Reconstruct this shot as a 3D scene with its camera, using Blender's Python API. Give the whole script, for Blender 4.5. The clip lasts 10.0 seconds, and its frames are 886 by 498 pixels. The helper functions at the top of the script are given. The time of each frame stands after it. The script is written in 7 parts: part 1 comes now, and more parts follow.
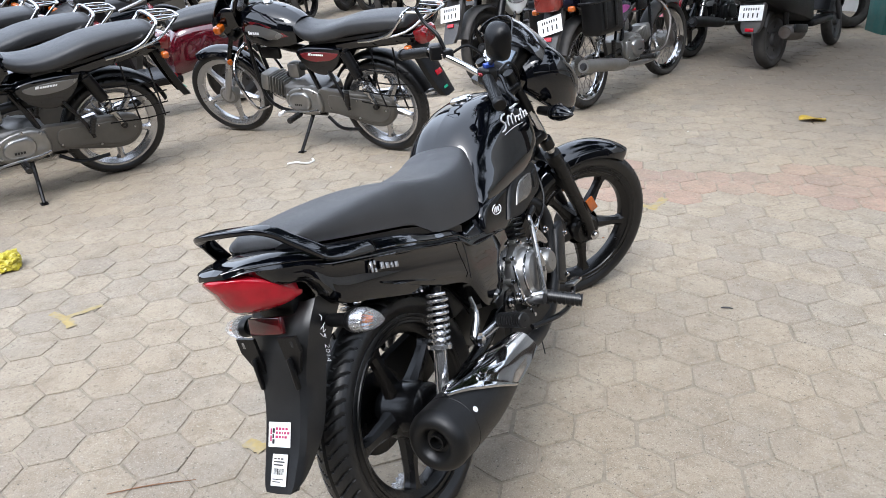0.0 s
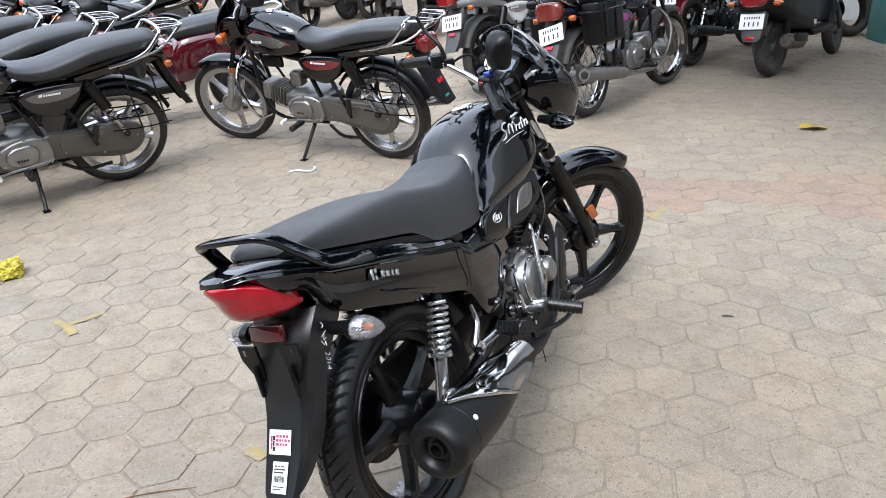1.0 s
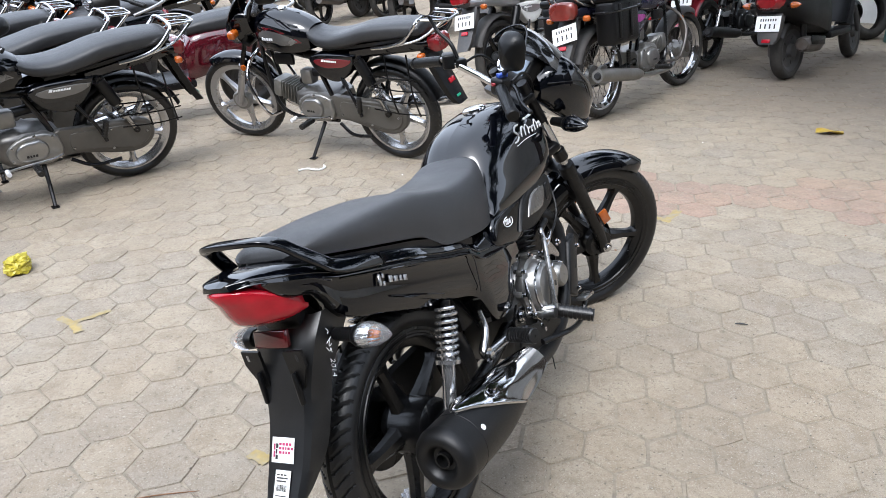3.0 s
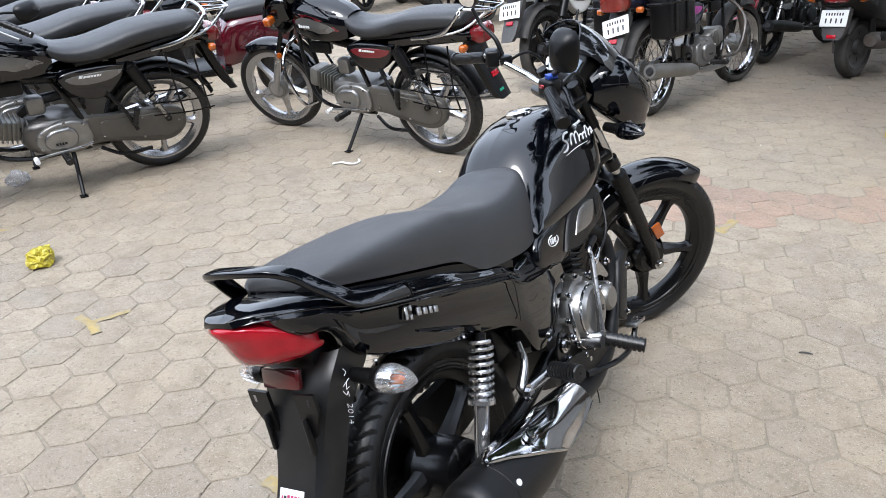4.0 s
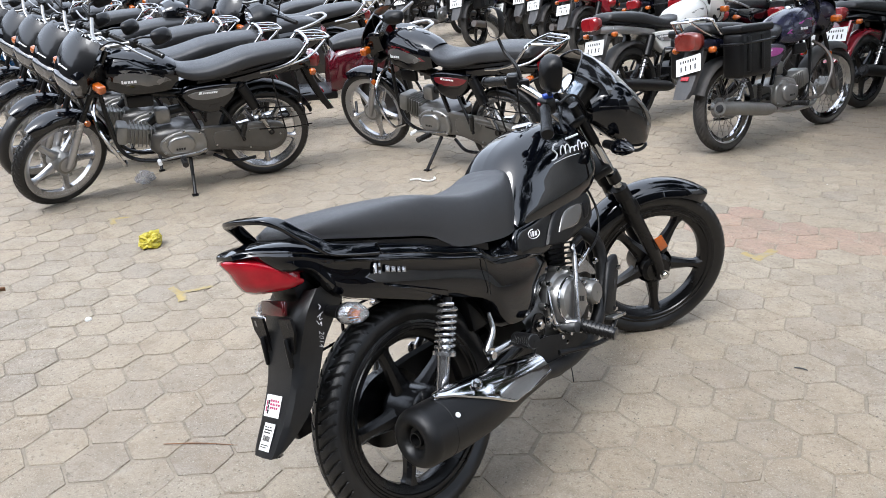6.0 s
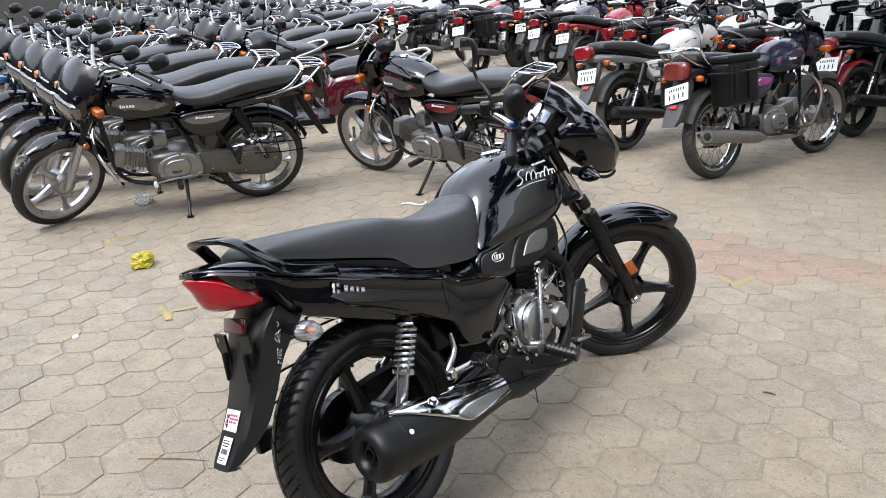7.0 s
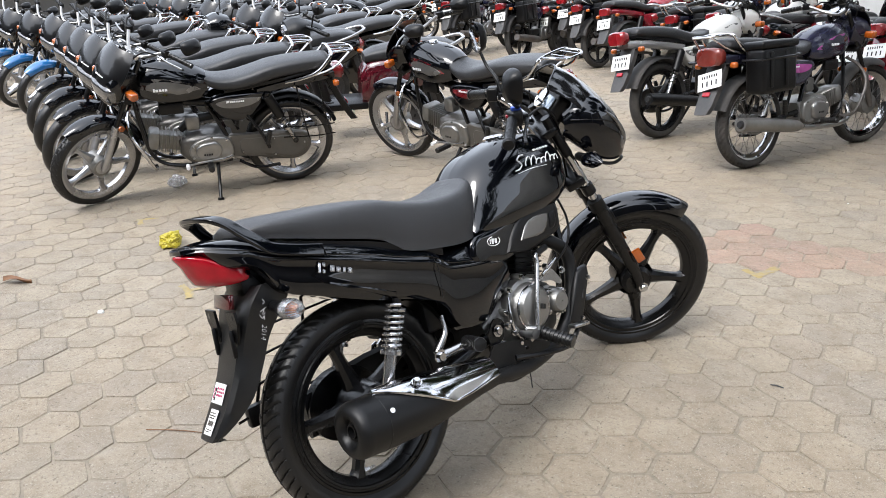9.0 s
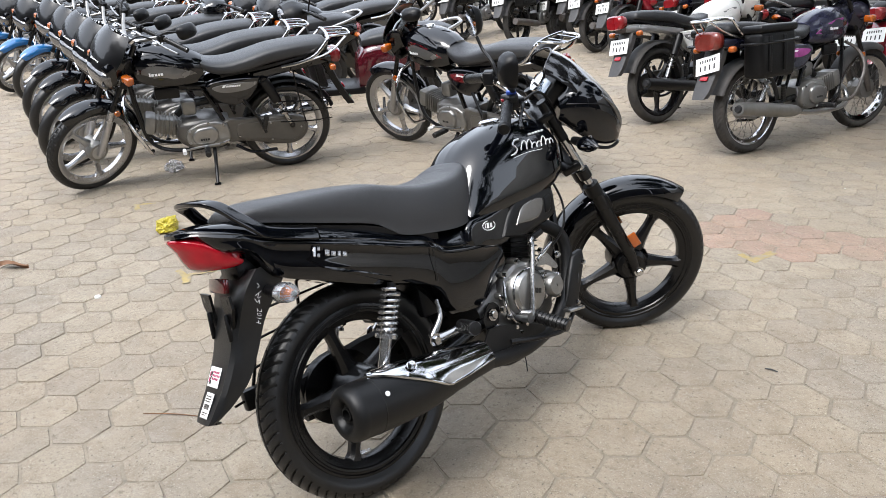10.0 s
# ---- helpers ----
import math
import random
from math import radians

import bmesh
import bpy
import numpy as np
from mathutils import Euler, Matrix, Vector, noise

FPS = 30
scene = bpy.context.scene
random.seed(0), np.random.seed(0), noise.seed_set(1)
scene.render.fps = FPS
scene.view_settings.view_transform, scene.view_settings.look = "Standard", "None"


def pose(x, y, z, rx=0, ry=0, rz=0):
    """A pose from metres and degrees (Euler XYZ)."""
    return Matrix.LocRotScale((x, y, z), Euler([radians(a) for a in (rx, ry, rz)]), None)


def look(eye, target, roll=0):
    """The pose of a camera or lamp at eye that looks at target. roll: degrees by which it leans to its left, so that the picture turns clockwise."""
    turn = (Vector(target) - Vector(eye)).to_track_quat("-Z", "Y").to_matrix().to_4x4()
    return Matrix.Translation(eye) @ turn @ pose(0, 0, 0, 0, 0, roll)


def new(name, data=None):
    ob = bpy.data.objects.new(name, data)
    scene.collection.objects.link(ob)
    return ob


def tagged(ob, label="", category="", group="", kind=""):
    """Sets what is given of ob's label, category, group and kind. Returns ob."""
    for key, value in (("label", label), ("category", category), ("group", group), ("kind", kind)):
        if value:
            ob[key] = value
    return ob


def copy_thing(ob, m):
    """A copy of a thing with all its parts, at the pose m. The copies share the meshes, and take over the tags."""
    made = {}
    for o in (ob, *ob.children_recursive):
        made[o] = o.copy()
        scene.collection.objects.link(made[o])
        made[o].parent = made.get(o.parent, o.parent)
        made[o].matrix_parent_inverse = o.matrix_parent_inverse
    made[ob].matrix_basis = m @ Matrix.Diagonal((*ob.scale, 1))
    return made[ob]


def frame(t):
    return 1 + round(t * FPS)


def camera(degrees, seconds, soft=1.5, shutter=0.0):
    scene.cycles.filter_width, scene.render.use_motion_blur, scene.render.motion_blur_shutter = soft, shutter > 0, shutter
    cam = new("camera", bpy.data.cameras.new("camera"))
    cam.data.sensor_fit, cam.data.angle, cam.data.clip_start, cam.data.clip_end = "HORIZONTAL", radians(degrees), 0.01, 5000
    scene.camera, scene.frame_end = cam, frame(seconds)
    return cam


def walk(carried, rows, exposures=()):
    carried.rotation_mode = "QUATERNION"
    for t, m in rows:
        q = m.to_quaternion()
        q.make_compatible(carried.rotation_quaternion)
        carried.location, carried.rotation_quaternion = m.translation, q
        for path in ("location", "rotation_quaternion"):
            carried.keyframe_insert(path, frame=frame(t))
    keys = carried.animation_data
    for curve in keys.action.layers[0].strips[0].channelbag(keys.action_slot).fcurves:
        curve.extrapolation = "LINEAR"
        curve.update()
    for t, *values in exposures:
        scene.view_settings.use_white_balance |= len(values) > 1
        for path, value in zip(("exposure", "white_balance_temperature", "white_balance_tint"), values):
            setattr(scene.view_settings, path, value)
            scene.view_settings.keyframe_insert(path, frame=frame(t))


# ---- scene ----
cam = camera(61.8, 10.0, 0.7)
PATH = [
    (0, (0.104, 0.119, 1.457), (0.034, 1.921, 0.592), -2.8),
    (0.5, (0.107, 0.116, 1.459), (0.034, 1.922, 0.603), -2.8),
    (1, (0.107, 0.114, 1.46), (0.033, 1.925, 0.614), -2.8),
    (1.5, (0.109, 0.113, 1.463), (0.034, 1.927, 0.624), -2.8),
    (2, (0.111, 0.108, 1.463), (0.033, 1.925, 0.629), -2.7),
    (2.5, (0.112, 0.106, 1.464), (0.028, 1.919, 0.626), -2.5),
    (3.8, (0.092, 0.333, 1.445), (-0.076, 2.125, 0.573), -2.0),
    (4, (0.095, 0.366, 1.447), (-0.103, 2.153, 0.57), -1.9),
    (4.5, (0.253, 0.376, 1.44), (-0.044, 2.152, 0.567), -1.9),
    (5, (0.415, 0.308, 1.445), (0.015, 2.073, 0.594), -2.0),
    (5.5, (0.456, 0.167, 1.455), (-0.022, 1.93, 0.64), -2.1),
    (5.7, (0.469, 0.109, 1.453), (-0.028, 1.873, 0.653), -2.0),
    (6.8, (0.591, 0.02, 1.467), (0.049, 1.804, 0.742), -1.7),
    (7, (0.633, 0.031, 1.469), (0.085, 1.817, 0.753), -1.6),
    (7.5, (0.723, 0.041, 1.469), (0.142, 1.822, 0.767), -1.4),
    (8, (0.778, 0.035, 1.463), (0.154, 1.801, 0.76), -1.5),
    (8.5, (0.788, 0.049, 1.464), (0.132, 1.796, 0.745), -1.8),
    (9, (0.789, 0.061, 1.459), (0.12, 1.793, 0.716), -2.0),
    (9.5, (0.798, 0.065, 1.456), (0.13, 1.787, 0.691), -2.1),
    (10, (0.8, 0.061, 1.456), (0.138, 1.78, 0.677), -2.0),
]
walk(cam, [(t, look(eye, target, roll)) for t, eye, target, roll in PATH], [(0.0, 1.96, 5970, 10), (5.0, 1.96, 5970, 10), (7.0, 1.88, 6190, 10), (10.0, 1.9, 6300, 10)])

# ---- world and light ----
SUN_EL, SUN_AZ = 58.0, 200.0
world = bpy.data.worlds.new("world")
scene.world = world
world.use_nodes = True
_w = world.node_tree
_w.nodes.clear()
_sky = _w.nodes.new("ShaderNodeTexSky")
_sky.sky_type, _sky.sun_disc = "NISHITA", False
_sky.sun_elevation, _sky.sun_rotation = radians(SUN_EL), radians(SUN_AZ)
_sky.air_density, _sky.dust_density, _sky.ozone_density = 1.0, 4.0, 1.0
_hs = _w.nodes.new("ShaderNodeHueSaturation")
_hs.inputs["Saturation"].default_value = 0.42
_bg = _w.nodes.new("ShaderNodeBackground")
_bg.inputs["Strength"].default_value = 0.15
_wo = _w.nodes.new("ShaderNodeOutputWorld")
_w.links.new(_sky.outputs[0], _hs.inputs["Color"])
_mx = _w.nodes.new("ShaderNodeMix")
_mx.data_type = "RGBA"
_mx.inputs["Factor"].default_value = 0.55
_mx.inputs["B"].default_value = (4.55, 4.85, 5.35, 1)
_w.links.new(_hs.outputs[0], _mx.inputs["A"])
_w.links.new(_mx.outputs["Result"], _bg.inputs[0])
_w.links.new(_bg.outputs[0], _wo.inputs[0])
sun_data = bpy.data.lights.new("sun", "SUN")
sun_data.energy, sun_data.angle, sun_data.color = 0.6, radians(25), (1.0, 0.97, 0.92)
sun = new("sun", sun_data)
sun.rotation_euler = (radians(90 - SUN_EL), 0, radians(180 - SUN_AZ))


# ---- materials ----
def mat(name, col, rough=0.5, metal=0.0, var=0.12, scale=30.0, bump=0.0, bscale=200.0, coat=0.0, spec=0.5, dirt=None, dirt_amt=0.0, dirt_scale=6.0, rvar=0.08, island=0.0, rand=0.0):
    """A principled surface with grain at two scales, dirt patches and an uneven gloss."""
    m = bpy.data.materials.new(name)
    m.use_nodes = True
    t = m.node_tree
    p = t.nodes["Principled BSDF"]
    L = t.links.new
    p.inputs["Metallic"].default_value = metal
    p.inputs["Coat Weight"].default_value = coat
    p.inputs["Coat Roughness"].default_value = 0.03
    p.inputs["Specular IOR Level"].default_value = spec
    tc = t.nodes.new("ShaderNodeTexCoord")
    n1 = t.nodes.new("ShaderNodeTexNoise")
    n1.inputs["Scale"].default_value, n1.inputs["Detail"].default_value = scale, 6
    L(tc.outputs["Object"], n1.inputs["Vector"])
    n2 = t.nodes.new("ShaderNodeTexNoise")
    n2.inputs["Scale"].default_value, n2.inputs["Detail"].default_value = scale * 0.12, 4
    L(tc.outputs["Object"], n2.inputs["Vector"])
    add = t.nodes.new("ShaderNodeMath")
    add.operation = "ADD"
    L(n1.outputs["Fac"], add.inputs[0])
    L(n2.outputs["Fac"], add.inputs[1])
    last = add.outputs[0]
    if island or rand:
        src = t.nodes.new("ShaderNodeNewGeometry").outputs["Random Per Island"] if island else t.nodes.new("ShaderNodeObjectInfo").outputs["Random"]
        ma = t.nodes.new("ShaderNodeMath")
        ma.operation = "MULTIPLY_ADD"
        L(src, ma.inputs[0])
        ma.inputs[1].default_value = island or rand
        L(last, ma.inputs[2])
        last = ma.outputs[0]
    mr = t.nodes.new("ShaderNodeMapRange")
    hi = 1.35 + (island or rand)
    mr.inputs["From Min"].default_value, mr.inputs["From Max"].default_value = 0.65, hi
    mr.inputs["To Min"].default_value, mr.inputs["To Max"].default_value = 1 - var, 1 + var
    L(last, mr.inputs["Value"])
    vm = t.nodes.new("ShaderNodeVectorMath")
    vm.operation = "SCALE"
    vm.inputs[0].default_value = col
    L(mr.outputs[0], vm.inputs["Scale"])
    out = vm.outputs[0]
    if dirt is not None:
        n3 = t.nodes.new("ShaderNodeTexNoise")
        n3.inputs["Scale"].default_value, n3.inputs["Detail"].default_value, n3.inputs["Roughness"].default_value = dirt_scale, 8, 0.65
        L(tc.outputs["Object"], n3.inputs["Vector"])
        r3 = t.nodes.new("ShaderNodeMapRange")
        r3.inputs["From Min"].default_value, r3.inputs["From Max"].default_value = 0.42, 0.72
        r3.inputs["To Max"].default_value = dirt_amt
        L(n3.outputs["Fac"], r3.inputs["Value"])
        mx = t.nodes.new("ShaderNodeMix")
        mx.data_type = "RGBA"
        L(r3.outputs[0], mx.inputs["Factor"])
        L(out, mx.inputs["A"])
        mx.inputs["B"].default_value = (*dirt, 1)
        out = mx.outputs["Result"]
    L(out, p.inputs["Base Color"])
    rr = t.nodes.new("ShaderNodeMapRange")
    rr.inputs["From Min"].default_value, rr.inputs["From Max"].default_value = 0.3, 0.7
    rr.inputs["To Min"].default_value, rr.inputs["To Max"].default_value = max(0.02, rough - rvar), min(1, rough + rvar)
    L(n2.outputs["Fac"], rr.inputs["Value"])
    L(rr.outputs[0], p.inputs["Roughness"])
    if bump:
        nb = t.nodes.new("ShaderNodeTexNoise")
        nb.inputs["Scale"].default_value, nb.inputs["Detail"].default_value = bscale, 5
        L(tc.outputs["Object"], nb.inputs["Vector"])
        b = t.nodes.new("ShaderNodeBump")
        b.inputs["Strength"].default_value, b.inputs["Distance"].default_value = min(1, bump), 0.002
        L(nb.outputs["Fac"], b.inputs["Height"])
        L(b.outputs[0], p.inputs["Normal"])
    return m


PAINT = mat("black_paint", (0.00115, 0.001437, 0.002587), 0.3, coat=1.0, var=0.1, rvar=0.02, spec=0.0)
PAINT.node_tree.nodes["Principled BSDF"].inputs["Coat IOR"].default_value = 1.6
BLACKPL = mat("black_plastic", (0.002875, 0.002875, 0.00322), 0.34, var=0.15, bump=0.2, bscale=900, spec=0.3, dirt=(0.0345, 0.03163, 0.02875), dirt_amt=0.05)
BLACKMETAL = mat("black_metal", (0.002875, 0.002875, 0.00322), 0.27, spec=0.38, var=0.15, bump=0.1, bscale=500)
MATTE = mat("matte_black", (0.004312, 0.004312, 0.0046), 0.45, spec=0.35, var=0.12, bump=0.15, bscale=700)
SEAT = mat("seat_vinyl", (0.0299, 0.03047, 0.03277), 0.42, var=0.08, bump=0.35, bscale=1400, dirt=(0.05175, 0.0506, 0.04888), dirt_amt=0.18, dirt_scale=4)
PARKSEAT = mat("parked_seat_vinyl", (0.018, 0.0185, 0.02), 0.4, var=0.1, bump=0.3, bscale=900, dirt=(0.06, 0.058, 0.055), dirt_amt=0.2, dirt_scale=4)
RUBBER = mat("tyre_rubber", (0.006, 0.006, 0.0063), 0.36, var=0.2, bump=0.25, bscale=300, spec=0.5, dirt=(0.05175, 0.04312, 0.0345), dirt_amt=0.06, dirt_scale=9)
DUSTRUB = mat("dusty_tyre", (0.02587, 0.02472, 0.023), 0.8, var=0.25, bump=0.4, bscale=250, dirt=(0.092, 0.0805, 0.069), dirt_amt=0.5, dirt_scale=7)
CHROME = mat("chrome", (0.5625, 0.5625, 0.57), 0.08, 1.0, var=0.05, rvar=0.03)
STEEL = mat("steel", (0.4125, 0.4125, 0.4125), 0.28, 1.0, var=0.1)
ALLOY = mat("cast_alloy", (0.435, 0.435, 0.4425), 0.27, 0.9, var=0.08, bump=0.1, bscale=400)
ENGINE = mat("engine_grey", (0.15, 0.1455, 0.1387), 0.38, 0.7, var=0.12, bump=0.25, bscale=350, dirt=(0.09, 0.075, 0.06), dirt_amt=0.3)
ENGLIGHT = mat("engine_alloy", (0.27, 0.2662, 0.255), 0.42, 0.8, var=0.12, bump=0.2, bscale=350, dirt=(0.15, 0.1275, 0.105), dirt_amt=0.3)
CHAINCASE = mat("olive_grey_case", (0.08625, 0.08165, 0.0736), 0.45, 0.3, var=0.1, dirt=(0.115, 0.09775, 0.0805), dirt_amt=0.35)
RED = mat("red_lens", (0.3565, 0.00345, 0.01265), 0.2, spec=0.1, coat=1.0, var=0.3, scale=26)
USEDLAMP = mat("used_lamp_lens", (0.207, 0.0046, 0.00805), 0.25, coat=0.9, var=0.3, scale=30, dirt=(0.1725, 0.069, 0.0575), dirt_amt=0.2)
DUSTYLAMP = mat("dusty_lamp_lens", (0.1552, 0.0161, 0.01035), 0.3, coat=0.6, var=0.35, scale=30, dirt=(0.1955, 0.1437, 0.115), dirt_amt=0.3, dirt_scale=12)
SPRINGSILVER = mat("silver_spring_paint", (0.525, 0.525, 0.5325), 0.22, 0.9, coat=0.3, var=0.1)
BRUSHED = mat("brushed_alloy", (0.3, 0.2963, 0.2888), 0.32, 0.9, var=0.1, bump=0.12, bscale=300)
DULLSILVER = mat("dull_silver", (0.255, 0.2513, 0.24), 0.42, 0.75, var=0.12, dirt=(0.15, 0.1275, 0.105), dirt_amt=0.35)
LENSGLASS = mat("clear_lens_glass", (0.92, 0.92, 0.93), 0.1, bump=1.0, bscale=320, var=0.02, rvar=0.02)
LENSGLASS.node_tree.nodes["Principled BSDF"].inputs["Transmission Weight"].default_value = 0.93
LENSGLASS.node_tree.nodes["Principled BSDF"].inputs["IOR"].default_value = 1.25
REDDARK = mat("dark_red_lens", (0.069, 0.00345, 0.0046), 0.12, coat=1.0, var=0.2)
ORANGE = mat("orange_lens", (0.3737, 0.0805, 0.00575), 0.12, coat=1.0, var=0.2, scale=80)
CLEAR = mat("clear_lens", (0.17, 0.172, 0.18), 0.12, 0.75, coat=1.0, var=0.6, scale=50, bump=0.35, bscale=120)
WHITE = mat("white_plate", (0.75, 0.75, 0.73), 0.45, var=0.08, dirt=(0.45, 0.42, 0.38), dirt_amt=0.3)
SAND_LIGHT = mat("pale_slot", (0.1725, 0.161, 0.1437), 0.9)
INK = mat("black_ink", (0.0115, 0.0115, 0.01265), 0.5)
SILVERINK = mat("silver_emblem", (0.465, 0.465, 0.4725), 0.25, 0.8, var=0.05)
WHITEINK = mat("white_print", (0.75, 0.75, 0.76), 0.4, var=0.05)
PINK = mat("pink_print", (0.4312, 0.0345, 0.1265), 0.4)
MAROON = mat("maroon_paint", (0.06325, 0.00345, 0.00805), 0.12, coat=1.0, var=0.15)
DEEPRED = mat("deep_red_paint", (0.115, 0.0046, 0.008625), 0.12, coat=1.0, var=0.12)
BRIGHTRED = mat("bright_red_paint", (0.2415, 0.0069, 0.01725), 0.15, coat=1.0, var=0.12, dirt=(0.1725, 0.115, 0.1035), dirt_amt=0.15)
GREYPAINT = mat("grey_graphic", (0.138, 0.1334, 0.1276), 0.25, 0.4, coat=0.6, var=0.1)
SILVERPAINT = mat("silver_paint", (0.375, 0.375, 0.375), 0.22, 0.6, coat=0.8, var=0.06)
WHITEPAINT = mat("white_paint", (0.7, 0.7, 0.68), 0.2, coat=0.8, var=0.06, dirt=(0.4, 0.38, 0.34), dirt_amt=0.2)
BLUE = mat("blue_paint", (0.0115, 0.115, 0.3162), 0.12, coat=1.0, var=0.1)
DARKBLUE = mat("faded_navy_paint", (0.01035, 0.0115, 0.02875), 0.25, coat=0.7, var=0.15, dirt=(0.092, 0.0805, 0.07475), dirt_amt=0.25)
MAGENTA = mat("magenta_stripe", (0.2875, 0.046, 0.2185), 0.25, coat=0.6, var=0.2)
DUSTPL = mat("dusty_plastic", (0.04312, 0.04312, 0.04485), 0.65, var=0.2, bump=0.25, bscale=500, dirt=(0.1265, 0.1092, 0.092), dirt_amt=0.4)
RUSTY = mat("dull_steel", (0.15, 0.1425, 0.135), 0.5, 0.7, var=0.2, dirt=(0.105, 0.06, 0.0375), dirt_amt=0.5)
SMOKE = mat("smoked_visor", (0.0069, 0.0069, 0.00805), 0.05, coat=1.0, var=0.1, rvar=0.02)
FLYSCREEN = mat("black_flyscreen", (0.0028, 0.003, 0.0037), 0.26, coat=0.5, spec=0.25, var=0.1)
MIRROR = mat("mirror_glass", (0.85, 0.86, 0.87), 0.02, 1.0, var=0.02, rvar=0.01)
FLAPPL = mat("satin_flap_plastic", (0.006325, 0.006612, 0.007187), 0.33, var=0.25, scale=12, spec=0.5, bump=0.15, bscale=500, dirt=(0.05175, 0.0506, 0.04888), dirt_amt=0.2, dirt_scale=7)
SCREEN = mat("instrument_screen", (0.092, 0.1265, 0.1725), 0.15, coat=1.0, var=0.3, scale=40)


# ---- mesh helpers ----
def part(name, bm, material, parent, label="", smooth=40):
    """Links a bmesh as one mesh object under a thing or a part."""
    bmesh.ops.recalc_face_normals(bm, faces=bm.faces)
    me = bpy.data.meshes.new(name)
    if smooth:
        for f in bm.faces:
            f.smooth = True
        for e in bm.edges:
            e.smooth = len(e.link_faces) != 2 or e.calc_face_angle(0) < radians(smooth)
    bm.to_mesh(me)
    bm.free()
    for m in material if isinstance(material, (list, tuple)) else [material]:
        me.materials.append(m)
    ob = new(name, me)
    ob.parent = parent
    if label:
        ob["label"] = label
    return ob


def thing(name, m, label, category, group="", kind=""):
    ob = new(name)
    ob.empty_display_size = 0.1
    ob.matrix_basis = m
    return tagged(ob, label, category, group, kind)


def spline(pts, n=6):
    """Catmull-Rom through the points."""
    P = [Vector(p) for p in pts]
    P = [2 * P[0] - P[1]] + P + [2 * P[-1] - P[-2]]
    out = []
    for i in range(1, len(P) - 2):
        for k in range(n):
            t = k / n
            a, b, c, d = P[i - 1], P[i], P[i + 1], P[i + 2]
            out.append(0.5 * ((2 * b) + (c - a) * t + (2 * a - 5 * b + 4 * c - d) * t * t + (3 * b - a - 3 * c + d) * t ** 3))
    return out + [P[-2]]


def loft(rings, cap=True, closed=True, bm=None):
    bm = bm or bmesh.new()
    vs = [[bm.verts.new(p) for p in r] for r in rings]
    n = len(vs[0])
    for a, b in zip(vs, vs[1:]):
        for i in range(n if closed else n - 1):
            j = (i + 1) % n
            bm.faces.new((a[i], a[j], b[j], b[i]))
    if cap and closed:
        bm.faces.new(vs[0][::-1])
        bm.faces.new(vs[-1])
    return bm


def tube(pts, r, seg=10, n=5, bm=None, flat=1.0):
    """A round bar along a smooth line; r may be a list, one radius for each given point."""
    path = spline(pts, n) if len(pts) > 2 else [Vector(p) for p in pts]
    if isinstance(r, (int, float)):
        rad = [r] * len(path)
    else:
        rad = [v[0] for v in spline([(q, 0, 0) for q in r], n)] if len(pts) > 2 else list(r)
    rings, up = [], None
    for i, p in enumerate(path):
        d = (path[min(i + 1, len(path) - 1)] - path[max(i - 1, 0)]).normalized()
        if up is None:
            up = d.orthogonal().normalized()
        up = (up - d * up.dot(d)).normalized()
        s = d.cross(up)
        rings.append([p + rad[i] * (up * math.cos(a) + s * flat * math.sin(a)) for a in (2 * math.pi * k / seg for k in range(seg))])
    return loft(rings, bm=bm)


def lathe(prof, seg=40, c=(0, 0, 0), axis="y", bm=None, cap=False):
    """Turns (radius, place along the axis) round the axis through c."""
    rings = []
    for k in range(seg):
        a = 2 * math.pi * k / seg
        ring_ = []
        for r, h in prof:
            u, v = r * math.cos(a), r * math.sin(a)
            q = {"y": (u, h, v), "x": (h, u, v), "z": (u, v, h)}[axis]
            ring_.append(Vector(c) + Vector(q))
        rings.append(ring_)
    bm = bm or bmesh.new()
    vs = [[bm.verts.new(p) for p in r] for r in rings]
    for k in range(seg):
        a, b = vs[k], vs[(k + 1) % seg]
        for i in range(len(prof) - 1):
            bm.faces.new((a[i], a[i + 1], b[i + 1], b[i]))
    if cap:
        bmesh.ops.contextual_create(bm, geom=[v[0] for v in vs])
        bmesh.ops.contextual_create(bm, geom=[v[-1] for v in vs])
    return bm


def box(size, m=None, bevel=0.004, bm=None, seg=2):
    """A box with rounded edges at a pose."""
    b = bmesh.new()
    bmesh.ops.create_cube(b, size=1, matrix=Matrix.Diagonal((*size, 1)))
    if bevel:
        bmesh.ops.bevel(b, geom=b.edges[:], offset=bevel, segments=seg, profile=0.5, affect="EDGES")
    b.transform(m or Matrix())
    if bm is None:
        return b
    me = bpy.data.meshes.new("tmp")
    b.to_mesh(me)
    b.free()
    bm.from_mesh(me)
    bpy.data.meshes.remove(me)
    return bm


def shell(rings, thick, closed=False, bm=None):
    """An open sheet of rings given a thickness."""
    b = loft(rings, cap=False, closed=closed)
    bmesh.ops.recalc_face_normals(b, faces=b.faces)
    bmesh.ops.solidify(b, geom=b.faces[:], thickness=thick)
    return b


def moved(bm, m):
    bm.transform(m)
    return bm


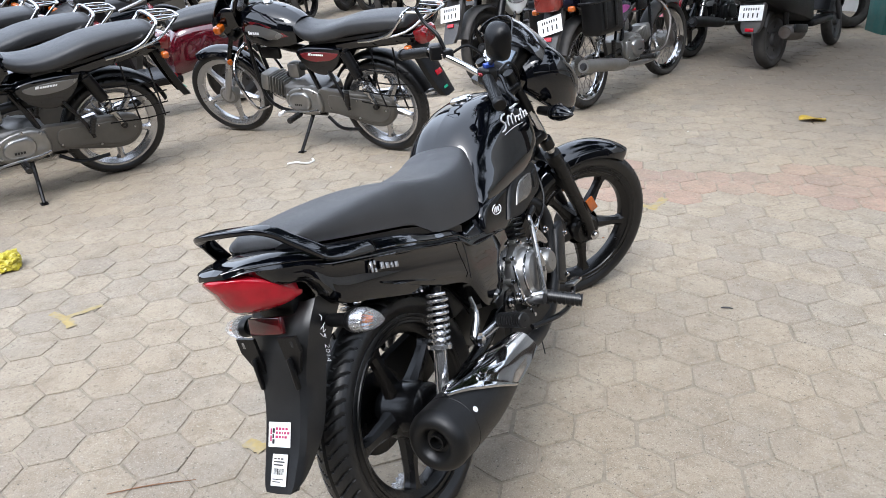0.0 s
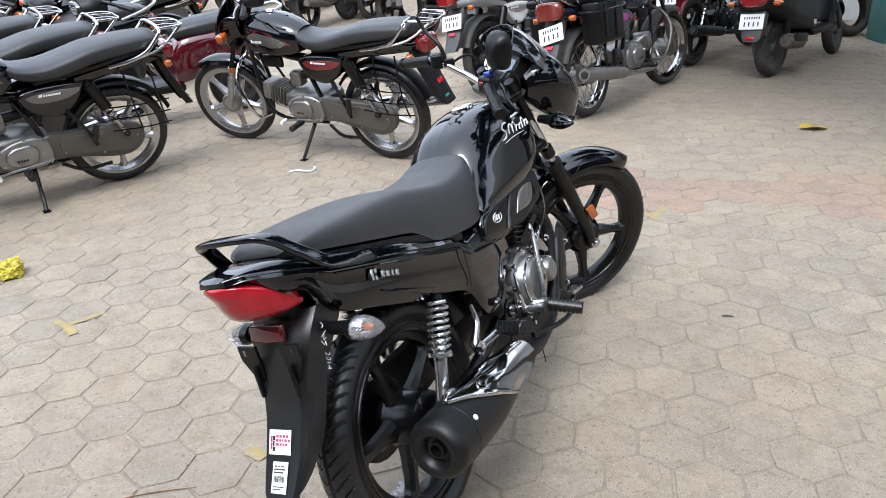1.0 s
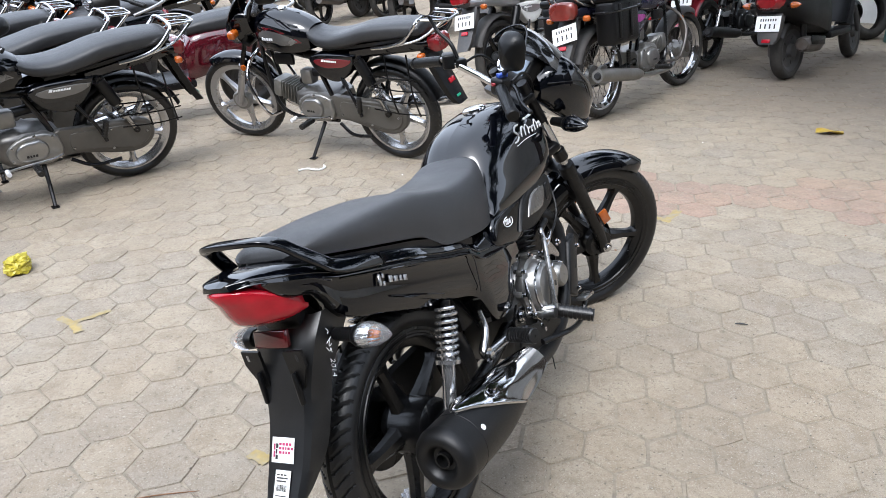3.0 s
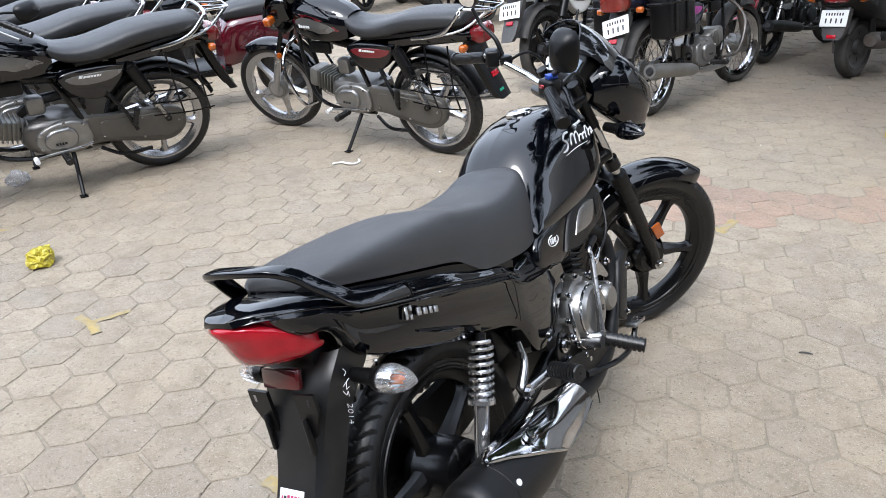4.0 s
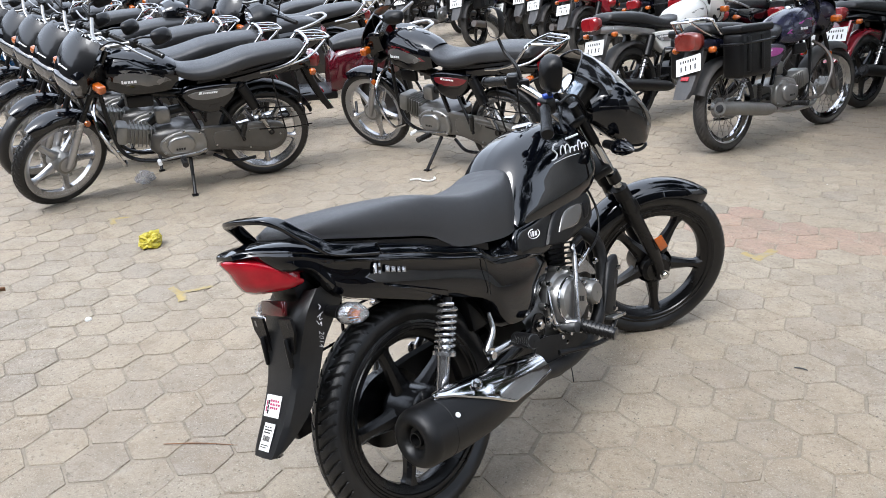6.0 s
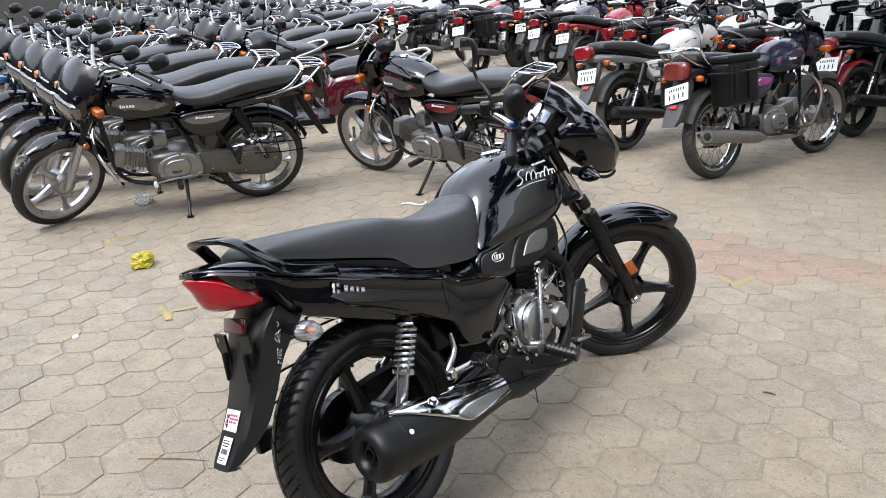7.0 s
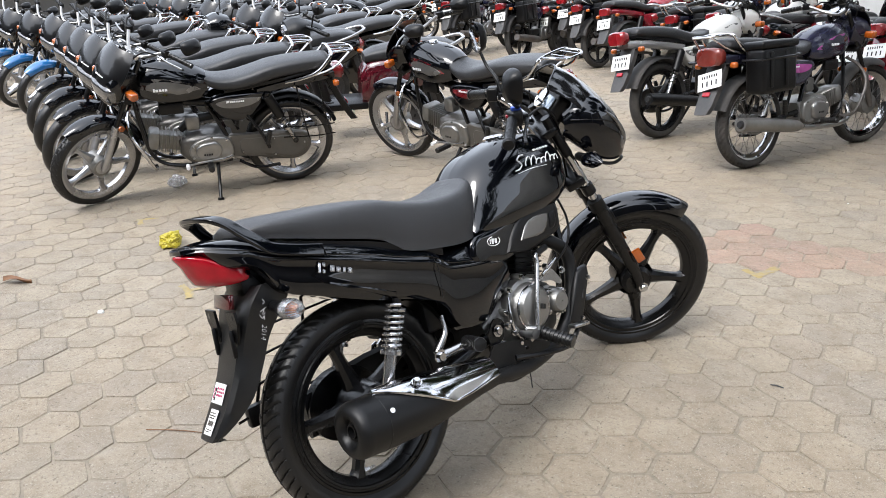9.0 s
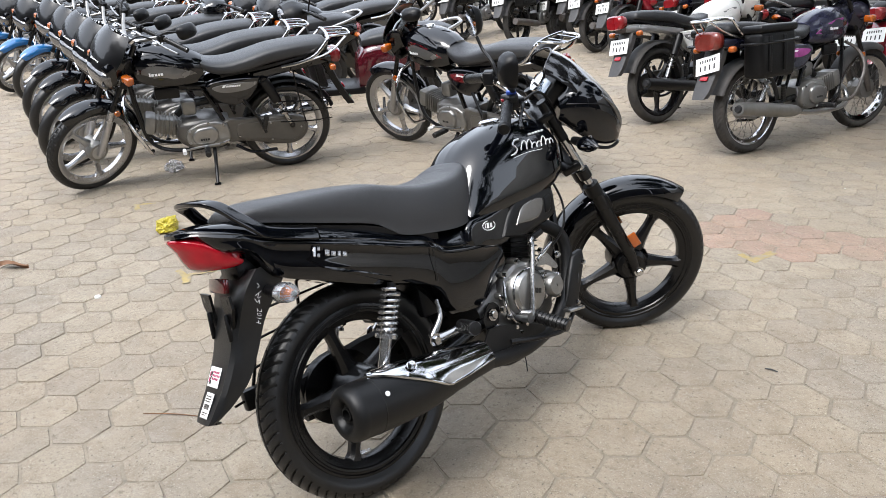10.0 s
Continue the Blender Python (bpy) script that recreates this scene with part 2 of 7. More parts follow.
def plate_poly(pts, y0, y1, bm=None):
    """A rounded outline in the x-z plane given depth from y0 to y1, its outer edge softened."""
    P = spline([(x, 0, z) for x, z in pts + pts[:1]], 3)[:-1]
    c = sum(P, Vector()) / len(P)
    d = math.copysign(min(abs(y1 - y0) * 0.6, 0.012), y1 - y0)

    def ring_(y, k):
        out = []
        for p in P:
            r = (p - c).length
            q = c + (p - c) * max(0.5, (r - k) / r)
            out.append(Vector((q.x, y, q.z)))
        return out
    e = abs(d)
    return loft([ring_(y0, 0), ring_(y1 - d, 0), ring_(y1 - d * 0.4, e * 0.25), ring_(y1, e * 0.8), ring_(y1 + d * 0.05, e * 2.2)], bm=bm)


def steer(x_axle, z_axle, turn, rake=26.0, offset=0.045):
    """The turn of the front end about its steering line; turn in degrees to the right."""
    a = radians(rake)
    axis = Vector((-math.sin(a), 0, math.cos(a)))
    p = Vector((x_axle - offset / math.cos(a), 0, z_axle))
    return Matrix.Translation(p) @ Matrix.Rotation(radians(-turn), 4, axis) @ Matrix.Translation(-p)


# ---- wheels ----
def tyre_mesh(R, w, seg, tread=0, m=None, rows=17, depth=0.006):
    """A tyre; tread is the number of curved slanted grooves cut into each side of its crown."""
    h = w * 0.76
    prof = []
    for i in range(rows):
        a = math.pi * (i / (rows - 1) - 0.5) * 1.25
        prof.append((R - w * 0.55 + w * 0.55 * math.cos(a * 0.8), w * 0.52 * math.sin(a) / math.sin(1.5)))
    prof = [(R - h, -w * 0.34), (R - h * 0.75, -w * 0.46)] + [(r, y) for r, y in prof if r > R - h * 0.7] + [(R - h * 0.75, w * 0.46), (R - h, w * 0.34)]
    bm = lathe(prof, seg)
    if tread:
        for v in bm.verts:
            r = math.hypot(v.co.x, v.co.z)
            if r > R - w * 0.4:
                a = math.atan2(v.co.z, v.co.x) / (2 * math.pi)
                y = abs(v.co.y) / w
                ph = (a * tread + 2.6 * y ** 0.8 + (0.5 if v.co.y > 0 else 0)) % 1.0
                k = round((a * tread) % 2)
                if ph < 0.2 and (0.07 if k else 0.13) < y < (0.5 if k else 0.44) or y < 0.012:
                    f = (r - depth) / r
                    v.co.x *= f
                    v.co.z *= f
    return moved(bm, m or Matrix())


def wheel(root, c, R, w, kind, m, tyre_mat, rim_mat, hi=False, phase=0.35):
    """Tyre, rim, hub and spokes of one wheel, turned by m."""
    at = m @ Matrix.Translation(c)
    part("tyre", tyre_mesh(R, w, 900 if hi == 2 else 480 if hi else 48, 60 if hi == 2 else 48 if hi else 0, at, 37 if hi == 2 else 25 if hi else 13), tyre_mat, root, smooth=50)
    rr = R - w * 0.74
    prof = [(rr + 0.004, -w * 0.42), (rr + 0.006, -w * 0.36), (rr - 0.006, -w * 0.3), (rr - 0.02, -w * 0.16), (rr - 0.024, 0), (rr - 0.02, w * 0.16), (rr - 0.006, w * 0.3), (rr + 0.006, w * 0.36), (rr + 0.004, w * 0.42), (rr - 0.004, w * 0.42), (rr - 0.014, w * 0.34), (rr - 0.034, w * 0.2), (rr - 0.036, 0), (rr - 0.034, -w * 0.2), (rr - 0.014, -w * 0.34), (rr - 0.004, -w * 0.42), (rr + 0.004, -w * 0.42)]
    if hi == 2:
        prof = [(rr + 0.004, -w * 0.4), (rr + 0.007, -w * 0.36), (rr - 0.004, -w * 0.3), (rr - 0.006, w * 0.3), (rr + 0.007, w * 0.36), (rr + 0.004, w * 0.4), (rr - 0.003, w * 0.41), (rr - 0.006, w * 0.37), (rr - 0.011, w * 0.37), (rr - 0.013, w * 0.4), (rr - 0.019, w * 0.39), (rr - 0.022, w * 0.34), (rr - 0.036, w * 0.25), (rr - 0.043, w * 0.18), (rr - 0.046, 0)]
        prof += [(r, -y) for r, y in prof[-2:5:-1]] + [prof[0]]
    part("rim", moved(lathe(prof, 96 if hi else 40), at), rim_mat, root, smooth=25 if hi == 2 else 40)
    if kind == "alloy":
        part("hub", moved(lathe([(0.012, -0.062), (0.045, -0.062), (0.058, -0.05), (0.06, 0.0), (0.058, 0.05), (0.045, 0.062), (0.012, 0.062)], 28, cap=True), at), rim_mat, root)
        for k in range(5):
            a = 2 * math.pi * k / 5 + phase
            rings = []
            for r, hw, hy in ((0.045, 0.034, 0.026), (0.09, 0.023, 0.022), (rr - 0.09, 0.016, 0.018), (rr - 0.06, 0.0165, 0.018), (rr - 0.044, 0.023, 0.02), (rr - 0.034, 0.036, 0.021)):
                rings.append([Vector((r, y * 1.0, u)) for u, y in ((-hw, -hy * 0.45), (-hw * 0.45, -hy), (hw * 0.45, -hy), (hw, -hy * 0.45), (hw, hy * 0.45), (hw * 0.45, hy), (-hw * 0.45, hy), (-hw, hy * 0.45))])
            part("spoke", moved(loft(rings), at @ Matrix.Rotation(a, 4, "Y")), rim_mat, root, smooth=35)
    elif kind == "wire":
        part("hub", moved(lathe([(0.012, -0.06), (0.07, -0.06), (0.07, -0.03), (0.03, -0.02), (0.03, 0.02), (0.07, 0.03), (0.07, 0.06), (0.012, 0.06)], 24, cap=True), at), ENGLIGHT, root)
        bm = bmesh.new()
        for k in range(36):
            a = 2 * math.pi * k / 36
            s = 1 if k % 2 else -1
            b = a + 0.35 * (1 if k % 4 < 2 else -1)
            tube([(0.066 * math.cos(a), 0.035 * s, 0.066 * math.sin(a)), ((rr - 0.03) * math.cos(b), 0.004 * s, (rr - 0.03) * math.sin(b))], 0.0016, 4, bm=bm)
        tagged(part("spokes", moved(bm, at), RUSTY, root), kind="stuff")
    else:
        part("wheel_disc", moved(lathe([(0.01, -0.05), (0.05, -0.05), (0.06, -0.02), (rr - 0.03, -0.02), (rr - 0.03, 0.02), (0.06, 0.02), (0.05, 0.05), (0.01, 0.05)], 28, cap=True), at), rim_mat, root)
        for k in range(5):
            a = 2 * math.pi * k / 5
            part("wheel_slot", moved(box((0.035, 0.046, 0.02), Matrix.Rotation(a, 4, "Y") @ Matrix.Translation((rr * 0.62, 0, 0)), 0.006), at), MATTE, root)


def coil(root, a, b, r=0.026, wire=0.0055, turns=9, mat_=CHROME, cover=0.0, span=0.62, eyes=True):
    """A shock absorber from a down to b: rod, body, eyes and spring."""
    a, b = Vector(a), Vector(b)
    d = b - a
    sh = part("shock_absorber", tube([a, a + d * 0.5], 0.012, 10), BLACKMETAL, root)
    part("damper_body", tube([a + d * (span - 0.07), b], 0.0165, 14), CHROME if mat_ is CHROME else mat_, sh)
    q = d.to_track_quat("Z", "Y").to_matrix().to_4x4()
    pts = []
    n = turns * 12
    L = d.length
    for i in range(n + 1):
        t = i / n
        ang = 2 * math.pi * turns * t
        pts.append(Matrix.Translation(a) @ q @ Vector((r * math.cos(ang), r * math.sin(ang), L * (0.06 + span * t))))
    part("spring", tube(pts, wire, 6, n=1), mat_, sh)
    if cover:
        part("spring_cover", tube([a + d * 0.0, a + d * cover], r + 0.009, 16), BLACKPL, sh)
    part("seat_ring", tube([a + d * (0.06 + span), a + d * (0.095 + span)], r + 0.006, 16), mat_, sh)
    for p in (a, b) if eyes else (b,):
        part("eye", lathe([(0.004, -0.018), (0.018, -0.018), (0.018, 0.018), (0.004, 0.018)], 16, p), BLACKMETAL, sh)


def bars(root, x0, x1, z0, rows, m, mat_, h=0.012, gap=0.006, depth=0.0015, name="lettering"):
    """Plain bars that stand for writing, in the x-z plane, put in place by m."""
    bm = bmesh.new()
    z = z0
    for row in rows:
        x = x0
        for wd in row:
            box((wd, depth, h), Matrix.Translation((x + wd / 2, 0, z)), 0, bm=bm)
            x += wd + gap
        z -= h + gap
    return part(name, moved(bm, m), mat_, root)


# ---- the black motorcycle in front ----
def smooth_rings(rings, n=4):
    """More rings between the given ones, along smooth lines."""
    cols = [spline([r[i] for r in rings], n) for i in range(len(rings[0]))]
    return [[c[k] for c in cols] for k in range(len(cols[0]))]


def body(secs, n=4, k=3):
    """A shell that is alike on both sides: at each x, the right-hand half as (half width, height) from the top down."""
    rings = []
    for x, pts in secs:
        half = spline([(0, a, b) for a, b in pts], k)
        right = [Vector((x, -p.y, p.z)) for p in half]
        left = [Vector((x, p.y, p.z)) for p in reversed(half)]
        rings.append(right + left)
    return loft(smooth_rings(rings, n))


def arc_guard(c, R, w, a0, a1, drop, thick=0.003, n=26, m=None, tip=0.0):
    """A mudguard round a wheel: angles in degrees, from the front over the top to the rear."""
    rings = []
    for i in range(n + 1):
        t = i / n
        a = radians(a0 + (a1 - a0) * t)
        ww = w * (0.55 + 0.45 * min(1, t / 0.16) ** 0.5) if tip else w
        ring_ = []
        for j in range(13):
            u = (j / 12 - 0.5) * 2
            rad = R - drop * abs(u) ** 2.6
            ring_.append(Vector((c[0] + rad * math.cos(a), c[1] + ww / 2 * math.sin(u * 1.45) / math.sin(1.45), c[2] + rad * math.sin(a))))
        rings.append(ring_)
    b = shell(rings, thick)
    return moved(b, m or Matrix())


def indicator(root, base, tip, s, m, lens=LENSGLASS):
    """A turn signal: stalk, housing and lens with its bulb behind it."""
    base, tip = Vector(base), Vector(tip)
    ind = part("turn_signal", moved(tube([base, base + (tip - base) * 0.45], [0.014, 0.017], 12), m), BLACKPL, root)
    mid = base + (tip - base) * 0.45
    d = (tip - mid)
    q = d.to_track_quat("Z", "Y").to_matrix().to_4x4()
    place = m @ Matrix.Translation(mid) @ q @ Matrix.Diagonal((1.0, 0.82, 1.12, 1))
    part("collar", moved(lathe([(0.012, -0.006), (0.024, -0.004), (0.029, 0.004), (0.029, 0.009), (0.02, 0.01)], 20, axis="z"), place), BLACKPL, ind)
    prof = [(0.0275, 0.008), (0.0295, 0.018), (0.0285, 0.03), (0.024, 0.044), (0.0165, 0.058), (0.008, 0.069), (0.001, 0.075)]
    bl = lathe(prof, 28, axis="z")
    for v in bl.verts:
        a = math.atan2(v.co.y, v.co.x)
        f = 1 + 0.05 * math.cos(14 * a)
        v.co.x *= f
        v.co.y *= f
    part("lens" if lens is not PAINT else "housing", moved(bl, place), lens, ind, "faceted clear lens" if lens is LENSGLASS else "", smooth=12)
    if lens is LENSGLASS:
        part("reflector", moved(lathe([(0.0275, 0.012), (0.026, 0.024), (0.02, 0.034), (0.01, 0.03), (0.001, 0.028)], 20, axis="z"), place), CHROME, ind)
    part("bulb", moved(lathe([(0.001, 0.028), (0.007, 0.03), (0.009, 0.038), (0.007, 0.046), (0.001, 0.05)], 12, axis="z"), place), ORANGE, ind, "orange bulb")
    return ind


def mirror_head(root, at, m, face=(-1, 0, 0.0), r=(0.052, 0.07)):
    """An oval mirror: a rounded back shell and a glass."""
    q = Vector(face).to_track_quat("Z", "Y").to_matrix().to_4x4()
    M_ = m @ Matrix.Translation(at) @ q

    def rounded(bm):
        for v in bm.verts:
            a = math.atan2(v.co.y, v.co.x)
            f = (abs(math.cos(a)) ** 3.2 + abs(math.sin(a)) ** 3.2) ** (-1 / 3.2) * (1 + 0.06 * math.sin(a + 0.6))
            v.co.x *= f * 0.95
            v.co.y *= f * 0.95
        return bm
    sc = Matrix.Diagonal((r[0], r[1], 1, 1))
    h = part("mirror", moved(rounded(lathe([(0.93, -0.002), (1.0, 0.0), (1.0, -0.008), (0.85, -0.026), (0.5, -0.038), (0.02, -0.042)], 32, axis="z")), M_ @ sc), BLACKPL, root)
    part("mirror_glass", moved(rounded(lathe([(0.01, -0.001), (0.94, -0.001), (0.94, -0.004)], 32, axis="z")), M_ @ sc), MIRROR, h, "bright mirror glass")
    return h


def ribbed(root, a, b, r, n, mat_, name, m=None):
    """A rubber with rings along it, from a to b."""
    a, b = Vector(a), Vector(b)
    L = (b - a).length
    prof = [(0.002, 0)]
    for i in range(n):
        z0, z1 = L * i / n, L * (i + 0.62) / n
        prof += [(r, z0), (r, z1), (r * 0.84, z1), (r * 0.84, L * (i + 1) / n)]
    prof += [(r, L), (r * 0.9, L + 0.004), (0.002, L + 0.005)]
    q = (b - a).to_track_quat("Z", "Y").to_matrix().to_4x4()
    return part(name, moved(lathe(prof, 18, axis="z"), (m or Matrix()) @ Matrix.Translation(a) @ q), mat_, root, smooth=30)


def bolt(root, p, d, r=0.009, mat_=STEEL, m=None):
    q = Vector(d).to_track_quat("Z", "Y").to_matrix().to_4x4()
    return part("bolt", moved(lathe([(0.001, 0.009), (r * 0.8, 0.009), (r, 0.006), (r, 0), (r * 1.5, 0), (r * 1.5, -0.003)], 8, axis="z"), (m or Matrix()) @ Matrix.Translation(p) @ q), mat_, root, smooth=20)


def chalk(root, text, size, m, mat_):
    """A short handwritten mark, from the built-in letters."""
    cu = bpy.data.curves.new("chalk", "FONT")
    cu.body, cu.size, cu.extrude, cu.resolution_u, cu.offset, cu.shear = text, size, 0.0004, 2, -0.0005, 0.2
    ob = bpy.data.objects.new("chalk", cu)
    scene.collection.objects.link(ob)
    bpy.context.view_layer.update()
    me = bpy.data.meshes.new_from_object(ob.evaluated_get(bpy.context.evaluated_depsgraph_get()))
    bpy.data.objects.remove(ob)
    me.transform(m)
    me.materials.clear()
    me.materials.append(mat_)
    o = new("handwriting", me)
    o.parent = root
    return o


AX = 1.275


def main_motorcycle(m, turn):
    g = thing("motorcycle", m, "glossy black new motorcycle with red tail lamp, front wheel turned", "motorcycle")
    S = steer(AX, 0.298, turn)
    T = Matrix.Translation
    wr = part("rear_axle", tube([(0, -0.125, 0.305), (0, 0.125, 0.305)], 0.008, 10), STEEL, g)
    wheel(g, (0, 0, 0.305), 0.305, 0.092, "alloy", Matrix(), RUBBER, BLACKMETAL, 2, 0.698)
    wheel(g, (AX, 0, 0.298), 0.298, 0.078, "alloy", S, RUBBER, BLACKMETAL, 2, 0.21)
    part("valve", moved(tube([(AX - 0.205, -0.01, 0.33), (AX - 0.18, -0.035, 0.325)], 0.004, 8), S @ T((AX, 0, 0.298)) @ Matrix.Rotation(radians(205), 4, "Y") @ T((-AX, 0, -0.298))), BLACKPL, g)
    # rear hub: drum, chain cover and adjuster
    part("brake_drum", lathe([(0.02, -0.085), (0.055, -0.085), (0.068, -0.075), (0.072, -0.05), (0.072, 0.02)], 36, (0, 0, 0.305)), BLACKMETAL, g)
    part("sprocket_cover", loft([[Vector((x, y, z)) for x, z in [(0.12 * math.cos(a) * (1.0) - 0.01, 0.305 + 0.105 * math.sin(a)) for a in [2 * math.pi * k / 28 for k in range(28)]]] for y in (0.07, 0.105)]), BLACKMETAL, g)
    part("chain_guard", body([(-0.13, [(0.0, 0.375), (0.012, 0.37), (0.012, 0.25), (0.0, 0.245)]), (0.1, [(0.0, 0.41), (0.014, 0.40), (0.014, 0.24), (0.0, 0.235)]), (0.45, [(0.0, 0.40), (0.014, 0.395), (0.014, 0.27), (0.0, 0.265)])], 3, 1), MATTE, g).location = (0, 0.095, 0)
    for s in (1, -1):
        part("swing_arm", tube([(-0.05, s * 0.1, 0.305), (0.2, s * 0.1, 0.315), (0.46, s * 0.08, 0.35)], [0.016, 0.019, 0.022], 12), BLACKMETAL, g)
    bolt(g, (0.0, -0.112, 0.305), (0, -1, 0), 0.013)
    bolt(g, (-0.05, -0.11, 0.292), (0, -1, 0), 0.009)
    part("chain_adjuster", box((0.085, 0.006, 0.03), T((-0.03, -0.108, 0.303)), 0.002), STEEL, g)
    part("brake_rod", tube([(0.02, -0.1, 0.23), (0.25, -0.13, 0.22), (0.5, -0.15, 0.25)], 0.004, 8), STEEL, g)
    part("brake_arm", tube([(0.03, -0.092, 0.3), (0.03, -0.1, 0.215)], [0.01, 0.007], 8), STEEL, g)
    bolt(g, (0.03, -0.105, 0.22), (-1, 0, 0), 0.007)

    # tank
    tk = [(0.435, [(0.0, 0.70), (0.06, 0.70), (0.108, 0.694), (0.124, 0.686), (0.124, 0.672), (0.0, 0.66)]),
          (0.462, [(0.0, 0.79), (0.05, 0.785), (0.1, 0.758), (0.122, 0.725), (0.13, 0.674), (0.0, 0.66)]),
          (0.495, [(0.0, 0.848), (0.055, 0.84), (0.106, 0.803), (0.128, 0.75), (0.134, 0.673), (0.0, 0.66)]),
          (0.54, [(0.0, 0.884), (0.065, 0.876), (0.118, 0.83), (0.138, 0.765), (0.137, 0.671), (0.0, 0.66)]),
          (0.60, [(0.0, 0.908), (0.074, 0.898), (0.127, 0.85), (0.145, 0.775), (0.138, 0.668), (0.0, 0.66)]),
          (0.68, [(0.0, 0.926), (0.08, 0.914), (0.134, 0.862), (0.15, 0.785), (0.139, 0.669), (0.0, 0.66)]),
          (0.76, [(0.0, 0.931), (0.082, 0.918), (0.136, 0.864), (0.151, 0.79), (0.14, 0.678), (0.0, 0.67)]),
          (0.83, [(0.0, 0.924), (0.078, 0.91), (0.13, 0.858), (0.146, 0.79), (0.134, 0.695), (0.0, 0.69)]),
          (0.885, [(0.0, 0.902), (0.066, 0.89), (0.112, 0.842), (0.126, 0.79), (0.116, 0.722), (0.0, 0.712)]),
          (0.915, [(0.0, 0.872), (0.05, 0.864), (0.084, 0.83), (0.094, 0.79), (0.086, 0.745), (0.0, 0.738)]),
          (0.927, [(0.0, 0.845), (0.03, 0.84), (0.05, 0.82), (0.056, 0.79), (0.05, 0.762), (0.0, 0.757)])]
    part("fuel_tank", body(tk, 5, 4), PAINT, g, "glossy black tank")
    part("tank_cap", lathe([(0.002, 0.012), (0.028, 0.011), (0.036, 0.004), (0.037, -0.006)], 28, (0.72, 0, 0.928), "z"), CHROME, g)
    # slanted emblem strokes on each side of the tank, laid on its skin
    def tank_hw(x, z):
        rows = []
        for xx, pts in tk:
            zs = [q[1] for q in pts[1:5]][::-1]
            ys = [q[0] for q in pts[1:5]][::-1]
            rows.append((xx, float(np.interp(z, zs, ys))))
        return float(np.interp(x, [r[0] for r in rows], [r[1] for r in rows]))

    def ribbon(name, root, s, pts, wd, mat_=WHITEINK, label=""):
        P = [Vector((x, s * (tank_hw(x, z) + 0.0055), z)) for x, z in pts]
        r_ = [wd * (0.55 + 0.45 * abs(math.sin(1.7 * k))) for k in range(len(P))]
        return part(name, tube(P, r_, 6, 2 if len(P) > 30 else 4), mat_, root, label)
    for s in (-1, 1):
        z0 = 0.826
        initial = [(0.642, z0 - 0.006), (0.66, z0 - 0.004), (0.674, z0 + 0.006), (0.67, z0 + 0.016), (0.664, z0 + 0.024), (0.676, z0 + 0.035), (0.694, z0 + 0.036)]
        em = ribbon("tank_emblem", g, s, initial, 0.0034, WHITEINK, "white script emblem")
        wave = []
        for k in range(57):
            t_ = k / 56
            u_ = 2 * math.pi * 7 * t_
            tall = 1.8 if int(7 * t_) in (0, 1, 4) else 1.0
            zz = z0 - 0.006 * t_ + 0.0075 * tall * (1 - math.cos(u_))
            wave.append((0.69 + 0.165 * t_ - 0.0055 * math.sin(u_) + 0.4 * (zz - z0), zz))
        ribbon("emblem_script", em, s, wave, 0.0027)
        ribbon("emblem_tail", em, s, [(0.648, z0 - 0.016), (0.71, z0 - 0.011), (0.78, z0 - 0.014)], 0.0013)
        for k in range(5):
            x = 0.742 + 0.0175 * k
            ribbon("emblem_block", em, s, [(x, 0.866), (x + 0.0065, 0.867), (x + 0.013, 0.8665)], 0.0042)

    # seat
    def seat_sec(x, b, t, hw):
        return (x, [(0.0, t), (hw * 0.55, t - 0.003), (hw * 0.88, t - 0.014), (hw * 1.0, (t * 0.55 + b * 0.45)), (hw * 0.97, b + 0.006), (hw * 0.88, b), (0.0, b)])
    seat_rows = ((-0.262, 0.852, 0.866, 0.06), (-0.247, 0.846, 0.884, 0.086), (-0.2, 0.838, 0.892, 0.106), (-0.1, 0.81, 0.886, 0.121), (0.0, 0.782, 0.878, 0.128), (0.10, 0.752, 0.866, 0.132), (0.145, 0.724, 0.857, 0.135), (0.19, 0.697, 0.843, 0.138), (0.29, 0.677, 0.82, 0.14), (0.38, 0.666, 0.815, 0.134), (0.435, 0.672, 0.82, 0.125), (0.465, 0.705, 0.832, 0.115), (0.487, 0.755, 0.842, 0.1), (0.502, 0.79, 0.844, 0.08))
    part("seat", body([seat_sec(*r_) for r_ in seat_rows], 5, 3), SEAT, g, "matte black vinyl seat", smooth=60)
    part("seat_base", body([(-0.25, [(0.0, 0.85), (0.095, 0.846), (0.095, 0.832), (0.0, 0.83)]), (0.0, [(0.0, 0.78), (0.124, 0.776), (0.122, 0.758), (0.0, 0.755)]), (0.1, [(0.0, 0.75), (0.128, 0.746), (0.126, 0.728), (0.0, 0.725)]), (0.3, [(0.0, 0.672), (0.134, 0.67), (0.13, 0.652), (0.0, 0.65)])], 3, 1), BLACKPL, g)

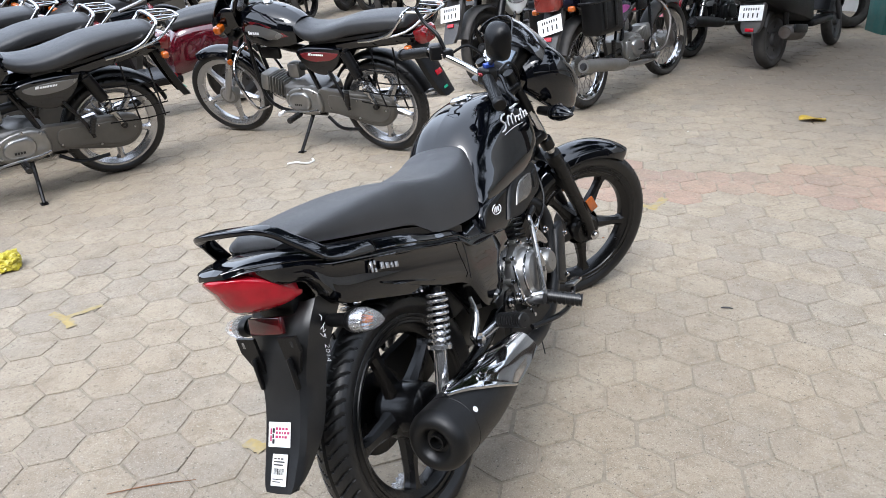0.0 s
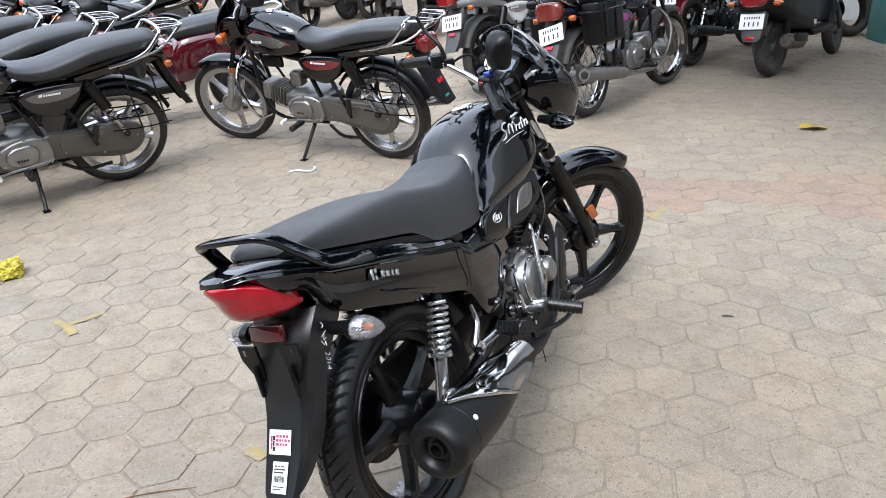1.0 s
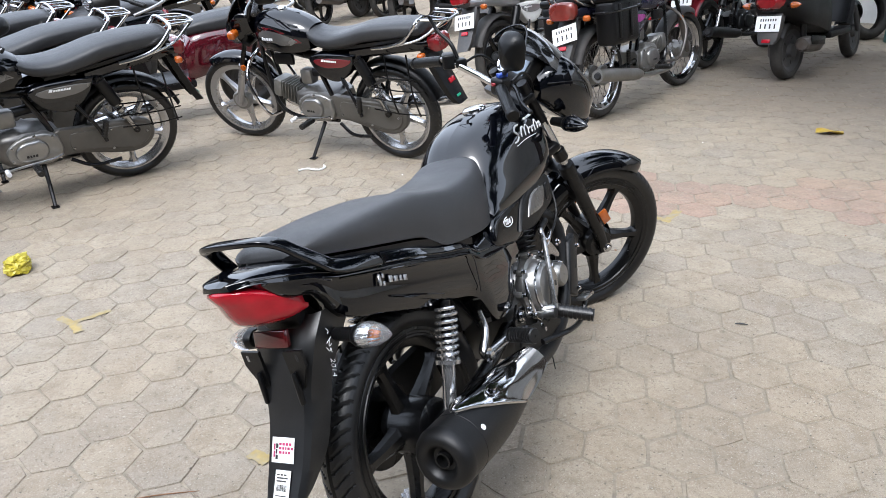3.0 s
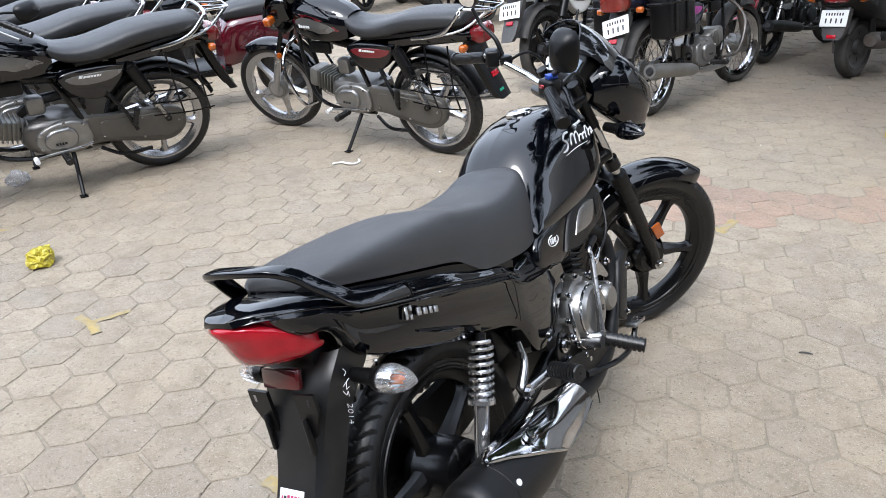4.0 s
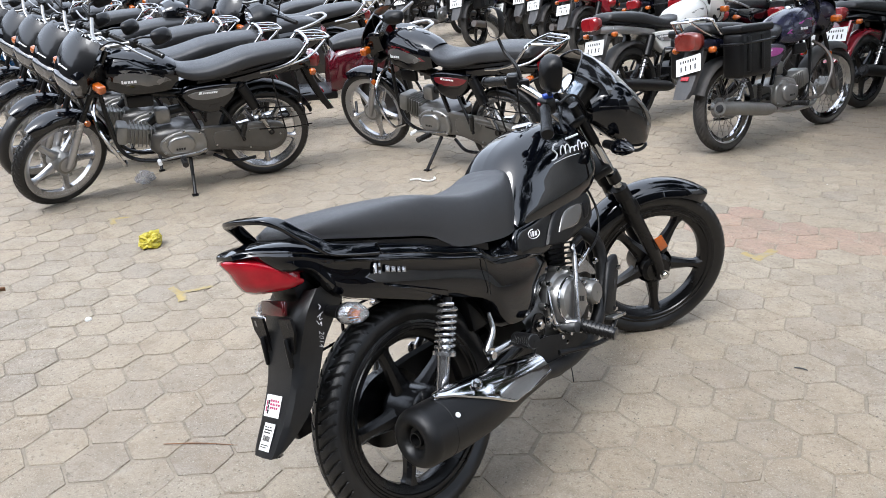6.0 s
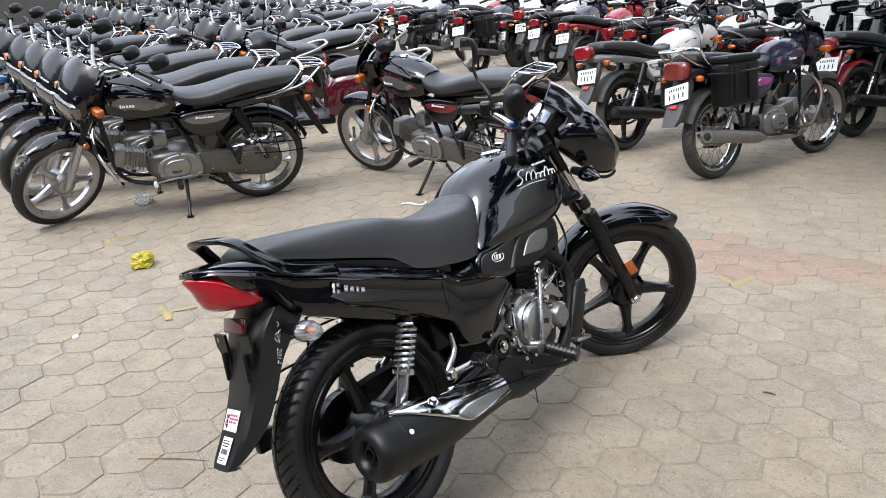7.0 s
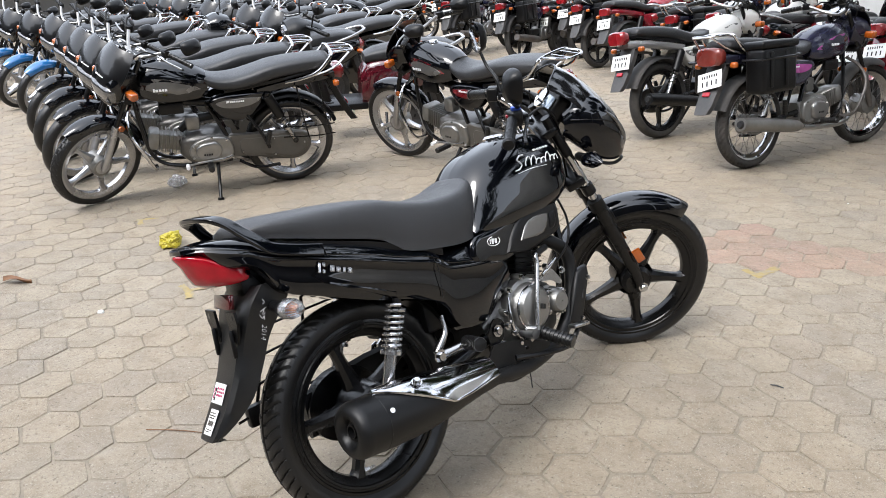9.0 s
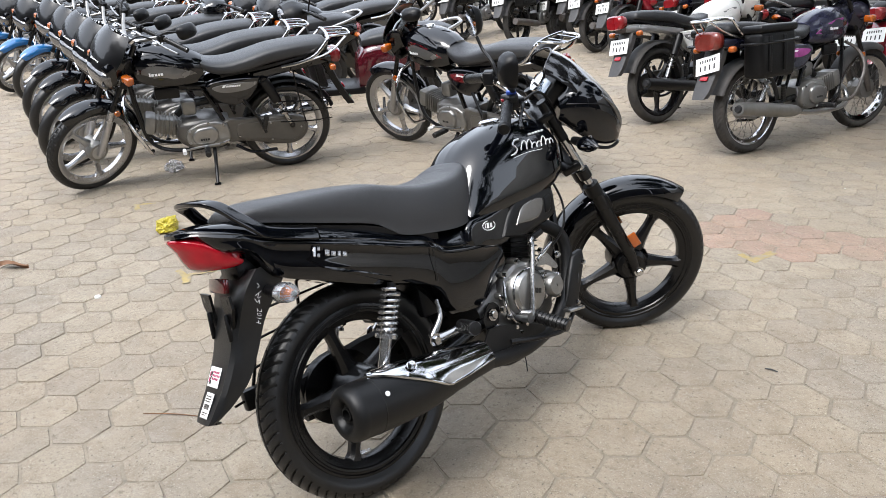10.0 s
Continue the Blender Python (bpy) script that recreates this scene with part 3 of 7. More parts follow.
    # tail and side panels
    sp = [(-0.387, [(0.0, 0.86), (0.02, 0.86), (0.034, 0.857), (0.036, 0.853), (0.0, 0.851)]),
          (-0.36, [(0.0, 0.868), (0.045, 0.865), (0.066, 0.856), (0.069, 0.851), (0.0, 0.847)]),
          (-0.31, [(0.0, 0.868), (0.07, 0.863), (0.098, 0.842), (0.103, 0.832), (0.09, 0.8), (0.0, 0.80)]),
          (-0.252, [(0.0, 0.855), (0.082, 0.851), (0.113, 0.822), (0.118, 0.811), (0.106, 0.776), (0.0, 0.776)]),
          (-0.20, [(0.0, 0.84), (0.09, 0.836), (0.125, 0.80), (0.131, 0.788), (0.116, 0.704), (0.0, 0.715)]),
          (-0.10, [(0.0, 0.80), (0.108, 0.80), (0.137, 0.77), (0.143, 0.757), (0.127, 0.66), (0.0, 0.67)]),
          (0.05, [(0.0, 0.755), (0.112, 0.757), (0.142, 0.725), (0.148, 0.711), (0.129, 0.60), (0.0, 0.61)]),
          (0.15, [(0.0, 0.715), (0.114, 0.714), (0.142, 0.69), (0.148, 0.677), (0.13, 0.57), (0.0, 0.57)]),
          (0.25, [(0.0, 0.67), (0.114, 0.682), (0.141, 0.66), (0.147, 0.645), (0.131, 0.525), (0.0, 0.53)]),
          (0.295, [(0.0, 0.66), (0.106, 0.658), (0.14, 0.632), (0.146, 0.615), (0.13, 0.45), (0.0, 0.455)]),
          (0.33, [(0.0, 0.66), (0.104, 0.658), (0.138, 0.62), (0.143, 0.604), (0.128, 0.422), (0.0, 0.425)]),
          (0.42, [(0.0, 0.665), (0.1, 0.662), (0.131, 0.603), (0.136, 0.588), (0.12, 0.418), (0.0, 0.422)]),
          (0.49, [(0.0, 0.67), (0.09, 0.668), (0.122, 0.6), (0.127, 0.583), (0.11, 0.455), (0.0, 0.46)]),
          (0.555, [(0.0, 0.67), (0.075, 0.668), (0.112, 0.6), (0.116, 0.584), (0.103, 0.49), (0.0, 0.495)])]
    sp = [(x, p if len(p) == 6 else p[:4] + [(p[3][0] * 0.6, p[4][1]), (0.0, p[4][1])]) for x, p in sp]
    sp = [(x, p[:2] + [(p[2][0] - 0.004, p[2][1] + 0.006)] + [p[2], p[3]] + [(p[3][0] - (0.008 if x > -0.25 else 0.0), p[3][1] - (0.018 if x > -0.25 else 0.002))] + p[4:]) for x, p in sp]
    part("side_panel", body(sp, 4, 3), PAINT, g, "glossy black side panel")
    for s in (-1, 1):
        part("panel_edge", tube([(x, s * (p[3][0] - 0.0005), p[3][1] + 0.001) for x, p in sp if -0.38 < x < 0.5], 0.0022, 8, 4), PAINT, g)
        part("panel_crease", tube([(x, s * (p[4][0] + 0.0004), p[4][1] - 0.002) for x, p in sp if -0.22 < x < 0.56], 0.0026, 8, 4), PAINT, g)
        part("front_cover", plate_poly([(0.435, 0.672), (0.52, 0.68), (0.605, 0.675), (0.6, 0.60), (0.575, 0.572), (0.52, 0.565), (0.46, 0.582), (0.40, 0.60), (0.405, 0.65)], s * 0.095, s * 0.1365), PAINT, g)
        part("panel_seam", tube([(0.25, s * 0.146, 0.655), (0.256, s * 0.15, 0.62), (0.25, s * 0.146, 0.54)], 0.0012, 6), MATTE, g)
        part("panel_fin", loft([[Vector((x, s * (y + o_), z + q)) for o_, q in ((-0.006, h_), (0.0055, h_), (0.007, h_ - 0.004), (0.004, -0.5 * h_), (-0.006, -h_))] for x, y, z, h_ in ((-0.085, 0.137, 0.69, 0.003), (0.0, 0.138, 0.648, 0.007), (0.06, 0.1365, 0.618, 0.01), (0.105, 0.135, 0.596, 0.012))]), PAINT, g, smooth=25)
        # emblem on the side panel: a slanted block and plain blocks
        R_ = T((-0.103, s * 0.1425, 0.736)) @ Matrix.Rotation(radians(20), 4, "Y") @ Matrix.Rotation(radians(8 * s), 4, "X")
        em = part("side_emblem", box((0.0085, 0.003, 0.026), R_, 0.0014, seg=1), SILVERINK, g, "raised silver emblem")
        for x0, w_, h_, z_ in ((0.0125, 0.008, 0.011, 0.0085), (0.0125, 0.008, 0.010, -0.0085), (0.037, 0.0135, 0.016, 0), (0.0555, 0.0135, 0.0135, -0.001), (0.0725, 0.0095, 0.0135, -0.001), (0.089, 0.0135, 0.0135, -0.001)):
            part("emblem_block", box((w_, 0.003, h_), R_ @ T((x0, 0, z_)), 0.0014, seg=2), SILVERINK, em)
        # small badge on the front cover
        R_ = T((0.495, s * 0.1378, 0.638)) @ Matrix.Rotation(radians(8), 4, "Y")
        bd = part("cover_badge", moved(tube([(0.026 * math.cos(a) , 0, 0.014 * math.sin(a)) for a in [radians(40 - 300 * k / 12) for k in range(13)]], 0.0014, 5, 1), R_), WHITEINK, g, "white printed badge")
        for x0, w_, h_ in ((-0.014, 0.004, 0.014), (-0.004, 0.009, 0.016), (0.009, 0.009, 0.014)):
            part("badge_block", box((w_, 0.0015, h_), R_ @ T((x0, 0, 0)), 0.0005, seg=1), WHITEINK, bd)
        # shroud under the tank
        part("tank_shroud", plate_poly([(0.535, 0.588), (0.575, 0.645), (0.62, 0.678), (0.70, 0.69), (0.79, 0.684), (0.80, 0.64), (0.785, 0.598), (0.70, 0.578), (0.63, 0.568)], s * 0.09, s * 0.145), MATTE, g)
        part("shroud_insert", plate_poly([(0.598, 0.61), (0.648, 0.662), (0.74, 0.662), (0.705, 0.606)], s * 0.14, s * 0.149), GREYPAINT, g, "grey shroud insert")
        part("shroud_stripe", plate_poly([(0.745, 0.662), (0.775, 0.664), (0.77, 0.62), (0.74, 0.612)], s * 0.14, s * 0.1485), BLACKPL, g)

    # rail behind the seat
    half = [((-0.082, 0.142, 0.777), (0.25, 0.3, 1)), ((-0.15, 0.14, 0.795), (0.25, 0.3, 1)), ((-0.205, 0.135, 0.814), (0.4, 0.35, 0.9)), ((-0.228, 0.129, 0.834), (0.7, 0.4, 0.6)), ((-0.26, 0.112, 0.868), (0.75, 0.4, 0.4)), ((-0.286, 0.097, 0.898), (0.8, 0.45, 0.3)), ((-0.31, 0.078, 0.915), (0.9, 0.4, 0.05)), ((-0.32, 0.045, 0.92), (1, 0.15, 0))]
    arm = [(Vector((x, -y, z)), Vector(n)) for (x, y, z), n in half] + [(Vector((-0.322, 0, 0.921)), Vector((1, 0, 0)))]
    arm += [(Vector((p.x, -p.y, p.z)), Vector((n.x, -n.y, n.z))) for p, n in reversed(arm[:-1])]
    path, broad = spline([p for p, n in arm], 5), spline([n for p, n in arm], 5)
    rings = []
    for i, p in enumerate(path):
        d = (path[min(i + 1, len(path) - 1)] - path[max(i - 1, 0)]).normalized()
        up = (broad[i] - d * broad[i].dot(d)).normalized()
        sd = d.cross(up)
        rings.append([p + sd * 0.0065 * math.copysign(abs(math.cos(a)) ** 0.45, math.cos(a)) + up * 0.0155 * math.copysign(abs(math.sin(a)) ** 0.45, math.sin(a)) for a in [2 * math.pi * j / 20 for j in range(20)]])
    part("grab_rail", loft(rings), PAINT, g, "glossy black grab rail", smooth=50)
    for s in (-1, 1):
        part("rail_joint", box((0.002, 0.017, 0.031), T((-0.081, s * 0.142, 0.777)) @ Matrix.Rotation(radians(-10), 4, "Y"), 0.001), BLACKPL, g)

    # tail lamp, reflector, mudflap, stickers
    def lamp(y, k, x, zt, zb, dp):
        h = zt - zb
        return [Vector((x + dx * k, y, z)) for dx, z in ((0.02, zt + 0.01 * h), (0.003, zt), (0, zt - 0.06 * h), (0.014, zt - 0.32 * h), (0.022, zt - 0.58 * h), (0.031, zt - 0.8 * h), (0.05, zb + 0.05 * h), (0.08, zb), (dp, zb + 0.006), (dp, zt - 0.006))]
    half = [(0.089, 0.3, -0.287, 0.779, 0.766, 0.05), (0.086, 0.5, -0.306, 0.797, 0.758, 0.075), (0.071, 0.8, -0.345, 0.826, 0.752, 0.11), (0.042, 1.0, -0.381, 0.845, 0.752, 0.13), (0.0, 1.0, -0.396, 0.849, 0.753, 0.14)]
    lr = [lamp(y, k, x, zt, zb, dp) for y, k, x, zt, zb, dp in half] + [lamp(-y, k, x, zt, zb, dp) for y, k, x, zt, zb, dp in reversed(half[:-1])]
    part("tail_lamp", loft(smooth_rings(lr, 4)), RED, g, "large red tail lamp", smooth=60)
    part("lamp_base", box((0.12, 0.11, 0.065), T((-0.215, 0, 0.735)), 0.02), BLACKPL, g)
    part("tail_reflector", box((0.014, 0.09, 0.036), T((-0.303, 0.004, 0.709)) @ Matrix.Rotation(radians(14), 4, "Y"), 0.003), REDDARK, g, "dark red reflector")
    fl = []
    for z, x, hw, dp in ((0.735, -0.25, 0.092, 0.1), (0.695, -0.286, 0.088, 0.115), (0.65, -0.308, 0.078, 0.1), (0.60, -0.326, 0.066, 0.082), (0.54, -0.35, 0.061, 0.075), (0.475, -0.388, 0.059, 0.07), (0.435, -0.417, 0.054, 0.05), (0.415, -0.432, 0.05, 0.03), (0.403, -0.441, 0.042, 0.016)):
        fl.append([Vector((x + dp, hw * 0.98, z + 0.0)), Vector((x + dp * 0.5, hw, z)), Vector((x + 0.012, hw * 0.97, z)), Vector((x, hw * 0.8, z)), Vector((x - 0.002, 0, z)), Vector((x, -hw * 0.8, z)), Vector((x + 0.012, -hw * 0.97, z)), Vector((x + dp * 0.5, -hw, z)), Vector((x + dp, -hw * 0.98, z + 0.0))])
    fp = part("mudflap", shell(smooth_rings(fl, 4), 0.004), FLAPPL, g, "satin black plastic mudflap")
    for s in (-1, 1):
        part("plate_bracket", loft([[Vector((x, s * y, z)) for y, z in ((0.034, 0.69), (0.084, 0.692), (0.085, 0.66), (0.058, 0.608), (0.036, 0.61))] for x in (-0.324, -0.317)]), BLACKPL, g, smooth=20)
        part("bracket_rib", box((0.012, 0.01, 0.07), T((-0.331, s * 0.05, 0.612)) @ Matrix.Rotation(radians(4), 4, "Y"), 0.004), BLACKPL, g)
        part("bracket_hole", box((0.004, 0.007, 0.014), T((-0.323, s * 0.069, 0.676)), 0.0015), SAND_LIGHT if s > 0 else INK, g)
    tilt = T((-0.3775, 0.006, 0.498)) @ Matrix.Rotation(radians(31.5), 4, "Y") @ Matrix.Rotation(radians(-90), 4, "Z")
    st = part("sticker", box((0.062, 0.001, 0.05), tilt, 0.00045, seg=1), WHITE, g, "white and pink dealer sticker", smooth=0)
    bars(st, -0.01, 0, 0.012, [(0.006, 0.006, 0.006, 0.006), (0.006, 0.005, 0.003, 0.006, 0.006), (0.007, 0.005, 0.004, 0.006)], tilt @ T((0, -0.0012, 0)), PINK, 0.005, 0.0032, 0.0006)
    bars(st, -0.025, 0, 0.006, [(0.004,), (0.004,)], tilt @ T((0, -0.0012, 0)), PINK, 0.012, 0.002, 0.0006, "logo_shape")
    bars(st, -0.019, 0, 0.008, [(0.006,), (0.004,), (0.006,)], tilt @ T((0, -0.0012, 0)), INK, 0.009, 0.002, 0.0006, "logo_shape")
    tilt2 = T((-0.417, 0.0, 0.441)) @ Matrix.Rotation(radians(36), 4, "Y") @ Matrix.Rotation(radians(-90), 4, "Z")
    st2 = part("label_tag", box((0.042, 0.001, 0.062), tilt2, 0.0003), WHITE, g, "white bar code label", smooth=0)
    bars(st2, -0.016, 0, 0.022, [(0.007, 0.006, 0.007), (0.03,), (0.026,)], tilt2 @ T((0, -0.001, 0)), GREYPAINT, 0.003, 0.003, 0.0006)
    tagged(bars(st2, -0.014, 0, -0.003, [(0.001, 0.002, 0.001, 0.003, 0.001, 0.002, 0.001, 0.002, 0.001)], tilt2 @ T((0, -0.001, 0)), GREYPAINT, 0.012, 0.0016, 0.0006, "bar_code"), kind="stuff")
    bars(st2, -0.016, 0, -0.018, [(0.03,), (0.022,)], tilt2 @ T((0, -0.001, 0)), GREYPAINT, 0.002, 0.003, 0.0006)
    hand = T((-0.262, -0.0955, 0.668)) @ Matrix.Rotation(radians(-4), 4, "X") @ Matrix.Rotation(radians(112), 4, "Y") @ Matrix.Rotation(radians(90), 4, "X")
    chalk(g, "2014", 0.0185, hand @ T((0.024, 0.004, 0)), WHITEINK)
    for line in ([(-0.036, 0.0), (-0.03, 0.006), (-0.024, 0.002)], [(-0.018, 0.012), (-0.006, -0.002), (-0.012, 0.006), (0.0, 0.004), (-0.004, 0.012)], [(0.002, -0.004), (0.01, 0.004), (0.004, 0.008), (0.013, 0.01)]):
        part("handwriting", moved(tube([(x, y, 0.0004) for x, y in line], 0.0006, 5, 4), hand), WHITEINK, g)
    for s in (-1, 1):
        indicator(g, (-0.222, s * 0.088, 0.674), (-0.224, s * 0.222, 0.67), s, Matrix())

    # rear mudguard under the tail, guard wires on the left
    part("rear_mudguard", arc_guard((0, 0, 0.305), 0.348, 0.15, 90, 20, 0.03, 0.004), BLACKPL, g)
    part("battery_box", box((0.2, 0.16, 0.14), T((0.33, 0.01, 0.5)), 0.015), BLACKPL, g)
    for i, z in enumerate((0.36, 0.43, 0.5, 0.57)):
        part("guard_wire", tube([(-0.30 + 0.02 * i, 0.14, z), (-0.12, 0.165, z + 0.01), (0.1, 0.15, z + 0.02)], 0.004, 6), BLACKMETAL, g)
    for x in (-0.2, -0.05):
        part("guard_stay", tube([(x - 0.05, 0.155, 0.34), (x, 0.16, 0.46), (x + 0.03, 0.14, 0.66)], 0.005, 6), BLACKMETAL, g)
    part("guard_plate", box((0.06, 0.03, 0.06), T((-0.24, 0.15, 0.36)), 0.008), BLACKPL, g)
    for s in (-1, 1):
        coil(g, (0.102, s * 0.138, 0.588), (-0.002, s * 0.128, 0.335), 0.0245, 0.0046, 8, SPRINGSILVER, span=0.45, eyes=False)

    # muffler
    mf = part("muffler", tube([(-0.145, -0.2, 0.332), (-0.05, -0.199, 0.322), (0.05, -0.197, 0.311), (0.14, -0.193, 0.3), (0.23, -0.186, 0.287), (0.34, -0.172, 0.266)], [0.073, 0.074, 0.07, 0.058, 0.042, 0.027], 40, 6), MATTE, g, "matte black muffler")
    dm = Vector((0.095, 0.001, -0.01)).to_track_quat("Z", "Y").to_matrix().to_4x4()
    me_ = T((-0.145, -0.2, 0.332)) @ dm
    part("muffler_end", moved(lathe([(0.073, 0.002), (0.0735, -0.006), (0.071, -0.017), (0.065, -0.027), (0.056, -0.033), (0.046, -0.034), (0.037, -0.028), (0.031, -0.017), (0.028, -0.01), (0.019, -0.009), (0.0185, -0.022), (0.015, -0.022), (0.014, 0.01)], 40, axis="z"), me_), MATTE, mf)
    part("muffler_bore", moved(lathe([(0.0005, 0.008), (0.0155, 0.008)], 20, axis="z"), me_), INK, mf)
    part("muffler_seam", moved(lathe([(0.0735, 0.048), (0.0746, 0.049), (0.0746, 0.051), (0.0735, 0.052)], 40, axis="z"), me_), MATTE, mf)
    part("inspection_dot", moved(lathe([(0.0005, 0.001), (0.0065, 0.001), (0.007, -0.001)], 14, axis="z"), T((-0.075, -0.264, 0.362)) @ Vector((0.05, -0.86, 0.5)).to_track_quat("Z", "Y").to_matrix().to_4x4()), WHITEINK, mf)
    # chrome cover over the muffler: a long pointed shell
    cov = []
    for i in range(25):
        t = i / 24
        x = -0.088 + 0.4 * t
        c = Vector((x, -0.2 + 0.016 * t, float(np.interp(x, (-0.15, 0.05, 0.14, 0.23, 0.34), (0.332, 0.311, 0.3, 0.29, 0.28)))))
        r = float(np.interp(x, (-0.09, 0.06, 0.15, 0.24, 0.315), (0.075, 0.073, 0.067, 0.06, 0.052)))
        lo = float(np.interp(x, (-0.09, -0.005, 0.122, 0.2, 0.315), (82, 43, -4, 0, 12)))
        hi = float(np.interp(x, (-0.09, -0.05, 0.1, 0.315), (90, 112, 116, 108)))
        ring_ = []
        for j in range(11):
            a = radians(lo + (hi - lo) * (0, 0.035, 0.08, 0.2, 0.36, 0.44, 0.6, 0.78, 0.92, 0.97, 1)[j])
            rr = r + (0.004, 0.0085, 0.006, 0.009, 0.0095, 0.012, 0.0125, 0.011, 0.008, 0.005, 0.003)[j]
            ring_.append(c + Vector((0, -rr * math.cos(a), rr * math.sin(a))))
        cov.append(ring_)
    cvr = part("muffler_cover", shell(cov, 0.003), CHROME, mf, "chrome heat cover", smooth=38)
    part("cover_emblem", box((0.07, 0.003, 0.03), T((0.225, -0.2395, 0.322)) @ Matrix.Rotation(radians(-32), 4, "X") @ Matrix.Rotation(radians(9), 4, "Y") @ Matrix.Rotation(radians(9), 4, "Z"), 0.0012), CHROME, cvr)
    part("cover_slash", box((0.04, 0.003, 0.008), T((0.24, -0.2385, 0.318)) @ Matrix.Rotation(radians(-30), 4, "X") @ Matrix.Rotation(radians(12), 4, "Y") @ Matrix.Rotation(radians(8), 4, "Z"), 0.001), DARKBLUE, cvr)
    bolt(cvr, (0.03, -0.241, 0.391), (0, -0.5, 0.86), 0.01, CHROME)
    bolt(cvr, (0.29, -0.215, 0.33), (0, -0.5, 0.86), 0.009, CHROME)

    # engine
    en = part("crankcase", body([(0.42, [(0.0, 0.40), (0.08, 0.395), (0.09, 0.35), (0.085, 0.26), (0.0, 0.245)]), (0.5, [(0.0, 0.45), (0.085, 0.44), (0.1, 0.37), (0.095, 0.235), (0.0, 0.22)]), (0.62, [(0.0, 0.46), (0.085, 0.45), (0.1, 0.37), (0.095, 0.24), (0.0, 0.225)]), (0.74, [(0.0, 0.44), (0.07, 0.43), (0.085, 0.38), (0.08, 0.28), (0.0, 0.265)]), (0.78, [(0.0, 0.41), (0.05, 0.4), (0.06, 0.37), (0.055, 0.31), (0.0, 0.30)])], 3, 2), ENGINE, g, "dark grey engine case", smooth=50)
    for s in (-1, 1):
        c = (0.597, s * 0.098, 0.395)
        cc = part("clutch_cover", lathe([(0.002, s * 0.062), (0.035, s * 0.062), (0.06, s * 0.058), (0.07, s * 0.046), (0.076, s * 0.04), (0.079, s * 0.02), (0.092, s * 0.016), (0.094, s * 0.0), (0.092, s * -0.02)], 44, c), BRUSHED, en, "brushed grey clutch cover")
        bars(cc, -0.03, 0, 0.0, [(0.012, 0.009, 0.009, 0.012)], T((c[0] + 0.012, s * 0.1645, c[2])) @ Matrix.Rotation(radians(20), 4, "Y"), INK, 0.016, 0.003, 0.001, "cover_mark")
        part("cover_rib", lathe([(0.0705, s * 0.05), (0.0735, s * 0.048), (0.0735, s * 0.044)], 44, c), CHROME, en)
        part("oil_cap", lathe([(0.002, s * 0.07), (0.03, s * 0.069), (0.038, s * 0.06), (0.04, s * 0.03), (0.048, s * 0.026), (0.049, s * -0.02)], 32, (0.722, s * 0.08, 0.374)), ENGLIGHT, en, "light alloy cap")
        for k in range(9):
            a = 2 * math.pi * k / 9 + 0.2
            part("case_boss", tube([(c[0] + 0.099 * math.cos(a), s * 0.08, c[2] + 0.099 * math.sin(a)), (c[0] + 0.099 * math.cos(a), s * 0.117, c[2] + 0.099 * math.sin(a))], 0.0105, 12), ENGLIGHT, en)
            bolt(en, (c[0] + 0.099 * math.cos(a), s * 0.119, c[2] + 0.099 * math.sin(a)), (0, s, 0), 0.007, CHROME)
        for k in range(4):
            a = 2 * math.pi * k / 4 + 0.5
            part("cap_boss", tube([(0.722 + 0.046 * math.cos(a), s * 0.07, 0.374 + 0.046 * math.sin(a)), (0.722 + 0.046 * math.cos(a), s * 0.122, 0.374 + 0.046 * math.sin(a))], 0.0095, 12), ENGLIGHT, en)
            bolt(en, (0.722 + 0.046 * math.cos(a), s * 0.124, 0.374 + 0.046 * math.sin(a)), (0, s, 0), 0.0065, CHROME)
    cyl = part("cylinder", box((0.085, 0.1, 0.17), T((0.69, 0, 0.51)) @ Matrix.Rotation(radians(12), 4, "Y"), 0.01), MATTE, en)
    for k in range(9):
        part("cooling_fin", box((0.125, 0.145, 0.005), T((0.675 + 0.0035 * k, 0, 0.448 + 0.0165 * k)) @ Matrix.Rotation(radians(12), 4, "Y"), 0.002, seg=1), MATTE, cyl)
    part("cylinder_head", box((0.13, 0.13, 0.07), T((0.725, 0, 0.61)) @ Matrix.Rotation(radians(12), 4, "Y"), 0.02), MATTE, en)
    part("intake", tube([(0.63, -0.01, 0.6), (0.56, -0.02, 0.6), (0.48, -0.02, 0.58)], 0.026, 14), BLACKPL, en)
    part("clutch_arm", plate_poly([(0.665, 0.455), (0.71, 0.492), (0.76, 0.432), (0.745, 0.425), (0.71, 0.448)], -0.132, -0.126), STEEL, en)
    part("cable", tube([(0.715, -0.115, 0.482), (0.79, -0.12, 0.505), (0.845, -0.12, 0.55), (0.88, -0.1, 0.62), (0.86, -0.08, 0.72), (0.85, -0.06, 0.8)], 0.004, 8), BLACKPL, en)
    part("cable_end", tube([(0.68, -0.128, 0.475), (0.715, -0.128, 0.49), (0.76, -0.124, 0.508)], [0.005, 0.008, 0.005], 10), CHROME, en, "bright cable end")
    for x, z in ((0.70, 0.497), (0.775, 0.462), (0.664, 0.47)):
        bolt(en, (x, -0.128, z), (0, -1, 0), 0.008, CHROME)
    part("kick_lever", tube([(0.705, -0.14, 0.56), (0.655, -0.145, 0.552)], 0.011, 10), BLACKPL, g)
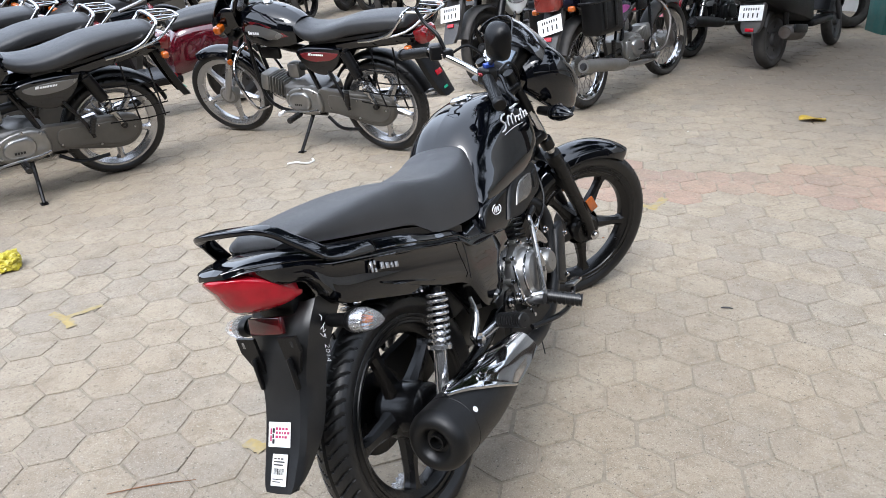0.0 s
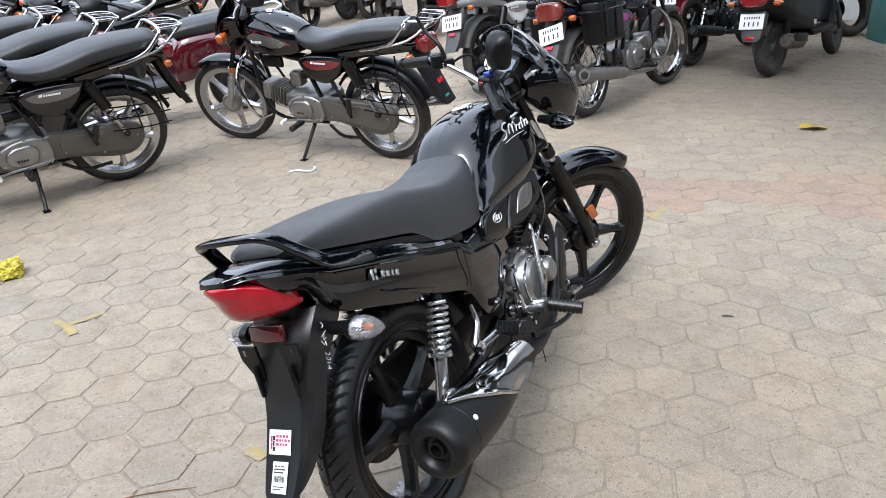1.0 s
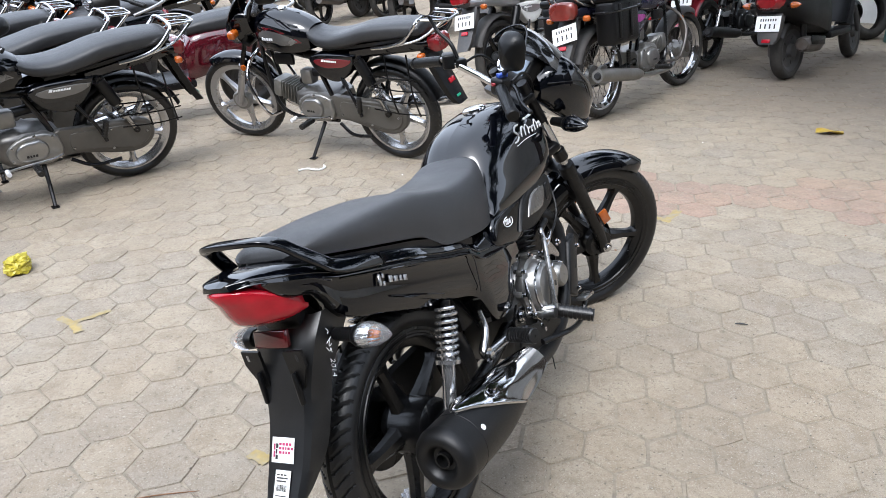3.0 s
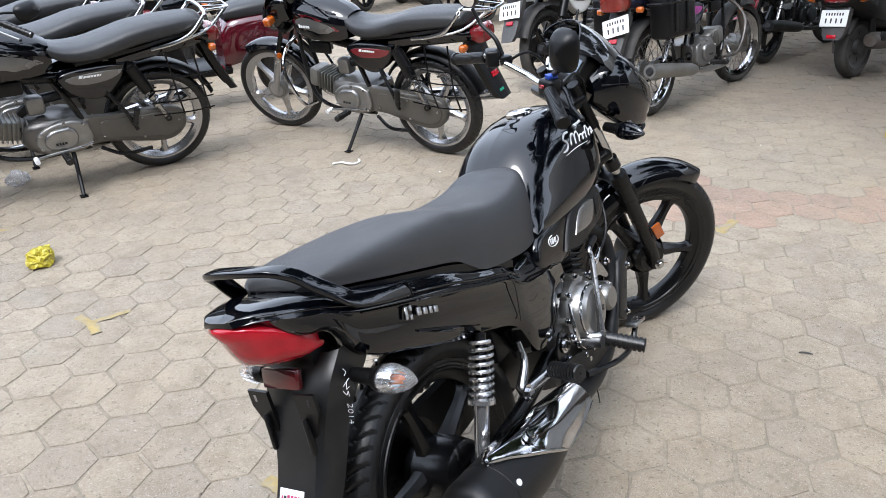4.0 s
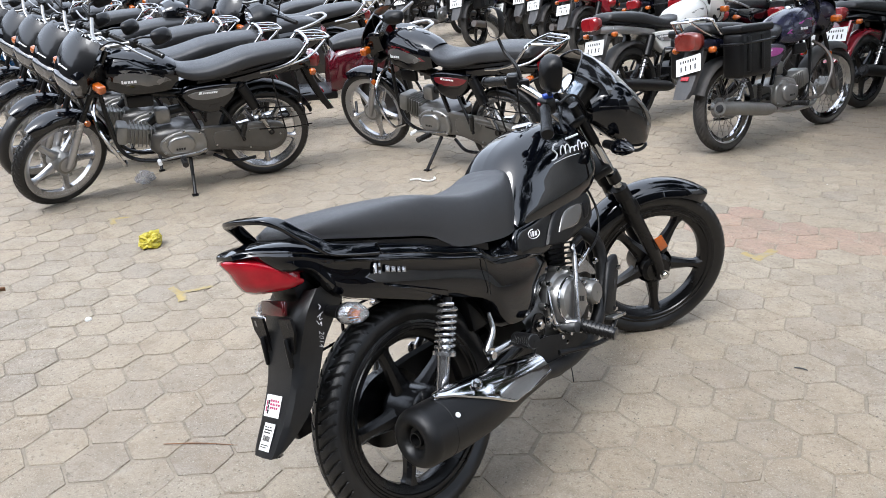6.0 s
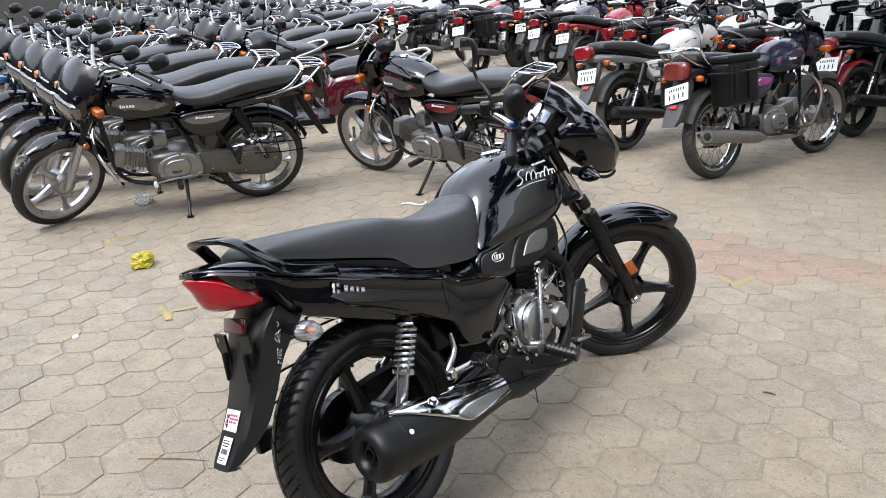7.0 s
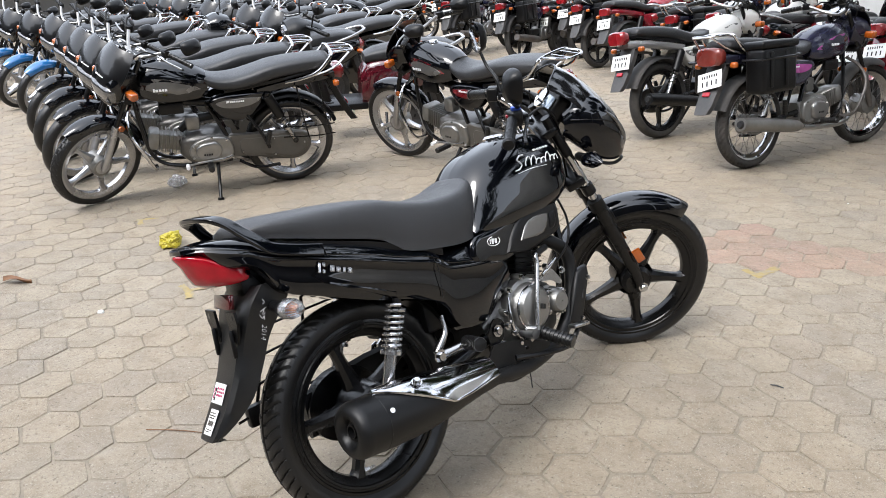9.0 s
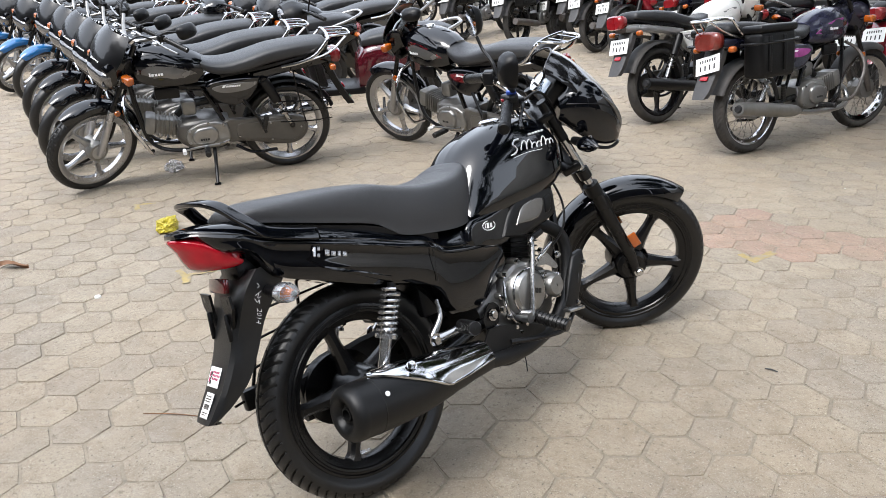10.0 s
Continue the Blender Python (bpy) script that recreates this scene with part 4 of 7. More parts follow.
    part("kick_arm", tube([(0.66, -0.145, 0.553), (0.643, -0.15, 0.545), (0.636, -0.156, 0.52), (0.59, -0.17, 0.42), (0.562, -0.172, 0.335)], [0.008, 0.009, 0.008, 0.008, 0.011], 10), STEEL, g, "chrome kick arm")
    part("kick_shaft", tube([(0.545, -0.09, 0.328), (0.545, -0.18, 0.328)], 0.016, 14), STEEL, g)
    part("kick_boss", lathe([(0.001, -0.024), (0.012, -0.023), (0.017, -0.016), (0.018, 0.0), (0.021, 0.004), (0.021, 0.02)], 24, (0.556, -0.155, 0.332)), STEEL, g, "chrome kick boss")
    part("cover_blade", tube([(0.512, -0.128, 0.455), (0.499, -0.135, 0.4), (0.505, -0.135, 0.345), (0.53, -0.135, 0.31)], [0.003, 0.006, 0.006, 0.003], 10), CHROME, en, "bright case edge")
    part("spark_cap", tube([(0.70, -0.085, 0.632), (0.67, -0.1, 0.65), (0.64, -0.09, 0.66)], 0.008, 8), BRIGHTRED, en, "red plug cap")
    part("engine_mount", plate_poly([(0.40, 0.37), (0.44, 0.41), (0.475, 0.385), (0.45, 0.33), (0.41, 0.325)], -0.125, -0.115), BLACKMETAL, g)
    bolt(g, (0.44, -0.13, 0.372), (0, -1, 0), 0.013, CHROME)
    bolt(g, (0.448, -0.13, 0.325), (0, -1, 0), 0.01, CHROME)
    for x, z in ((0.515, 0.305), (0.53, 0.285), (0.56, 0.3), (0.5, 0.345), (0.478, 0.375)):
        bolt(g, (x, -0.135, z), (0, -1, 0), 0.008, CHROME)

    # exhaust pipe, heat shield
    part("exhaust_pipe", tube([(0.735, -0.045, 0.575), (0.785, -0.085, 0.56), (0.84, -0.1, 0.505), (0.838, -0.105, 0.43), (0.79, -0.11, 0.325), (0.7, -0.12, 0.25), (0.55, -0.14, 0.228), (0.42, -0.158, 0.245), (0.33, -0.172, 0.266)], [0.022] * 9, 16, 6), MATTE, g, "matte black exhaust pipe")
    hsm = T((0.828, -0.128, 0.36)) @ Matrix.Rotation(radians(29), 4, "Y")
    hs_ = [(-0.031, -0.1), (0.031, -0.1), (0.032, 0.0), (0.031, 0.078), (0.014, 0.106), (-0.008, 0.092), (-0.031, 0.07), (-0.032, 0.0)]
    shield = part("heat_shield", moved(loft([[Vector((u * k, y, w_ * (1 + (k - 1) * 0.4))) for u, w_ in hs_] for y, k in ((-0.012, 0.72), (-0.0105, 0.86), (-0.006, 0.97), (0.0, 1.0), (0.011, 1.0))]), hsm), MATTE, g, "black heat shield with a slot", smooth=35)
    part("shield_slot", box((0.007, 0.002, 0.03), hsm @ T((0.011, -0.0125, 0.005)), 0.0009), INK, shield)
    bolt(g, (0.878, -0.14, 0.405), (0, -1, 0), 0.007, CHROME)
    bolt(g, (0.812, -0.14, 0.284), (0, -1, 0), 0.007, CHROME)
    part("under_tube", tube([(0.73, -0.12, 0.26), (0.69, -0.125, 0.228), (0.56, -0.13, 0.216), (0.45, -0.14, 0.215), (0.37, -0.14, 0.255)], 0.0105, 12), BLACKMETAL, g)
    for s in (-1, 1):
        part("frame_tube", tube([(0.9, s * 0.03, 0.7), (0.86, s * 0.06, 0.5), (0.82, s * 0.07, 0.3), (0.7, s * 0.075, 0.225), (0.45, s * 0.08, 0.23)], 0.014, 10), BLACKMETAL, g)
    part("head_tube", tube([(0.99, 0, 0.7), (0.92, 0, 0.86)], 0.032, 16), BLACKMETAL, g)
    # pegs, pedal, stands
    part("peg_bracket", plate_poly([(0.40, 0.34), (0.47, 0.33), (0.62, 0.275), (0.62, 0.25), (0.5, 0.255), (0.36, 0.275)], -0.142, -0.13), MATTE, g)
    for s in (-1, 1):
        ribbed(g, (0.585, s * 0.165, 0.318), (0.608, s * 0.262, 0.285 if s < 0 else 0.31), 0.0205, 8, RUBBER, "foot_peg")
        part("peg_stem", tube([(0.58, s * 0.1, 0.315), (0.586, s * 0.175, 0.318)], 0.011, 10), STEEL, g)
        pg = ribbed(g, (0.268, s * 0.185, 0.405), (0.246, s * 0.262, 0.412), 0.0205, 9, RUBBER, "rear_peg")
        part("peg_hanger", tube([(0.243, s * 0.128, 0.49), (0.236, s * 0.135, 0.44), (0.19, s * 0.142, 0.392), (0.27, s * 0.17, 0.395)], [0.006, 0.009, 0.014, 0.012], 10), STEEL, g)
        bolt(g, (0.187, s * 0.158, 0.39), (0, s, 0), 0.014, CHROME)
    part("brake_pedal", tube([(0.46, -0.16, 0.28), (0.56, -0.2, 0.262), (0.66, -0.2, 0.25), (0.715, -0.2, 0.285)], [0.009, 0.008, 0.008, 0.008], 8), BLACKMETAL, g)
    part("pedal_pad", box((0.075, 0.032, 0.012), T((0.722, -0.2, 0.296)) @ Matrix.Rotation(radians(8), 4, "Y"), 0.004), STEEL, g, "ribbed steel pedal pad")
    part("side_stand", tube([(0.45, 0.1, 0.24), (0.47, 0.17, 0.14), (0.485, 0.225, 0.081)], [0.014, 0.012, 0.012], 10), BLACKMETAL, g)
    part("centre_stand", tube([(0.36, -0.12, 0.23), (0.27, -0.14, 0.228), (0.19, -0.15, 0.232)], 0.011, 10), BLACKMETAL, g)
    part("hanging_thread", tube([(0.515, -0.145, 0.25), (0.517, -0.146, 0.2), (0.512, -0.147, 0.16)], 0.0018, 5), MATTE, g)

    # front end, turned with the bars
    for s in (-1, 1):
        fk = part("fork_tube", moved(tube([(1.14, s * 0.078, 0.6), (1.01, s * 0.084, 0.853)], 0.0155, 16), S), CHROME, g, "chrome fork tube")
        part("fork_shroud", moved(tube([(1.015, s * 0.084, 0.845), (0.94, s * 0.088, 0.985)], 0.017, 14), S), BLACKPL, g)
        part("fork_collar", moved(tube([(1.092, s * 0.0805, 0.693), (1.075, s * 0.081, 0.726)], 0.023, 16), S), BLACKMETAL, g)
        part("fork_leg", moved(tube([(AX + 0.005, s * 0.072, 0.27), (AX - 0.012, s * 0.074, 0.34), (1.165, s * 0.078, 0.545), (1.12, s * 0.08, 0.64)], [0.016, 0.021, 0.025, 0.024], 18), S), BLACKMETAL, g, "black lower fork leg")
        part("fork_boot", moved(tube([(1.125, s * 0.079, 0.625), (1.105, s * 0.08, 0.665)], 0.028, 18), S), BLACKPL, g)
        bolt(g, (AX + 0.012, s * 0.09, 0.287), (0, s, 0), 0.013, CHROME, S)
        part("fork_reflector", moved(box((0.032, 0.01, 0.056), T((1.262, s * 0.097, 0.428)) @ Matrix.Rotation(radians(-28), 4, "Y"), 0.003), S), ORANGE, g, "orange reflector")
        part("reflector_mount", moved(box((0.05, 0.012, 0.03), T((1.24, s * 0.088, 0.422)) @ Matrix.Rotation(radians(-28), 4, "Y"), 0.003), S), BLACKMETAL, g)
        indicator(g, (1.045, s * 0.1, 0.84), (1.08, s * 0.222, 0.852), s, S, PAINT)
        part("signal_lens", moved(lathe([(0.001, 0.012), (0.018, 0.01), (0.025, 0.004), (0.027, -0.002)], 20, axis="z"), S @ T((1.082, s * 0.165, 0.846)) @ Vector((1, 0.15 * s, 0)).to_track_quat("Z", "Y").to_matrix().to_4x4()), LENSGLASS, g, "clear front lens")
    for z0, x0 in ((0.74, 1.035), (0.93, 0.945)):
        part("fork_clamp", moved(box((0.07, 0.225, 0.03), T((x0, 0, z0)) @ Matrix.Rotation(radians(-26), 4, "Y"), 0.01), S), BLACKMETAL, g)
    part("fender_stay", moved(box((0.05, 0.19, 0.06), T((1.155, 0, 0.585)) @ Matrix.Rotation(radians(-26), 4, "Y"), 0.012), S), BLACKPL, g)
    part("front_fender", arc_guard((AX, 0, 0.298), 0.338, 0.124, 52, 166, 0.052, 0.003, m=S, tip=0.3), PAINT, g, "glossy black front fender")
    part("fender_bridge", moved(box((0.03, 0.17, 0.09), T((1.15, 0, 0.55)) @ Matrix.Rotation(radians(-26), 4, "Y"), 0.01), S), BLACKMETAL, g)
    part("drum_plate", moved(lathe([(0.02, 0.075), (0.055, 0.074), (0.07, 0.064), (0.074, 0.04), (0.074, -0.02)], 32, (AX, 0, 0.298)), S), BLACKMETAL, g)

    # headlamp cowl
    cw = [(1.0, [(0.0, 1.0), (0.07, 0.995), (0.1, 0.968), (0.104, 0.94), (0.09, 0.915), (0.0, 0.905)]),
          (1.04, [(0.0, 1.03), (0.08, 1.022), (0.114, 0.985), (0.12, 0.93), (0.1, 0.882), (0.0, 0.868)]),
          (1.09, [(0.0, 1.04), (0.084, 1.029), (0.12, 0.982), (0.125, 0.905), (0.1, 0.842), (0.0, 0.828)]),
          (1.14, [(0.0, 1.018), (0.078, 1.006), (0.11, 0.96), (0.115, 0.885), (0.092, 0.814), (0.0, 0.80)]),
          (1.185, [(0.0, 0.97), (0.062, 0.96), (0.09, 0.922), (0.094, 0.872), (0.078, 0.804), (0.0, 0.792)]),
          (1.213, [(0.0, 0.922), (0.044, 0.914), (0.066, 0.885), (0.07, 0.852), (0.06, 0.81), (0.0, 0.798)]),
          (1.226, [(0.0, 0.888), (0.024, 0.884), (0.04, 0.866), (0.04, 0.848), (0.034, 0.82), (0.0, 0.812)])]
    co = part("headlamp_cowl", moved(body(cw, 4, 4), S), PAINT, g, "glossy black headlamp cowl")
    part("headlamp", moved(body([(1.18, [(0.0, 0.935), (0.07, 0.905), (0.092, 0.87), (0.08, 0.825), (0.0, 0.81)]), (1.215, [(0.0, 0.92), (0.055, 0.908), (0.074, 0.872), (0.062, 0.828), (0.0, 0.815)]), (1.234, [(0.0, 0.885), (0.03, 0.88), (0.042, 0.865), (0.034, 0.84), (0.0, 0.832)])], 3, 3), S), CLEAR, co, "clear headlamp lens")
    vs = []
    for x, z, hw in ((1.17, 0.992, 0.088), (1.13, 1.035, 0.1), (1.085, 1.078, 0.106), (1.04, 1.112, 0.103), (1.002, 1.132, 0.09)):
        vs.append([Vector((x - 0.05 * abs(math.sin(u)) ** 2, hw * math.sin(u) * 1.05, z - 0.06 * (1 - math.cos(u)))) for u in [radians(-86 + 172 * j / 16) for j in range(17)]])
    part("visor", moved(shell(smooth_rings(vs, 3), 0.003), S), SMOKE, co, "smoked black visor")
    part("visor_rim", moved(tube([(1.001 - 0.05 * abs(math.sin(u)) ** 2, 0.09 * math.sin(u) * 1.05, 1.133 - 0.06 * (1 - math.cos(u))) for u in [radians(-86 + 172 * j / 12) for j in range(13)]], 0.003, 8, 2), S), PAINT, co)
    for s in (-1, 1):
        part("lamp_trim", moved(tube([(1.14, s * 0.098, 0.985), (1.185, s * 0.086, 0.938), (1.215, s * 0.066, 0.878), (1.214, s * 0.056, 0.82)], [0.003, 0.008, 0.009, 0.004], 10, 5), S), CLEAR, co, "bright lamp edge")
        part("cowl_lip", moved(tube([(1.11, s * 0.096, 0.808), (1.17, s * 0.084, 0.792), (1.212, s * 0.055, 0.796), (1.222, 0, 0.8)], 0.006, 8, 4), S), BLACKPL, co)
    part("cowl_crease", moved(tube([(1.02, -0.113, 0.972), (1.08, -0.1215, 0.968), (1.14, -0.1115, 0.955), (1.185, -0.0885, 0.928)], 0.003, 6), S), BLACKPL, co)
    ins = part("instrument_panel", moved(box((0.06, 0.16, 0.1), T((0.992, 0, 1.0)) @ Matrix.Rotation(radians(38), 4, "Y"), 0.02, seg=3), S), BLACKPL, g)
    part("instrument_screen", moved(box((0.004, 0.078, 0.05), T((0.9675, -0.034, 1.0195)) @ Matrix.Rotation(radians(38), 4, "Y"), 0.001), S), SCREEN, ins, "pale instrument screen")
    part("dial", moved(lathe([(0.001, 0.004), (0.034, 0.004), (0.038, 0.008), (0.04, 0.0)], 28, axis="z"), S @ T((0.968, 0.045, 1.0185)) @ Matrix.Rotation(radians(-52), 4, "Y")), CHROME, ins)
    # bars, grips, levers, switches, mirrors
    half = [(0.768, 0.335, 0.992), (0.79, 0.25, 1.008), (0.815, 0.18, 1.022), (0.875, 0.1, 0.985), (0.905, 0.04, 0.962)]
    part("handlebar", moved(tube([(x, -y, z) for x, y, z in half] + [(0.907, 0, 0.96)] + [(x, y, z) for x, y, z in reversed(half)], 0.011, 14), S), CHROME, g, "chrome handlebar")
    for s in (-1, 1):
        ribbed(g, (0.808, s * 0.195, 1.019), (0.768, s * 0.325, 0.99), 0.0175, 26, RUBBER, "grip", S)
        part("grip_end", moved(lathe([(0.001, 0.012), (0.017, 0.011), (0.02, 0.006), (0.02, -0.004)], 16, axis="z"), S @ T((0.767, s * 0.328, 0.99)) @ Vector((-0.3, s * 1.0, -0.21)).to_track_quat("Z", "Y").to_matrix().to_4x4()), BLACKPL, g)
        part("switch_housing", moved(box((0.042, 0.05, 0.05), T((0.82, s * 0.172, 1.022)) @ Matrix.Rotation(radians(-20 * s), 4, "Z"), 0.009, seg=3), S), BLACKPL, g)
        part("switch_button", moved(box((0.01, 0.016, 0.01), T((0.797, s * 0.172, 1.03)), 0.003), S), BRIGHTRED if s < 0 else GREYPAINT, g)
        part("lever_perch", moved(box((0.04, 0.035, 0.028), T((0.85, s * 0.15, 1.015)), 0.007), S), BLACKMETAL, g)
        part("lever", moved(tube([(0.862, s * 0.155, 1.012), (0.855, s * 0.2, 1.01), (0.83, s * 0.27, 0.995), (0.818, s * 0.335, 0.988)], [0.007, 0.006, 0.0055, 0.006], 8), S), BLACKMETAL, g)
        part("lever_knob", moved(lathe([(0.001, -0.007), (0.005, -0.005), (0.007, 0), (0.005, 0.005), (0.001, 0.007)], 10, (0.818, s * 0.337, 0.988)), S), BLACKMETAL, g)
        part("brake_cable", moved(tube([(0.862, s * 0.15, 1.01), (0.92, s * 0.13, 1.03), (0.97, s * 0.1, 0.98), (1.0, s * 0.06, 0.88), (1.02, s * 0.04, 0.75)], 0.0045, 8), S), BLACKPL, g)
    part("blue_tag", moved(box((0.03, 0.022, 0.012), T((0.826, -0.172, 1.052)), 0.003), S), mat("blue_tape", (0.01725, 0.05175, 0.2875), 0.4), g, "blue tape tag")
    # the right mirror is turned sideways, the left one faces back
    part("mirror_stalk", moved(tube([(0.845, -0.155, 1.03), (0.83, -0.18, 1.06), (0.808, -0.235, 1.085), (0.806, -0.258, 1.105)], [0.008, 0.008, 0.007, 0.007], 10), S), BLACKPL, g)
    mirror_head(g, (0.81, -0.276, 1.143), S, (0.94, 0.34, -0.05), (0.042, 0.056))
    part("mirror_stalk", moved(tube([(0.845, 0.155, 1.03), (0.835, 0.18, 1.075), (0.815, 0.23, 1.11), (0.8, 0.255, 1.155)], [0.007, 0.007, 0.006, 0.006], 10), S), BLACKPL, g)
    mirror_head(g, (0.785, 0.27, 1.207), S, (-0.93, -0.3, -0.05), (0.042, 0.056))
    return g


# ---- the other motorcycles ----
def letter_blocks(root, m, widths, h, mat_, name="lettering", slant=0.25):
    """Plain strokes that stand for a name on a panel."""
    bm = bmesh.new()
    x = 0.0
    sh = Matrix(((1, 0, slant, 0), (0, 1, 0, 0), (0, 0, 1, 0), (0, 0, 0, 1)))
    for i, w_ in enumerate(widths):
        hh = h * (1.0 if i == 0 else 0.72)
        box((w_ * 0.8, 0.0016, hh), sh @ Matrix.Translation((x + w_ * 0.4, 0, (hh - h) / 2)), 0, bm=bm)
        x += w_ * 1.05
    return part(name, moved(bm, m), mat_, root)


def number_plate(root, m, w_=0.2, h=0.1, front=WHITE):
    """A plate in its y-z plane that faces to -x, with plain bars for its writing."""
    p = part("number_plate", moved(box((0.003, w_, h), None, 0.001, seg=1), m), front, root, "white number plate")
    bm = bmesh.new()
    for row, n, z in ((0, 7, h * 0.24), (1, 4, -h * 0.16)):
        for i in range(n):
            box((0.001, w_ * (0.05 if row == 0 else 0.055), h * (0.16 if row == 0 else 0.3)), m @ Matrix.Translation((-0.0022, (i - (n - 1) / 2) * w_ * (0.1 if row == 0 else 0.19), z)), 0, bm=bm)
    tagged(part("plate_writing", bm, INK, p), kind="stuff")
    return p


def shell_side(pts, s, y0, y1):
    return plate_poly(pts, s * y0, s * y1)


def commuter(m, label, o, group=""):
    g = thing("motorcycle", m, label, "motorcycle", group)
    T = Matrix.Translation
    R = Matrix.Rotation
    WB = 1.235
    S = steer(WB, 0.298, o.get("turn", 0))
    ty, rim = o.get("tyre", RUBBER), o.get("rim", ALLOY)
    kind = o.get("wheel", "alloy")
    wheel(g, (0, 0, 0.3), 0.3, 0.08, kind, Matrix(), ty, rim, o.get("fine", 0))
    wheel(g, (WB, 0, 0.298), 0.298, 0.072, kind, S, ty, rim, o.get("fine", 0))
    paint, low = o.get("paint", PAINT), o.get("low", GREYPAINT)
    # tank: rounded, with a graphic panel on each side
    tk = [(0.50, [(0.0, 0.83), (0.06, 0.82), (0.09, 0.785), (0.095, 0.74), (0.085, 0.70), (0.0, 0.69)]),
          (0.56, [(0.0, 0.865), (0.075, 0.85), (0.115, 0.80), (0.122, 0.74), (0.11, 0.685), (0.0, 0.675)]),
          (0.68, [(0.0, 0.905), (0.08, 0.888), (0.128, 0.83), (0.14, 0.755), (0.125, 0.68), (0.0, 0.67)]),
          (0.80, [(0.0, 0.918), (0.08, 0.9), (0.125, 0.845), (0.138, 0.77), (0.124, 0.69), (0.0, 0.68)]),
          (0.89, [(0.0, 0.9), (0.068, 0.885), (0.105, 0.84), (0.115, 0.78), (0.1, 0.715), (0.0, 0.705)]),
          (0.94, [(0.0, 0.86), (0.04, 0.85), (0.06, 0.825), (0.065, 0.79), (0.055, 0.755), (0.0, 0.75)])]
    part("fuel_tank", body(tk, 3, 2), paint, g)
    part("tank_cap", lathe([(0.002, 0.012), (0.026, 0.011), (0.033, 0.004), (0.034, -0.006)], 20, (0.74, 0, 0.914), "z"), CHROME, g)
    for s in (-1, 1):
        out = [(q.x, q.z) for q in spline([(x, 0, z) for x, z in [(0.54, 0.745), (0.60, 0.785), (0.70, 0.818), (0.80, 0.832), (0.86, 0.82), (0.885, 0.785), (0.87, 0.745), (0.80, 0.715), (0.70, 0.705), (0.60, 0.715)]], 3)]
        inn = [(0.72 + (x - 0.72) * 0.86, 0.768 + (z - 0.768) * 0.74) for x, z in out]
        def skin(pts, off):
            def half_width(x, z):
                at = [(q[0], float(np.interp(z, [c[1] for c in q[1][4:0:-1]], [c[0] for c in q[1][4:0:-1]]))) for q in tk]
                return float(np.interp(x, [c[0] for c in at], [c[1] for c in at])) + off
            cx, cz = 0.725, 0.768
            rings = [[Vector((x, s * (half_width(x, z) - 0.02), z)) for x, z in pts]]
            for f in (1.0, 0.82, 0.64, 0.46, 0.28, 0.1):
                rings.append([Vector((cx + (x - cx) * f, s * half_width(cx + (x - cx) * f, cz + (z - cz) * f), cz + (z - cz) * f)) for x, z in pts])
            return loft(rings)
        part("tank_graphic", skin(out, 0.004), low, g)
        part("tank_stripe", skin(inn, 0.0065), o.get("stripe", GREYPAINT), g)
        letter_blocks(g, T((0.82 if s > 0 else 0.65, s * 0.1485, 0.768)) @ R(radians(180 if s > 0 else 0), 4, "Z"), (0.012, 0.02, 0.018, 0.014, 0.018), 0.02, o.get("name", WHITEINK), "tank_lettering", 0)
    # seat
    def seat_sec(x, b, t, hw):
        return (x, [(0.0, t), (hw * 0.6, t - 0.004), (hw * 0.92, t - 0.018), (hw, (t + b) / 2), (hw * 0.94, b + 0.006), (0.0, b)])
    part("seat", body([seat_sec(-0.30, 0.825, 0.86, 0.08), seat_sec(-0.27, 0.815, 0.885, 0.105), seat_sec(-0.1, 0.79, 0.882, 0.12), seat_sec(0.08, 0.765, 0.862, 0.128), seat_sec(0.2, 0.735, 0.83, 0.132), seat_sec(0.33, 0.715, 0.8, 0.132), seat_sec(0.45, 0.725, 0.8, 0.115), seat_sec(0.53, 0.77, 0.83, 0.085)], 3, 2), PARKSEAT, g, "black vinyl seat", smooth=60)
    part("seat_pan", body([(-0.29, [(0.0, 0.822), (0.09, 0.82), (0.09, 0.805), (0.0, 0.8)]), (0.1, [(0.0, 0.765), (0.12, 0.76), (0.12, 0.74), (0.0, 0.735)]), (0.4, [(0.0, 0.72), (0.11, 0.715), (0.11, 0.70), (0.0, 0.695)])], 2, 1), BLACKPL, g)
    # side cover and tail
    part("tail_cover", body([(-0.36, [(0.0, 0.79), (0.05, 0.785), (0.06, 0.76), (0.05, 0.735), (0.0, 0.73)]), (-0.2, [(0.0, 0.79), (0.085, 0.785), (0.1, 0.755), (0.085, 0.72), (0.0, 0.715)]), (0.05, [(0.0, 0.755), (0.1, 0.75), (0.115, 0.72), (0.1, 0.685), (0.0, 0.68)]), (0.2, [(0.0, 0.73), (0.1, 0.725), (0.115, 0.69), (0.1, 0.65), (0.0, 0.645)])], 3, 2), o.get("tail", paint), g)
    for s in (-1, 1):
        sc = part("side_cover", shell_side([(0.16, 0.69), (0.30, 0.695), (0.44, 0.685), (0.50, 0.655), (0.47, 0.59), (0.40, 0.535), (0.31, 0.52), (0.24, 0.56), (0.19, 0.62)], s, 0.07, 0.135), paint, g)
        part("cover_graphic", shell_side([(0.18, 0.665), (0.32, 0.668), (0.46, 0.652), (0.44, 0.62), (0.36, 0.605), (0.26, 0.615), (0.2, 0.64)], s, 0.13, 0.139), low, sc)
